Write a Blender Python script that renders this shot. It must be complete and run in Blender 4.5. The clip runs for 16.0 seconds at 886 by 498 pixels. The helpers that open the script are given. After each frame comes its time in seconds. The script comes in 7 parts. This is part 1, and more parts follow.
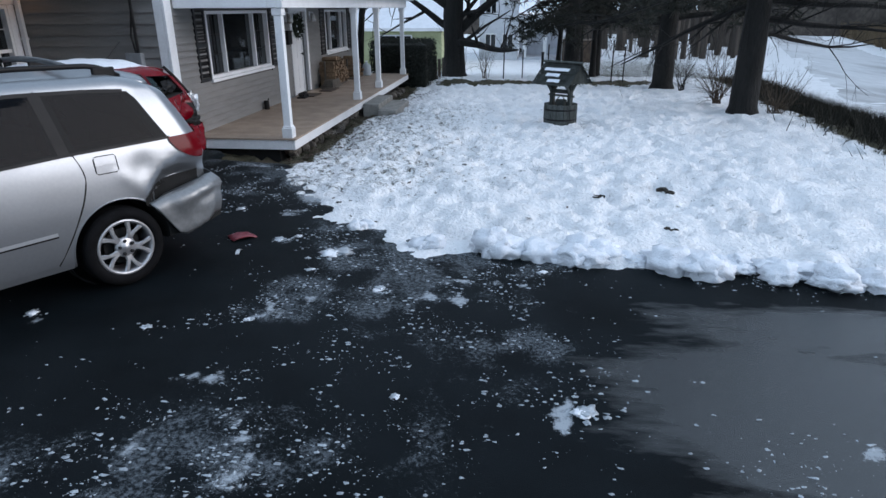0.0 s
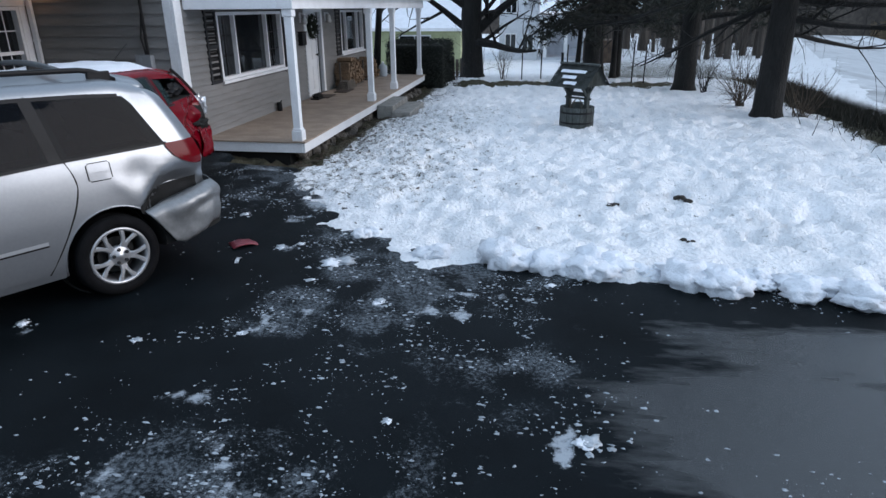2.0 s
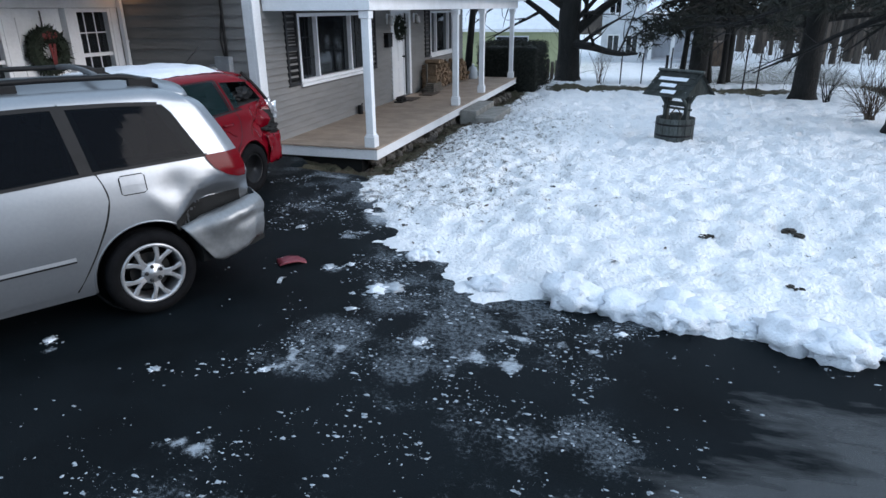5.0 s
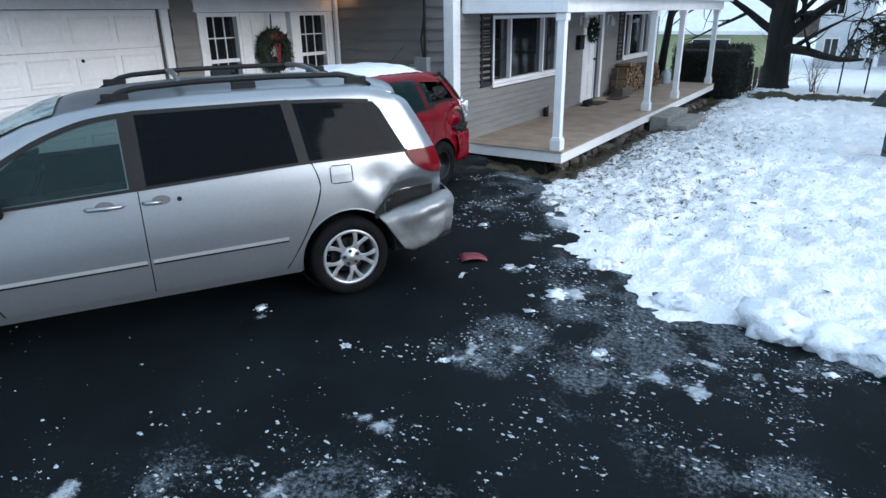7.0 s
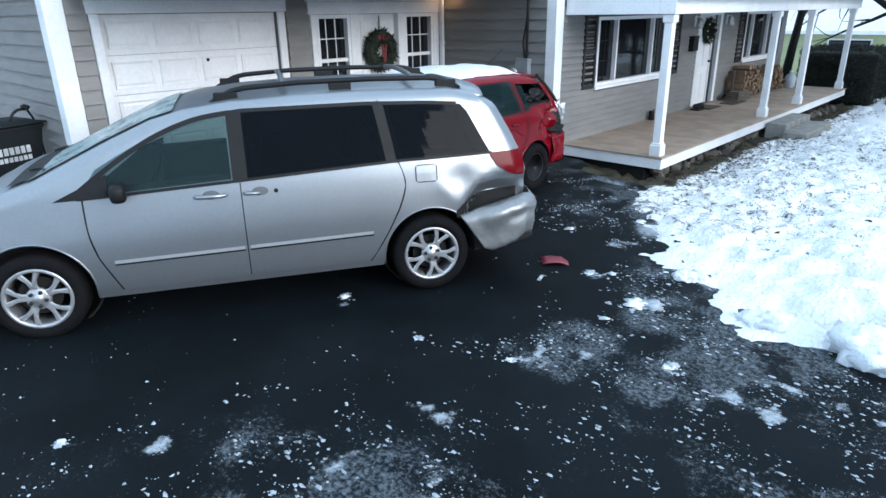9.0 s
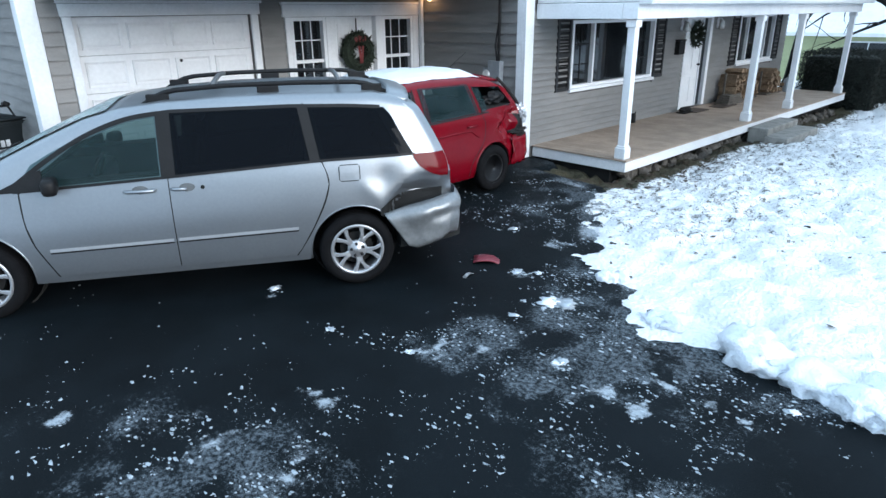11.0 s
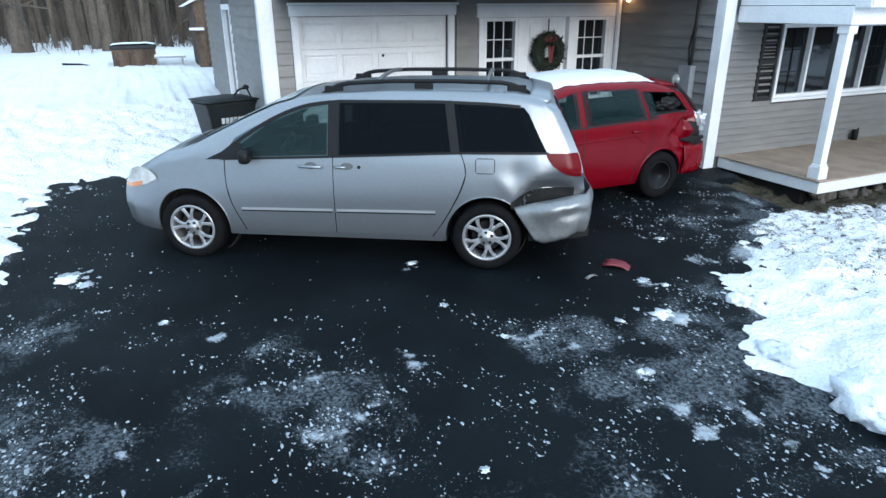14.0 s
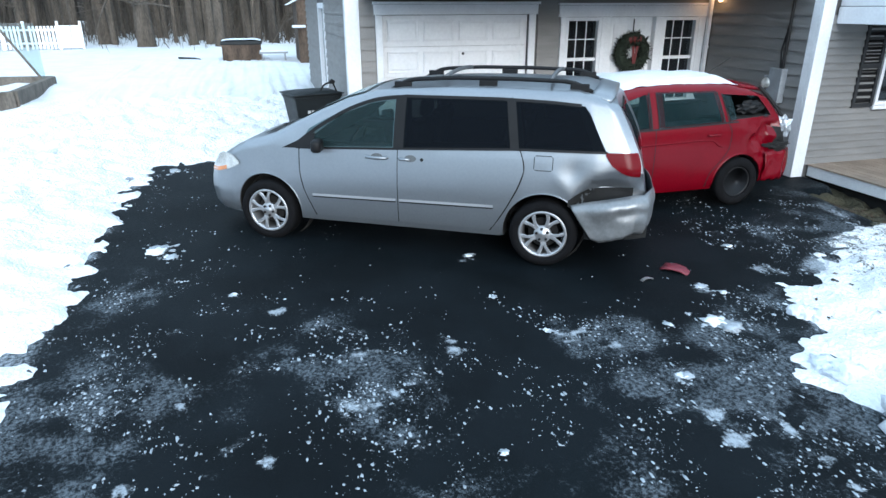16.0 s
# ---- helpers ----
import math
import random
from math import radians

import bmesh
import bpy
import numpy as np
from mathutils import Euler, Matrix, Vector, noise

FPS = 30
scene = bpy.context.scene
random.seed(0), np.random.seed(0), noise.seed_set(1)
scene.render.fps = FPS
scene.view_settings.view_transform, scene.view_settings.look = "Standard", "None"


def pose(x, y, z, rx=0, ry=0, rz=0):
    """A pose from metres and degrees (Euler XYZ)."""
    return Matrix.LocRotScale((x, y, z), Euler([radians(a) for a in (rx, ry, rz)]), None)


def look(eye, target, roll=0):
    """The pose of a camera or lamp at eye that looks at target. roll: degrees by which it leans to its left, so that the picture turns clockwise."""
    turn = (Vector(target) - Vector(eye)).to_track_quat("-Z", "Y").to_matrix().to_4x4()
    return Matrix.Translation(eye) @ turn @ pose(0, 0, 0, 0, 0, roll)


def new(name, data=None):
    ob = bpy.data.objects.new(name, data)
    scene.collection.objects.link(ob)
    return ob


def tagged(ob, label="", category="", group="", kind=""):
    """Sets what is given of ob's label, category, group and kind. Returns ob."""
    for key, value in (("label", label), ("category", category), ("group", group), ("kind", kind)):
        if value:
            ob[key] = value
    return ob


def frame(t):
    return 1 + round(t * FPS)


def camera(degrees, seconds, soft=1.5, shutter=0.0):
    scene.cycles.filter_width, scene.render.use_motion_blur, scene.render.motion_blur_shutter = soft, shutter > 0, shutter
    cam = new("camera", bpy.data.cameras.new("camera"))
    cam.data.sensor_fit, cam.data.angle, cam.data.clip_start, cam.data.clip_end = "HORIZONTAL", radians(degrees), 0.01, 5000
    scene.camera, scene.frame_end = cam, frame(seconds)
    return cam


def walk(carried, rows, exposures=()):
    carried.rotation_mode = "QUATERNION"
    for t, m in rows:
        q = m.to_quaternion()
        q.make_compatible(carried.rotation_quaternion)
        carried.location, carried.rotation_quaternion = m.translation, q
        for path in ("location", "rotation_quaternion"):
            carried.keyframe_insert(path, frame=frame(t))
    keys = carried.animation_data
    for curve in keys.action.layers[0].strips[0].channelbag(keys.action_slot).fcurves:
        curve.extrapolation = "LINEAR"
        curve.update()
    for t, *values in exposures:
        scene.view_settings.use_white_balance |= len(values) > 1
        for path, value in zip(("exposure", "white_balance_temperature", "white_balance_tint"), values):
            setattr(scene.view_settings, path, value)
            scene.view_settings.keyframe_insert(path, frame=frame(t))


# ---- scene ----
cam = camera(70.0, 16.0)
PATH = [
    (0, (0.038, 0.067, 2.385), (-0.183, 1.923, 1.673), -0.3),
    (0.5, (0.07, 0.11, 2.395), (-0.152, 1.966, 1.682), -0.4),
    (1, (0.104, 0.167, 2.398), (-0.119, 2.022, 1.685), -0.4),
    (1.5, (0.125, 0.236, 2.403), (-0.096, 2.091, 1.69), -0.4),
    (2, (0.145, 0.323, 2.402), (-0.137, 2.171, 1.689), -0.4),
    (2.5, (0.174, 0.431, 2.408), (-0.204, 2.261, 1.695), -0.5),
    (3, (0.191, 0.554, 2.408), (-0.276, 2.364, 1.696), -0.5),
    (3.5, (0.204, 0.693, 2.41), (-0.301, 2.493, 1.699), -0.5),
    (6, (0.342, 1.148, 2.425), (-0.333, 2.892, 1.716), -0.5),
    (6.5, (0.288, 1.099, 2.423), (-0.515, 2.789, 1.718), -0.6),
    (7, (0.161, 0.999, 2.426), (-0.869, 2.563, 1.725), -0.8),
    (7.5, (0.121, 0.886, 2.445), (-1.082, 2.322, 1.745), -1.0),
    (8, (0.141, 0.874, 2.454), (-1.116, 2.263, 1.753), -1.0),
    (8.5, (0.236, 0.929, 2.462), (-1.039, 2.302, 1.762), -1.0),
    (9, (0.389, 1.032, 2.484), (-0.895, 2.396, 1.78), -0.9),
    (9.5, (0.595, 1.164, 2.489), (-0.698, 2.521, 1.788), -1.1),
    (10, (0.801, 1.292, 2.51), (-0.494, 2.645, 1.807), -0.9),
    (12.5, (1.683, 1.761, 2.607), (0.183, 2.876, 1.893), -0.3),
    (13, (1.793, 1.84, 2.633), (0.242, 2.88, 1.916), -0.1),
    (13.5, (1.872, 1.864, 2.649), (0.292, 2.856, 1.929), 0.1),
    (14, (1.954, 1.93, 2.643), (0.248, 2.69, 1.926), -0.3),
    (14.5, (2.059, 2.037, 2.638), (0.279, 2.603, 1.922), -0.3),
    (15, (2.135, 2.099, 2.64), (0.342, 2.621, 1.923), -0.3),
    (15.5, (2.193, 2.143, 2.645), (0.396, 2.648, 1.926), -0.1),
    (16, (2.246, 2.173, 2.641), (0.446, 2.668, 1.923), -0.1),
]
EXPOSURES = [(0.0, -0.44, 6450, 16), (2.0, -0.40, 6450, 16), (3.5, -0.27, 6400, 15), (6.0, -0.12, 6350, 13), (7.0, 0.06, 6250, 11), (8.0, 0.32, 6200, 10), (10.0, 0.42, 6150, 9), (12.5, 0.32, 6200, 8), (14.0, 0.32, 6200, 8), (16.0, 0.44, 6200, 8)]
walk(cam, [(t, look(eye, target, roll)) for t, eye, target, roll in PATH], EXPOSURES)

# ---- world and light: a clouded winter dusk, with the brighter sky towards +x and +y ----
SUN_UP, SUN_WAY = radians(18), radians(88)
world = bpy.data.worlds.new("dusk_sky")
scene.world = world
world.use_nodes = True
wn, wl = world.node_tree.nodes, world.node_tree.links
wn.clear()
sky = wn.new("ShaderNodeTexSky")
sky.sky_type, sky.sun_disc, sky.sun_elevation, sky.sun_rotation = "NISHITA", False, SUN_UP, SUN_WAY
sky.dust_density, sky.air_density, sky.ozone_density = 2.0, 1.2, 2.0
grey = wn.new("ShaderNodeMixRGB")
grey.inputs[0].default_value, grey.inputs[2].default_value = 0.78, (6.9, 9.1, 11.2, 1)
bg, wo = wn.new("ShaderNodeBackground"), wn.new("ShaderNodeOutputWorld")
bg.inputs[1].default_value = 0.15
wl.new(sky.outputs[0], grey.inputs[1])
wl.new(grey.outputs[0], bg.inputs[0])
wl.new(bg.outputs[0], wo.inputs[0])
sun = new("sun", bpy.data.lights.new("sun", "SUN"))
sun.data.energy, sun.data.angle, sun.data.color = 2.15, radians(34), (0.98, 0.97, 0.96)
sun.matrix_world = look((0, 0, 30), (-30 * math.sin(SUN_WAY) * math.cos(SUN_UP), -30 * math.cos(SUN_WAY) * math.cos(SUN_UP), 30 - 30 * math.sin(SUN_UP)))


# ---- materials ----
def mat(name, color, rough=0.6, metal=0.0, vary=0.15, scale=6.0, bump=0.2, fine=60.0, second=None, piece=0.0, coat=0.0, stretch=(1, 1, 1), mask=(0.45, 0.62), depth=0.01, shine=0.5):
    """A surface with broad and fine variation; second: a colour that shows through in patches; piece: variation from piece to piece."""
    m = bpy.data.materials.new(name)
    m.use_nodes = True
    n, l = m.node_tree.nodes, m.node_tree.links
    b = n["Principled BSDF"]
    b.inputs["Specular IOR Level"].default_value = shine
    b.inputs["Metallic"].default_value, b.inputs["Coat Weight"].default_value, b.inputs["Coat Roughness"].default_value = metal, coat, 0.06
    geo = n.new("ShaderNodeNewGeometry")
    mp = n.new("ShaderNodeMapping")
    mp.inputs["Scale"].default_value = stretch
    l.new(geo.outputs["Position"], mp.inputs[0])
    big, small = n.new("ShaderNodeTexNoise"), n.new("ShaderNodeTexNoise")
    big.inputs["Scale"].default_value, big.inputs["Detail"].default_value = scale, 6
    small.inputs["Scale"].default_value, small.inputs["Detail"].default_value = fine, 4
    for t in (big, small):
        l.new(mp.outputs[0], t.inputs["Vector"])
    ramp = n.new("ShaderNodeMapRange")
    ramp.inputs[1].default_value, ramp.inputs[2].default_value = mask
    l.new(big.outputs[0], ramp.inputs[0])
    base = n.new("ShaderNodeMixRGB")
    base.inputs[1].default_value = (*color, 1)
    base.inputs[2].default_value = (*(second or [c * (1 - vary) for c in color]), 1)
    l.new(ramp.outputs[0], base.inputs[0])
    mul = n.new("ShaderNodeMixRGB")
    mul.blend_type, mul.inputs[0].default_value = "MULTIPLY", 1.0
    g = n.new("ShaderNodeMapRange")
    g.inputs[1].default_value, g.inputs[2].default_value, g.inputs[3].default_value, g.inputs[4].default_value = 0.3, 0.7, 1 - vary, 1 + vary * 0.5
    l.new(small.outputs[0], g.inputs[0])
    l.new(base.outputs[0], mul.inputs[1])
    l.new(g.outputs[0], mul.inputs[2])
    out = mul
    if piece:
        info = n.new("ShaderNodeObjectInfo")
        p = n.new("ShaderNodeMapRange")
        p.inputs[3].default_value, p.inputs[4].default_value = 1 - piece, 1 + piece
        l.new(info.outputs["Random"], p.inputs[0])
        out = n.new("ShaderNodeMixRGB")
        out.blend_type, out.inputs[0].default_value = "MULTIPLY", 1.0
        l.new(mul.outputs[0], out.inputs[1])
        l.new(p.outputs[0], out.inputs[2])
    l.new(out.outputs[0], b.inputs["Base Color"])
    r = n.new("ShaderNodeMapRange")
    r.inputs[3].default_value, r.inputs[4].default_value = max(rough - 0.08, 0.02), min(rough + 0.1, 1)
    l.new(big.outputs[0], r.inputs[0])
    l.new(r.outputs[0], b.inputs["Roughness"])
    if bump:
        bp = n.new("ShaderNodeBump")
        bp.inputs["Strength"].default_value, bp.inputs["Distance"].default_value = bump, depth
        l.new(small.outputs[0], bp.inputs["Height"])
        l.new(bp.outputs[0], b.inputs["Normal"])
    return m


def glass_mat(name, tint, rough=0.03, alpha_mix=0.75, shine=0.5):
    """Tinted pane: dark glossy film with some clear view through."""
    m = bpy.data.materials.new(name)
    m.use_nodes = True
    n, l = m.node_tree.nodes, m.node_tree.links
    b = n["Principled BSDF"]
    b.inputs["Base Color"].default_value, b.inputs["Roughness"].default_value = (*tint, 1), rough
    b.inputs["Specular IOR Level"].default_value = shine
    tr, mix = n.new("ShaderNodeBsdfTransparent"), n.new("ShaderNodeMixShader")
    tr.inputs[0].default_value = (0.58, 0.72, 0.72, 1)
    mix.inputs[0].default_value = alpha_mix
    l.new(tr.outputs[0], mix.inputs[1])
    l.new(b.outputs[0], mix.inputs[2])
    l.new(mix.outputs[0], n["Material Output"].inputs[0])
    return m


def blend_by(m, attribute, color, rough, lo, hi, scale, contrast=(0.42, 0.58), shine=0.3, opaque=1.0, stretch=(1, 1, 1)):
    """Lays a second surface over m where a painted-on attribute, broken up by noise, says it lies."""
    n, l = m.node_tree.nodes, m.node_tree.links
    b = n["Principled BSDF"]
    at = n.new("ShaderNodeAttribute")
    at.attribute_name = attribute
    geo, tex, tex2 = n.new("ShaderNodeNewGeometry"), n.new("ShaderNodeTexNoise"), n.new("ShaderNodeTexNoise")
    tex.inputs["Scale"].default_value, tex.inputs["Detail"].default_value, tex.inputs["Roughness"].default_value = scale, 8, 0.7
    tex2.inputs["Scale"].default_value, tex2.inputs["Detail"].default_value = scale * 7, 4
    mp = n.new("ShaderNodeMapping")
    mp.inputs["Scale"].default_value = stretch
    l.new(geo.outputs["Position"], mp.inputs[0])
    l.new(mp.outputs[0], tex.inputs["Vector"])
    l.new(mp.outputs[0], tex2.inputs["Vector"])
    add = n.new("ShaderNodeMath")
    add.operation = "MULTIPLY_ADD"
    add.inputs[1].default_value = 0.6
    l.new(tex2.outputs[0], add.inputs[0])
    l.new(tex.outputs[0], add.inputs[2])
    sc = n.new("ShaderNodeMath")
    sc.operation = "MULTIPLY_ADD"
    sc.inputs[1].default_value, sc.inputs[2].default_value = 0.625, 0.0
    l.new(add.outputs[0], sc.inputs[0])
    tot = n.new("ShaderNodeMath")
    tot.operation = "MULTIPLY_ADD"
    tot.inputs[1].default_value = hi - lo
    l.new(at.outputs["Fac"], tot.inputs[0])
    l.new(sc.outputs[0], tot.inputs[2])
    k = n.new("ShaderNodeMapRange")
    k.inputs[1].default_value, k.inputs[2].default_value = contrast
    off = n.new("ShaderNodeMath")
    off.inputs[1].default_value = lo
    l.new(tot.outputs[0], off.inputs[0])
    l.new(off.outputs[0], k.inputs[0])
    cover = n.new("ShaderNodeMath")
    cover.operation = "MULTIPLY"
    cover.inputs[1].default_value = opaque
    l.new(k.outputs[0], cover.inputs[0])
    for socket, value in (("Base Color", (*color, 1)), ("Roughness", (rough,) * 3 + (1,)), ("Specular IOR Level", (shine,) * 3 + (1,))):
        mix = n.new("ShaderNodeMixRGB")
        l.new(cover.outputs[0], mix.inputs[0])
        if b.inputs[socket].is_linked:
            l.new(b.inputs[socket].links[0].from_socket, mix.inputs[1])
        else:
            mix.inputs[1].default_value = (b.inputs[socket].default_value,) * 3 + (1,)
        mix.inputs[2].default_value = value
        l.new(mix.outputs[0], b.inputs[socket])
    return m


M_SNOW = mat("snow", (0.87, 0.885, 0.91), 0.65, vary=0.07, scale=1.5, fine=24, bump=0.9, depth=0.05)
# dark overlay: bare grass, and dimple shadows painted in along with it
blend_by(M_SNOW, "grass", (0.06, 0.055, 0.035), 0.9, -0.25, 0.35, 9.0, (0.47, 0.56))
M_SNOW_CLEAN = mat("clean_snow", (0.82, 0.86, 0.92), 0.6, vary=0.06, scale=3, fine=50, bump=0.6, depth=0.02)
M_ICE = mat("dirty_ice", (0.42, 0.47, 0.52), 0.35, vary=0.2, scale=12, fine=70, bump=0.5)
M_CRUMB = mat("crumbled_ice", (0.40, 0.45, 0.50), 0.55, vary=0.3, scale=5, fine=70, bump=0.2)
M_ASPHALT = mat("asphalt", (0.0062, 0.0092, 0.0115), 0.6, shine=0.07, vary=0.35, scale=1.2, fine=160, bump=0.5, depth=0.006)
blend_by(M_ASPHALT, "wet", (0.010, 0.012, 0.014), 0.15, -0.3, 0.3, 0.8, (0.42, 0.60), shine=1.0, stretch=(0.55, 1.9, 1))
blend_by(M_ASPHALT, "frost", (0.40, 0.46, 0.52), 0.6, -0.37, 0.40, 34.0, (0.48, 0.62), opaque=0.33)
blend_by(M_ASPHALT, "crust", (0.55, 0.61, 0.67), 0.6, -0.42, 0.20, 30.0, (0.46, 0.63), opaque=0.62)
M_SIDING = mat("taupe_vinyl_siding", (0.23, 0.222, 0.215), 0.5, vary=0.1, scale=2, fine=40, bump=0.1, piece=0.05, stretch=(1, 1, 6))
M_SIDING_BACK = mat("siding_shadow_gap", (0.12, 0.115, 0.11), 0.7, vary=0.1)
M_WHITE = mat("white_paint", (0.83, 0.84, 0.86), 0.45, vary=0.06, scale=3, fine=30, bump=0.08)
M_DOORWHITE = mat("white_enamel", (0.86, 0.87, 0.89), 0.35, vary=0.05, scale=2, fine=20, bump=0.05)
M_DECK = mat("tan_deck_paint", (0.40, 0.305, 0.235), 0.6, vary=0.18, scale=3, fine=50, bump=0.2, piece=0.07)
M_BLACK = mat("black_shutter", (0.018, 0.018, 0.02), 0.5, vary=0.2, bump=0.1)
M_PANE = glass_mat("house_glass", (0.012, 0.014, 0.017), 0.03, 0.8, 0.8)
M_ROOM = mat("unlit_room_black", (0.03, 0.03, 0.03), 0.9, vary=0.2)
M_STONE = mat("field_stone", (0.13, 0.115, 0.10), 0.85, vary=0.35, scale=9, fine=50, bump=0.6, piece=0.3)
M_CONCRETE = mat("weathered_concrete", (0.28, 0.27, 0.25), 0.85, vary=0.25, scale=5, fine=60, bump=0.4)
M_ROOF = mat("roof_shingle", (0.09, 0.09, 0.095), 0.85, vary=0.3, fine=50, bump=0.4)
M_BARK = mat("dark_bark", (0.013, 0.012, 0.011), 0.95, vary=0.4, scale=5, fine=28, bump=0.9, depth=0.03, stretch=(1, 1, 0.25))
M_GREYBARK = mat("grey_bark", (0.095, 0.078, 0.062), 0.95, vary=0.4, scale=3, fine=25, bump=0.9, depth=0.03, stretch=(1, 1, 0.25), piece=0.35)
M_TWIG = mat("twig", (0.09, 0.065, 0.045), 0.9, vary=0.3, bump=0)
M_NEEDLE = mat("evergreen", (0.016, 0.019, 0.013), 0.9, vary=0.4, scale=2, fine=15, bump=0)
M_HEDGE = mat("hedge_leaf", (0.009, 0.013, 0.008), 0.8, vary=0.4, scale=4, fine=20, bump=0)
M_SILVER = mat("silver_car_paint", (0.31, 0.33, 0.355), 0.33, 0.8, vary=0.04, scale=1.5, fine=40, bump=0)
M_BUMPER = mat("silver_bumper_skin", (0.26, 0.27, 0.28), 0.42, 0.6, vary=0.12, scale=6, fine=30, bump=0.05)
M_RED = mat("red_car_paint", (0.145, 0.001, 0.007), 0.22, 0.0, vary=0.08, scale=2, fine=40, bump=0, shine=0.3)
M_TINT = glass_mat("privacy_glass", (0.003, 0.004, 0.006), 0.04, 0.95, 0.05)
M_CLEAR = glass_mat("car_glass", (0.02, 0.045, 0.05), 0.03, 0.36, 0.35)
M_FROSTED = mat("cracked_frosty_windshield", (0.34, 0.44, 0.45), 0.25, vary=0.35, scale=5, fine=40, bump=0.4, second=(0.1, 0.14, 0.15))
M_RUBBER = mat("tyre_rubber", (0.007, 0.007, 0.008), 0.85, shine=0.12, vary=0.25, scale=15, fine=80, bump=0.3)
M_ALLOY = mat("alloy", (0.48, 0.49, 0.51), 0.35, 0.7, vary=0.1, scale=10, fine=60, bump=0.05)
M_STEEL = mat("black_steel_wheel", (0.02, 0.02, 0.022), 0.5, 0.3, vary=0.2)
M_TRIM = mat("black_plastic", (0.008, 0.008, 0.009), 0.5, shine=0.25, vary=0.2, bump=0.1)
M_BAR = mat("grey_bar", (0.13, 0.135, 0.14), 0.45, 0.3, vary=0.1, bump=0)
# near-black: car underside, and the shade painted into gaps and hollows
M_DARK = mat("underbody_and_gap_shade", (0.008, 0.008, 0.008), 0.9, vary=0.2)
M_TAIL = mat("red_lens", (0.13, 0.002, 0.006), 0.2, vary=0.1, bump=0, shine=0.15)
M_LAMP = mat("clear_lens", (0.6, 0.6, 0.58), 0.12, 0.3, vary=0.2, scale=14, coat=0.8)
M_AMBER = mat("amber_lens", (0.6, 0.2, 0.05), 0.15, vary=0.1, coat=0.8)
M_CHROME = mat("bright_strip", (0.60, 0.62, 0.65), 0.3, 0.6, vary=0.03, bump=0)
M_BRIGHT = mat("torn_bright_metal", (0.75, 0.76, 0.78), 0.3, 0.8, vary=0.3, scale=25, bump=0.3)
M_BIN = mat("dark_bin_plastic", (0.012, 0.016, 0.018), 0.5, shine=0.3, vary=0.2, bump=0.1)
M_WREATH = mat("wreath_green", (0.02, 0.03, 0.018), 0.9, vary=0.4, fine=30, bump=0)
M_RIBBON = mat("red_ribbon", (0.16, 0.02, 0.02), 0.6, vary=0.2)
M_WOOD = mat("split_firewood", (0.26, 0.175, 0.11), 0.85, vary=0.35, scale=14, fine=60, bump=0.5, piece=0.3)
M_OLDWOOD = mat("grey_old_timber", (0.15, 0.13, 0.11), 0.9, vary=0.35, scale=5, fine=40, bump=0.5, piece=0.15, stretch=(1, 1, 0.3))
M_WELLWOOD = mat("dark_stained_timber", (0.075, 0.085, 0.08), 0.85, vary=0.35, scale=8, fine=50, bump=0.4, piece=0.2, stretch=(1, 1, 0.3))
M_BARN = mat("brown_shed_boards", (0.10, 0.068, 0.048), 0.9, vary=0.4, scale=4, fine=30, bump=0.4, piece=0.25, stretch=(1, 1, 0.3))
M_GREENHOUSE = mat("pale_green_siding", (0.42, 0.45, 0.26), 0.7, vary=0.1, scale=2, fine=20)
M_BLUEWHITE = mat("white_clapboard", (0.62, 0.65, 0.7), 0.7, vary=0.12, scale=2, fine=20)
M_METER = mat("grey_metal_box", (0.3, 0.32, 0.34), 0.5, 0.2, vary=0.15, scale=8)
M_REED = mat("dry_reed", (0.17, 0.125, 0.075), 0.9, vary=0.3, scale=0.5, fine=9, bump=0)
M_ROAD = mat("packed_road_snow", (0.6, 0.61, 0.63), 0.55, vary=0.15, scale=0.4, fine=6, bump=0.2, second=(0.36, 0.36, 0.37), stretch=(1, 0.12, 1), mask=(0.48, 0.6))
M_WOODS = mat("far_woods", (0.075, 0.062, 0.052), 1.0, vary=0.4, scale=0.3, fine=3, bump=0, stretch=(1, 1, 0.2))


# ---- helpers ----
def link(name, bm, material, smooth=False):
    me = bpy.data.meshes.new(name)
    bm.normal_update()
    bm.to_mesh(me)
    bm.free()
    if smooth:
        me.polygons.foreach_set("use_smooth", [True] * len(me.polygons))
    for m in material if isinstance(material, (list, tuple)) else (material,):
        me.materials.append(m)
    return new(name, me)


def part(name, bm, material, parent, label="", smooth=False):
    ob = link(name, bm, material, smooth)
    ob.parent = parent
    if label:
        tagged(ob, label)
    return ob


def share(name, mesh, parent, m):
    """A piece that shares the mesh of its kind."""
    ob = new(name, mesh)
    ob.parent = parent
    ob.matrix_basis = m
    return ob


def thing(name, label, category, at=None, group="", kind=""):
    ob = new(name)
    ob.empty_display_size = 0.1
    ob.matrix_basis = at or Matrix()
    return tagged(ob, label, category, group, kind)


def box(x0, x1, y0, y1, z0, z1, bevel=0.0, bm=None):
    bm = bm or bmesh.new()
    vs = [bm.verts.new((x, y, z)) for x in (x0, x1) for y in (y0, y1) for z in (z0, z1)]
    fs = [bm.faces.new([vs[i] for i in f]) for f in ((0, 1, 3, 2), (4, 6, 7, 5), (0, 4, 5, 1), (2, 3, 7, 6), (0, 2, 6, 4), (1, 5, 7, 3))]
    if bevel:
        es = list({e for f in fs for e in f.edges})
        bmesh.ops.bevel(bm, geom=es, offset=bevel, segments=2, affect="EDGES", profile=0.5)
    return bm


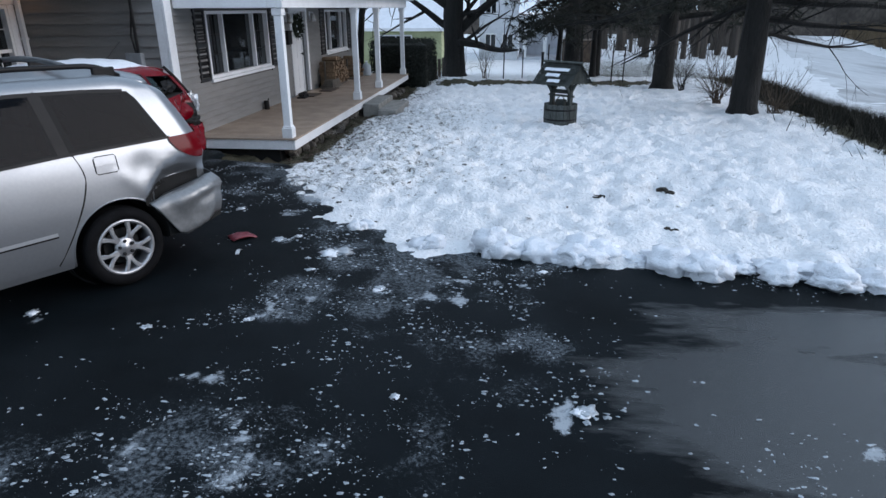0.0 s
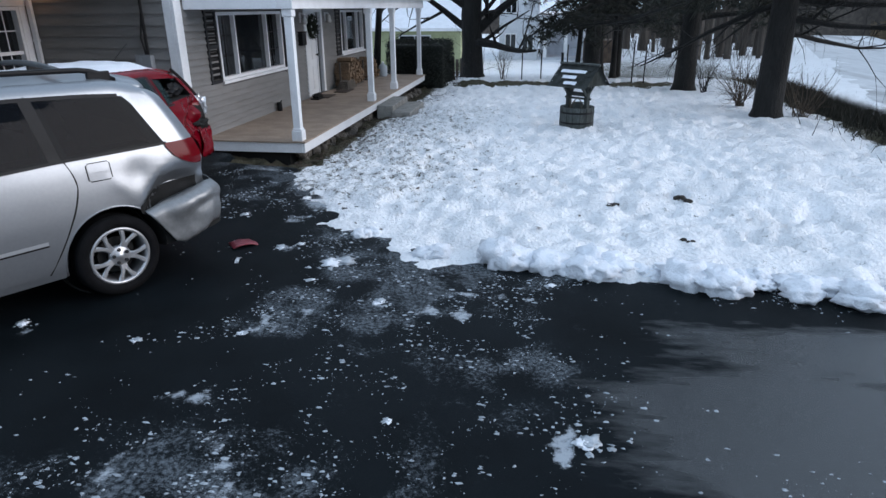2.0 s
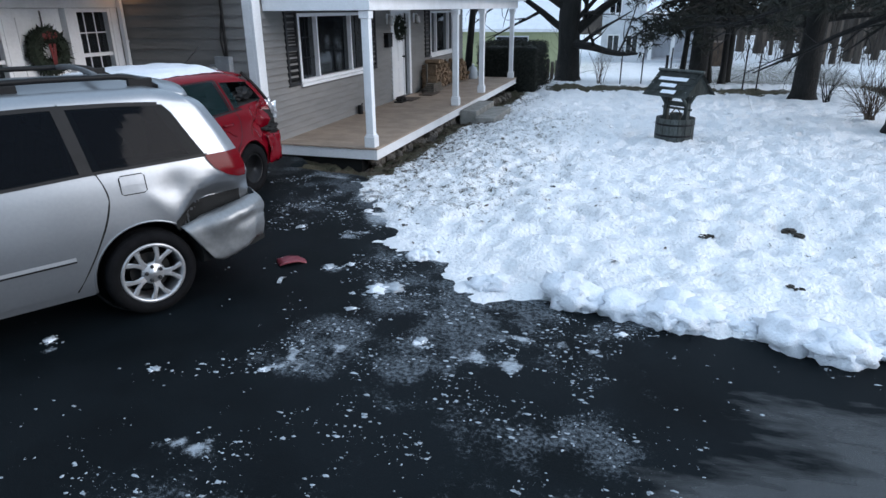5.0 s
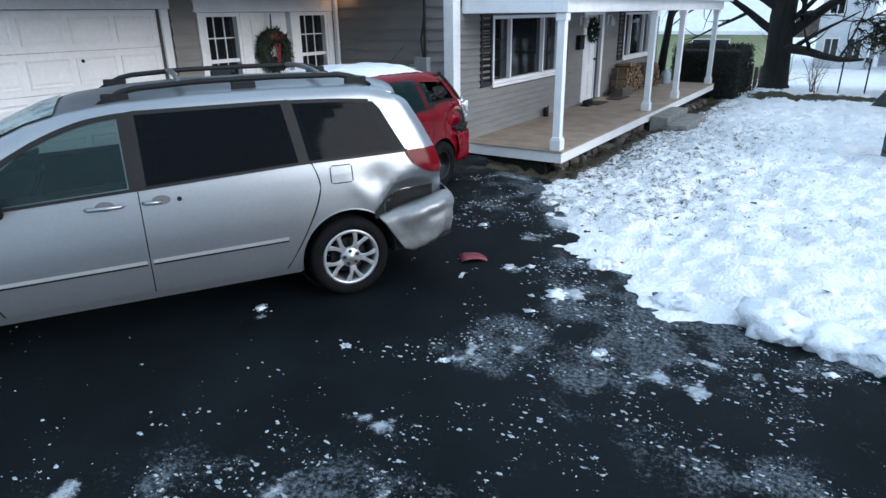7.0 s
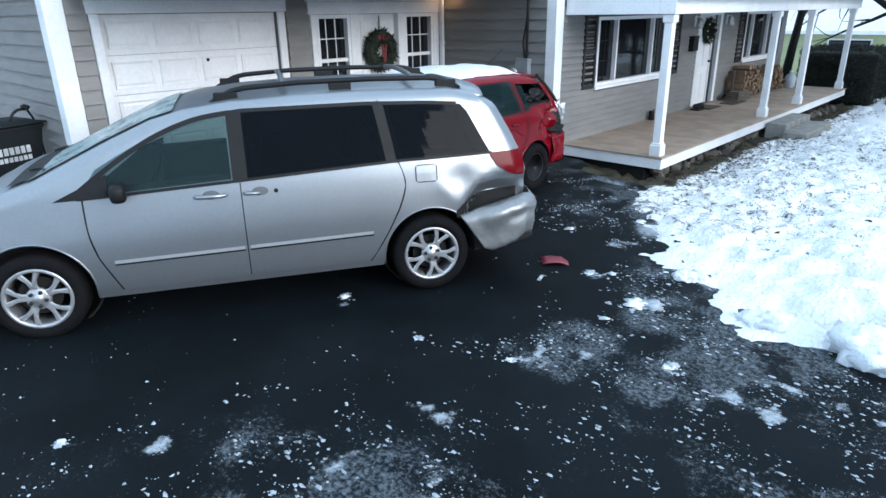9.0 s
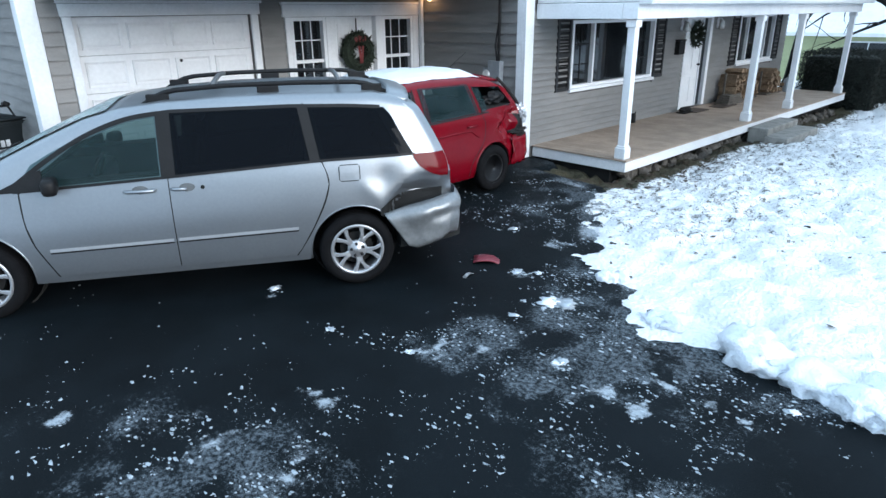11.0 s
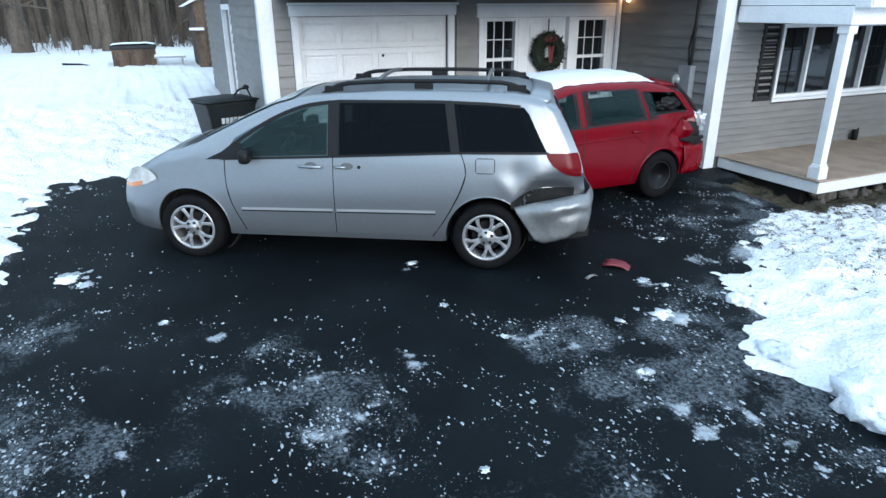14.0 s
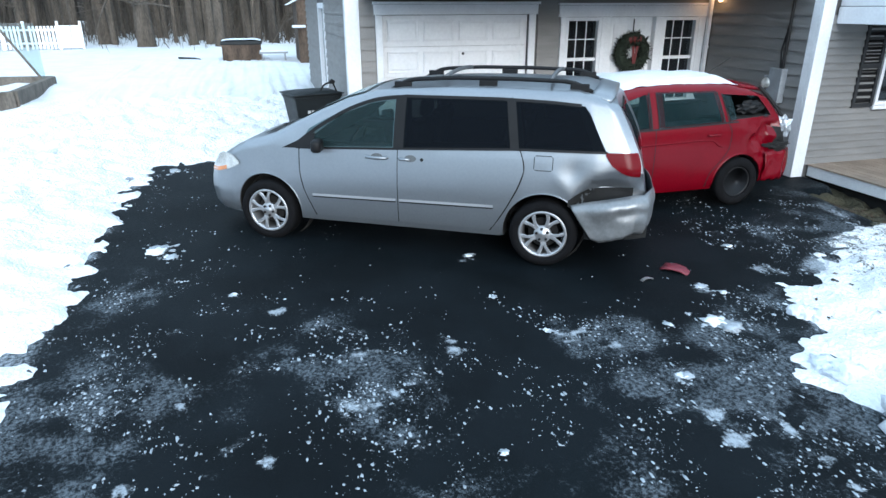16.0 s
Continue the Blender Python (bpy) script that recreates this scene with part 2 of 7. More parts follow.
def tube(points, radii, sides=8, bm=None, caps=True):
    """A round bar along points, with a radius at each."""
    bm = bm or bmesh.new()
    points = [Vector(p) for p in points]
    radii = radii if isinstance(radii, (list, tuple)) else [radii] * len(points)
    rings, side = [], None
    for i, p in enumerate(points):
        d = (points[min(i + 1, len(points) - 1)] - points[max(i - 1, 0)]).normalized()
        if side is None:
            side = d.orthogonal().normalized()
        side = (side - d * side.dot(d)).normalized()
        up = d.cross(side)
        rings.append([bm.verts.new(p + radii[i] * (math.cos(a) * side + math.sin(a) * up)) for a in (2 * math.pi * k / sides for k in range(sides))])
    for a, b in zip(rings, rings[1:]):
        for k in range(sides):
            bm.faces.new((a[k], a[(k + 1) % sides], b[(k + 1) % sides], b[k]))
    if caps:
        bm.faces.new(rings[0][::-1])
        bm.faces.new(rings[-1])
    return bm


def lathe(profile, axis="z", n=24, bm=None, closed=False):
    """A turned form from (radius, height) pairs."""
    bm = bm or bmesh.new()
    rings = []
    for r, h in profile:
        ring = []
        for k in range(n):
            a = 2 * math.pi * k / n
            c, s = r * math.cos(a), r * math.sin(a)
            ring.append(bm.verts.new((c, s, h) if axis == "z" else (c, h, s)))
        rings.append(ring)
    pairs = list(zip(rings, rings[1:])) + ([(rings[-1], rings[0])] if closed else [])
    for a, b in pairs:
        for k in range(n):
            bm.faces.new((a[k], a[(k + 1) % n], b[(k + 1) % n], b[k]))
    if not closed:
        bm.faces.new(rings[0][::-1])
        bm.faces.new(rings[-1])
    return bm


def sheet(us, vs, at, bm=None, back=0.0):
    """A grid of at(u, v); with back it gets thickness along its normals."""
    bm = bm or bmesh.new()
    g = [[bm.verts.new(at(u, v)) for v in vs] for u in us]
    fs = [bm.faces.new((g[i][j], g[i + 1][j], g[i + 1][j + 1], g[i][j + 1])) for i in range(len(us) - 1) for j in range(len(vs) - 1)]
    if back:
        bmesh.ops.recalc_face_normals(bm, faces=fs)
        bmesh.ops.solidify(bm, geom=fs, thickness=back)
    return bm


def lin(a, b, n):
    return [a + (b - a) * i / (n - 1) for i in range(n)]


def curve_at(table, x):
    """Smooth value at x from (x, value) pairs."""
    xs = [p[0] for p in table]
    return float(np.interp(x, xs, [p[1] for p in table]))


def smooth(a, b, x):
    t = min(max((x - a) / (b - a), 0), 1)
    return t * t * (3 - 2 * t)


def rough_ball(r, squash, seed, sub=2, amount=0.3, bm=None, at=(0, 0, 0), freq=2.0):
    bm = bm or bmesh.new()
    made = bmesh.ops.create_icosphere(bm, subdivisions=sub, radius=1.0)["verts"]
    for v in made:
        k = 1 + amount * noise.noise(v.co * freq + Vector((seed * 3.1, seed * 1.7, seed)))
        v.co = Vector(at) + Vector((v.co.x * r * k, v.co.y * r * k, v.co.z * r * k * squash))
    return bm


# ---- ground: one sheet of snowy lawn that reaches the horizon, and the driveway in it ----
DRIVE = [(24, 0.3), (-8.5, 0.3), (-8.5, 3.5), (-7.7, 3.5), (-7.7, 9.72), (-5.0, 9.72), (-4.95, 9.1), (-3.5, 8.95), (-2.84, 7.75), (-2.1, 6.7), (-1.3, 6.3), (-0.9, 5.85), (0, 5.75), (3.3, 5.6), (24, 5.3)]
rng = np.random.default_rng(7)
LATTICE = rng.random((256, 256))


def value_noise(x, y, freq, shift=0.0):
    c, n = math.cos(0.55 + shift * 0.37), math.sin(0.55 + shift * 0.37)
    x, y = np.asarray(x, float), np.asarray(y, float)
    x, y = (x * c - y * n) * freq + shift, (x * n + y * c) * freq + shift * 1.7
    i, j = np.floor(x).astype(int), np.floor(y).astype(int)
    u, v = x - i, y - j
    u, v = u * u * (3 - 2 * u), v * v * (3 - 2 * v)
    a, b = LATTICE[i % 256, j % 256], LATTICE[(i + 1) % 256, j % 256]
    c, d = LATTICE[i % 256, (j + 1) % 256], LATTICE[(i + 1) % 256, (j + 1) % 256]
    return a + (b - a) * u + (c - a) * v + (a - b - c + d) * u * v - 0.5


def ramp(a, b, x):
    t = np.clip((np.asarray(x, float) - a) / (b - a), 0, 1)
    return t * t * (3 - 2 * t)


def off_drive(x, y):
    """How far a place lies outside the driveway (negative inside)."""
    x, y = np.asarray(x, float), np.asarray(y, float)
    best, inside = np.full(x.shape, 1e9), np.zeros(x.shape, bool)
    for (ax, ay), (bx, by) in zip(DRIVE, DRIVE[1:] + DRIVE[:1]):
        ex, ey = bx - ax, by - ay
        k = np.clip(((x - ax) * ex + (y - ay) * ey) / (ex * ex + ey * ey), 0, 1)
        best = np.minimum(best, np.hypot(x - ax - k * ex, y - ay - k * ey))
        inside ^= ((ay > y) != (by > y)) & (x < ex * (y - ay) / (ey + 1e-12) + ax)
    return np.where(inside, -best, best)


def drive_height(x, y):
    return 0.12 + 0.018 * np.clip(-np.asarray(x, float), 0, 9) - 0.5 * ramp(4, 14, x)


def lawn_height(x, y):
    """The lie of the land, snow and all."""
    x, y = np.asarray(x, float), np.asarray(y, float)
    h = 0.24 + 0.018 * np.clip(-x, 0, 5) * (1 - ramp(3, 8, y)) + 0.04 * ramp(5.5, 8, y) - 0.2 * ramp(13, 21, y) - 1.15 * ramp(21, 40, y)
    h = h - 0.75 * ramp(4.5, 11, x - 0.16 * np.clip(y - 18, 0, 40)) * (1 - ramp(24, 40, y))
    h = h + 0.42 * ramp(-7, -20, x) * (1 - ramp(10, 20, y))
    h = h - 0.20 * (1 - ramp(0.3, 2.0, np.abs(x + 3.7))) * ramp(9.2, 11.0, y) * (1 - ramp(20, 23, y))
    h = h + 0.09 * ramp(-2, -5, x) * (1 - ramp(2.5, 4, y))
    h = h - 0.16 * np.exp(-((x + 4.2) / 1.2) ** 2 - ((y - 9.8) / 0.7) ** 2)
    return h + 0.12 * value_noise(x, y, 0.11) * ramp(0, 6, np.abs(off_drive(x, y)))


walker = random.Random(17)
TRAIL = [(-10.6 - 0.28 * k + walker.uniform(-0.1, 0.1), 0.9 - 0.16 * k + 0.22 * (k % 2) + walker.uniform(-0.08, 0.08)) for k in range(11)]
TRAIL += [(-11.0 - 0.42 * k + walker.uniform(-0.1, 0.1), 1.5 + 0.10 * k + 0.3 * (k % 2)) for k in range(8)]


def ground_height(x, y):
    x, y = np.asarray(x, float), np.asarray(y, float)
    d = off_drive(x, y)
    ragged = d + (0.08 + 0.26 * ramp(3, 5, y)) * value_noise(x, y, 1.6, 5) + 0.24 * value_noise(x, y, 4.5, 9) + 0.20 * value_noise(x, y, 9, 2) + 0.12 * value_noise(x, y, 17, 3)
    relief = 0.06 * value_noise(x, y, 1.7, 1) + 0.06 * value_noise(x, y, 4.1, 4) + 0.06 * value_noise(x, y, 8.0, 6) + 0.06 * value_noise(x, y, 15.0, 8)
    relief = relief * (1 - 0.75 * np.exp(-((x + 0.4) / 0.75) ** 2 - ((y - 8.75) / 0.45) ** 2))
    near = 1 - ramp(15, 30, np.hypot(x, y - 6))
    steps = (-0.10 * ramp(0.22, 0.34, value_noise(x, y, 3.4, 12)) - 0.06 * ramp(0.16, 0.30, value_noise(x, y, 5.6, 31))) * near
    ridge = 0.10 * ramp(0.0, 0.15, ragged) * (1 - ramp(0.2, 0.7, ragged)) * ramp(-0.1, 0.3, value_noise(x, y, 1.1, 21)) * ramp(-2.5, -0.5, x)
    for tx, ty in TRAIL:
        close = (np.abs(x - tx) < 0.6) & (np.abs(y - ty) < 0.6)
        steps = steps - np.where(close, 0.13 * np.exp(-(((x - tx) / 0.13) ** 2 + ((y - ty) / 0.10) ** 2)), 0)
    snow = lawn_height(x, y) + relief * (0.35 + 0.65 * near) + steps + ridge
    bare = drive_height(x, y) - 0.04
    low_edge = 0.38 * ramp(-0.16, 0.12, ragged) + 0.62 * ramp(0.0, 1.3, ragged)
    piled = 0.55 * ramp(-0.10, 0.12, ragged) + 0.45 * ramp(0.0, 0.55, ragged)
    return bare + (snow - bare) * (low_edge + (piled - low_edge) * 0.45 * ramp(-0.9, 0.1, x) * ramp(4, 5, y))


def spread(stops):
    """Coordinates with a spacing that changes from stretch to stretch: (start, end, step)."""
    out = []
    for a, b, step in stops:
        out += list(np.arange(a, b - 1e-6, step))
    return np.array(out + [stops[-1][1]])


def terrain(name, xs, ys, height, material, attributes):
    X, Y = np.meshgrid(xs, ys, indexing="ij")
    Z = height(X, Y)
    n, m = X.shape
    co = np.stack([X, Y, Z], -1).reshape(-1, 3)
    idx = np.arange(n * m).reshape(n, m)
    quads = np.stack([idx[:-1, :-1], idx[1:, :-1], idx[1:, 1:], idx[:-1, 1:]], -1).reshape(-1, 4)
    me = bpy.data.meshes.new(name)
    me.vertices.add(len(co))
    me.vertices.foreach_set("co", co.ravel())
    me.loops.add(quads.size)
    me.loops.foreach_set("vertex_index", quads.ravel().astype(np.int32))
    me.polygons.add(len(quads))
    me.polygons.foreach_set("loop_start", np.arange(0, quads.size, 4, dtype=np.int32))
    me.update(calc_edges=True)
    me.polygons.foreach_set("use_smooth", np.ones(len(quads), bool))
    for key, f in attributes.items():
        at = me.attributes.new(key, "FLOAT", "POINT")
        at.data.foreach_set("value", np.asarray(f(X, Y), np.float32).ravel())
    me.materials.append(material)
    return new(name, me)


def grass_and_shade(x, y):
    """Where the snow is thin and leaves and grass show: along the porch, the hedge, the roadside and the plot's end.
    Also holds painted shade: dark flecks for dimples in the lawn and a patch under the evergreens.
    """
    porch = (1 - ramp(0.1, 0.9, np.abs(x + 3.75))) * ramp(8.3, 9.3, y) * (1 - ramp(20, 24, y))
    corner = (1 - ramp(0.2, 1.3, np.hypot((x + 4.3) * 0.8, (y - 9.3) * 1.6)))
    # dark specks painted for the shadows of footprints and dimples
    dimple_specks = 0.36 * (1 - ramp(0.5, 5.0, np.abs(x + 2.4))) * ramp(6, 8, y) * (1 - ramp(14, 22, y))
    plot_end = 0.9 * (1 - ramp(0.3, 1.2, np.abs(y - 22.2 - 0.04 * x))) * ramp(-3.5, -2, x) * (1 - ramp(3, 6, x))
    verge = (1 - ramp(0.4, 1.8, np.abs(x - 6.9 - 0.12 * np.clip(y - 12, 0, 30)))) * ramp(6.5, 10, y) * (1 - ramp(26, 34, y))
    # darker ground painted for the shade under the evergreens
    shade = 0.5 * ramp(23, 26, y) * (1 - ramp(40, 60, y)) * ramp(-0.5, 2.5, x) * (1 - ramp(6, 9, x - 0.16 * (y - 18)))
    strip = 0.9 * ramp(-5.6, -5.2, x) * (1 - ramp(-3.4, -2.9, x)) * ramp(9.15, 9.5, y) * (1 - ramp(10.0, 10.3, y))
    # more dimple shadows, painted dark into the snow colour
    dimple_shade = (0.15 + 0.10 * ramp(0.05, 0.35, value_noise(x, y, 0.9, 77))) * ramp(5.4, 6.2, y) * (1 - ramp(15, 22, y)) * (1 - ramp(3.5, 5, x))
    band = 0.10 + 0.20 * np.exp(-(((x - 0.2) * 0.88 - (y - 8.7) * 0.47) / 0.22) ** 2 - (((x - 0.2) * 0.47 + (y - 8.7) * 0.88) / 1.3) ** 2)
    return np.clip(np.maximum.reduce([porch, corner, dimple_specks, plot_end, 1.1 * verge, shade, strip, dimple_shade, band]), 0, 1.1)


ground = terrain(
    "ground",
    spread([(-400, -100, 50), (-100, -40, 10), (-40, -14, 1.0), (-14, -9, 0.10), (-9, 3.5, 0.05), (3.5, 8, 0.1), (8, 20, 0.4), (20, 60, 2.5), (60, 400, 40)]),
    spread([(-300, -60, 40), (-60, -12, 3), (-12, -2, 0.4), (-2, 11, 0.055), (11, 14, 0.08), (14, 24, 0.14), (24, 60, 1), (60, 600, 45)]),
    ground_height, M_SNOW, {"grass": grass_and_shade})
tagged(ground, "snow-covered lawn with trodden patches and thin grassy edges", "ground", kind="structure")

# trodden snow and slush left on the asphalt: place and reach
CRUST = [(-1.36, 2.6, 0.16), (-1.50, 2.86, 0.12), (-1.62, 3.08, 0.13), (-1.86, 3.44, 0.19), (-1.25, 1.92, 0.19), (-1.0, 2.05, 0.16), (-1.69, 5.66, 0.13), (-3.6, 4.03, 0.14), (-4.62, 0.88, 0.20), (-4.4, 1.05, 0.15),
         (-3.18, 6.93, 0.15), (-2.28, 6.02, 0.12), (-1.08, 4.9, 0.11), (-1.90, 4.42, 0.15), (-1.60, 4.50, 0.12), (-2.48, 6.82, 0.20), (-0.65, 4.72, 0.16), (-0.32, 4.66, 0.15), (-0.36, 5.2, 0.18), (-0.27, 4.25, 0.15),
         (0.08, 5.25, 0.16), (-2.74, 1.24, 0.15), (-1.62, 1.47, 0.15), (-0.98, 1.1, 0.14), (-1.86, 0.65, 0.13), (-2.02, 2.68, 0.16), (-2.75, 2.06, 0.18), (-0.37, 3.21, 0.08), (0.48, 3.34, 0.11), (1.99, 3.14, 0.15), (-0.87, 4.47, 0.13)]
# stretches strewn with crumbs: place, reach and strength
STREWN = [(-0.35, 4.75, 1.15, 0.62), (-1.85, 4.5, 0.6, 0.6), (-2.3, 2.4, 0.75, 0.65), (-1.6, 0.95, 1.2, 0.5), (-1.4, 5.3, 0.7, 0.55), (-2.6, 6.7, 0.9, 0.7), (-1.5, 2.9, 0.6, 0.7), (-4.3, 1.2, 1.3, 0.5), (-0.5, 2.9, 0.6, 0.45), (1.6, 2.9, 0.6, 0.4), (0.3, 3.9, 0.7, 0.35), (-3.4, 8.1, 1.0, 0.6)]


def warped(x, y):
    return (x + 0.30 * value_noise(x, y, 2.1, 40) + 0.22 * value_noise(x, y, 6.0, 44) + 0.12 * value_noise(x, y, 14.0, 46),
            y + 0.30 * value_noise(x, y, 2.1, 50) + 0.22 * value_noise(x, y, 6.0, 54) + 0.12 * value_noise(x, y, 14.0, 56))


def crust(x, y):
    f = 0 * x
    wx, wy = warped(x, y)
    for a, b, r in CRUST:
        f = np.maximum(f, np.exp(-(((wx - a) ** 2 + (wy - b) ** 2) / (0.75 * r * r)) ** 1.2))
    edge = 0.9 * np.exp(-np.abs(np.minimum(off_drive(x, y), 0)) / 0.22) * (0.6 + 1.3 * value_noise(x, y, 2.6, 33))
    return np.clip(np.maximum(f * (0.80 + 0.4 * value_noise(x, y, 9.0, 61) + 0.5 * value_noise(x, y, 3.5, 66)), 0.8 * edge), 0, 1)


def strewn(x, y):
    f = 0.15 + 0 * x
    for a, b, r, k in STREWN:
        f = f + k * np.exp(-((x - a) ** 2 + (y - b) ** 2) / (r * r))
    f = f + 0.58 * np.exp(-np.abs(np.minimum(off_drive(x, y), 0)) / 0.85)
    dry = 1 - ramp(0.7, 1.5, np.abs((x + 4.0) * 0.857 - (y - 3.4) * 0.515))
    return np.clip(f, 0, 1.1) * (1 - 0.75 * dry * ramp(-1.8, -2.6, x)) * (1 - 0.8 * ramp(0.3, 1.2, x) * ramp(2.9, 3.6, y) * (1 - ramp(4.9, 5.4, y)))


def frost(x, y):
    f = strewn(x, y) * (0.46 + 0.40 * value_noise(x, y, 3.1, 60) + 0.30 * value_noise(x, y, 7.5, 90)) + 0.05
    return np.clip(0.88 * f, 0, 0.52)


def wet(x, y):
    streak = ramp(-0.3, 1.8, x + 0.9 * value_noise(x, y * 2.0, 0.9, 25)) * ramp(2.1, 3.5, y + 0.25 * x) * (1 - ramp(4.6, 5.3, y))
    return 0.05 + 0.64 * streak + 0.75 * streak * value_noise(x * 0.5, y * 2.2, 0.9, 15)


drive = terrain("driveway", spread([(-8.9, -4, 0.08), (-4, 2.8, 0.04), (2.8, 4, 0.1), (4, 26, 0.5)]), spread([(-0.2, 7.2, 0.04), (7.2, 9.9, 0.08)]), lambda x, y: drive_height(x, y) - 0.3 * ramp(0.22, 0.5, off_drive(x, y)), M_ASPHALT, {"frost": frost, "crust": crust, "wet": wet})
tagged(drive, "wet black asphalt driveway with slush and frozen scraps", "driveway", kind="structure")


def z_ground(x, y):
    return float(ground_height(x, y)) if float(off_drive(x, y)) > 0 else float(drive_height(x, y))


GX, GY = np.arange(-110, 111, 1.0), np.arange(-110, 141, 1.0)
LAND = lawn_height(*np.meshgrid(GX, GY, indexing="ij"))


def land(x, y):
    """The lie of the land, quickly."""
    i, j = min(max((x + 110), 0), 219.999), min(max((y + 110), 0), 249.999)
    a, b = int(i), int(j)
    u, v = i - a, j - b
    return float((LAND[a, b] * (1 - u) + LAND[a + 1, b] * u) * (1 - v) + (LAND[a, b + 1] * (1 - u) + LAND[a + 1, b + 1] * u) * v)


# ---- house: front with porch, breezeway and garage ----
WALL, SIDE, GAR, GSIDE = -5.33, 9.70, -7.75, 3.46
FAR_END, DECK, EAVE = 21.1, 0.41, 2.95


def board_mesh(height):
    bm = bmesh.new()
    prof = [(0.0, 0.0), (0.036, 0.0), (0.034, 0.014), (0.004, height + 0.012), (0.0, height + 0.012)]
    a = [bm.verts.new((0, -d, z)) for d, z in prof]
    b = [bm.verts.new((1, -d, z)) for d, z in prof]
    for i in range(5):
        j = (i + 1) % 5
        bm.faces.new((a[i], a[j], b[j], b[i]))
    bm.faces.new(a[::-1])
    bm.faces.new(b)
    bmesh.ops.recalc_face_normals(bm, faces=bm.faces)
    me = bpy.data.meshes.new("siding_board")
    bm.to_mesh(me)
    bm.free()
    me.materials.append(M_SIDING)
    return me


def siding(wall, start, turn, length, z0, z1, height, holes=()):
    """Courses of lapped boards on a wall that runs from start; the boards face to the right of the run. holes: (from, to, low, high)."""
    mesh = board_mesh(height)
    z = z0
    while z < z1:
        cuts = [(0.0, length)]
        for a, b, lo, hi in holes:
            if z + height > lo + 0.02 and z < hi - 0.02:
                cuts = [p for s, e in cuts for p in ((s, min(e, a)), (max(s, b), e)) if p[1] - p[0] > 0.02]
        for s, e in cuts:
            m = pose(*start, z, 0, 0, turn) @ Matrix.Translation((s, 0, 0)) @ Matrix.Diagonal((e - s, 1, 1, 1))
            share("siding_board", mesh, wall, m)
        z += height


def wall_with_holes(name, axis, at, inner, lo, hi, z0, z1, holes):
    """A thick wall in the plane axis = at, with openings through it: (from, to, low, high)."""
    us = sorted({lo, hi, *(h[0] for h in holes), *(h[1] for h in holes)})
    zs = sorted({z0, z1, *(h[2] for h in holes), *(h[3] for h in holes)})
    bm = bmesh.new()
    for a, b in zip(us, us[1:]):
        for c, d in zip(zs, zs[1:]):
            if not any(h[0] <= a and b <= h[1] and h[2] <= c and d <= h[3] for h in holes):
                if axis == "x":
                    box(min(at, inner), max(at, inner), a, b, c, d, bm=bm)
                else:
                    box(a, b, min(at, inner), max(at, inner), c, d, bm=bm)
    return tagged(link(name, bm, M_SIDING_BACK), kind="structure")


H_FRONT = [(10.93, 13.75, 1.24, 2.36), (15.08, 16.35, 0.43, 2.42), (17.9, 20.15, 1.24, 2.36)]
wall_front = wall_with_holes("wall_front", "x", WALL, WALL - 0.2, SIDE, FAR_END, 0.0, EAVE, H_FRONT)
tagged(wall_front, "house front with taupe lapped siding under the porch", "wall")
wall_side = wall_with_holes("wall_side", "y", SIDE, SIDE + 0.2, GAR - 3, WALL - 0.2, 0.0, EAVE, [])
tagged(wall_side, "house side wall with taupe lapped siding", "wall")
H_GAR = [(3.98, 6.35, 0.1, 2.51), (6.99, 9.48, 0.1, 2.46)]
wall_garage = wall_with_holes("wall_garage", "x", GAR, GAR - 0.2, GSIDE, SIDE, 0.0, EAVE, H_GAR)
tagged(wall_garage, "garage and breezeway front with taupe lapped siding", "wall")
wall_garage_side = wall_with_holes("wall_garage_side", "y", GSIDE, GSIDE + 0.2, -16.2, GAR - 0.2, 0.0, EAVE, [(-12.4, -11.1, 0.9, 2.7)])
tagged(wall_garage_side, "garage flank with taupe lapped siding and a window", "wall")
# the darkness of the unlit rooms is put into these surfaces' colour
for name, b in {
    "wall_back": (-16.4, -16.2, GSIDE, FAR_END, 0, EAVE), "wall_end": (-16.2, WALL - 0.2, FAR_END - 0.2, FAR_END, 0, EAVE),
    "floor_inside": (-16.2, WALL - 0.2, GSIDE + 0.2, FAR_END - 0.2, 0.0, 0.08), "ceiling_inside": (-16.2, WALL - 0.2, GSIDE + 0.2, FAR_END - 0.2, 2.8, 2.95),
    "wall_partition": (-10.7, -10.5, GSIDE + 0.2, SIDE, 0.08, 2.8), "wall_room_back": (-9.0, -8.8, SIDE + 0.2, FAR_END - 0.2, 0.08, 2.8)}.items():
    tagged(link(name, box(*b), M_ROOM), "plain inner or rear wall in the painted black of an unlit room", "wall", kind="structure")


def gable(name, x0, x1, y0, y1, z, rise, along):
    bm = bmesh.new()
    if along == "y":
        prof = [(x0, z), (x1, z), ((x0 + x1) / 2, z + rise)]
        pts = [[bm.verts.new((x, y, h)) for x, h in prof] for y in (y0, y1)]
    else:
        prof = [(y0, z), (y1, z), ((y0 + y1) / 2, z + rise)]
        pts = [[bm.verts.new((x, y, h)) for y, h in prof] for x in (x0, x1)]
    bm.faces.new(pts[0])
    bm.faces.new(pts[1][::-1])
    for i in range(3):
        bm.faces.new((pts[0][i], pts[0][(i + 1) % 3], pts[1][(i + 1) % 3], pts[1][i]))
    bmesh.ops.recalc_face_normals(bm, faces=bm.faces)
    return bm


tagged(link("roof_house", gable("roof_house", -16.7, WALL + 0.3, SIDE - 0.1, FAR_END + 0.3, EAVE, 2.6, "y"), M_ROOF), "grey shingle roof of the house", "roof", kind="structure")
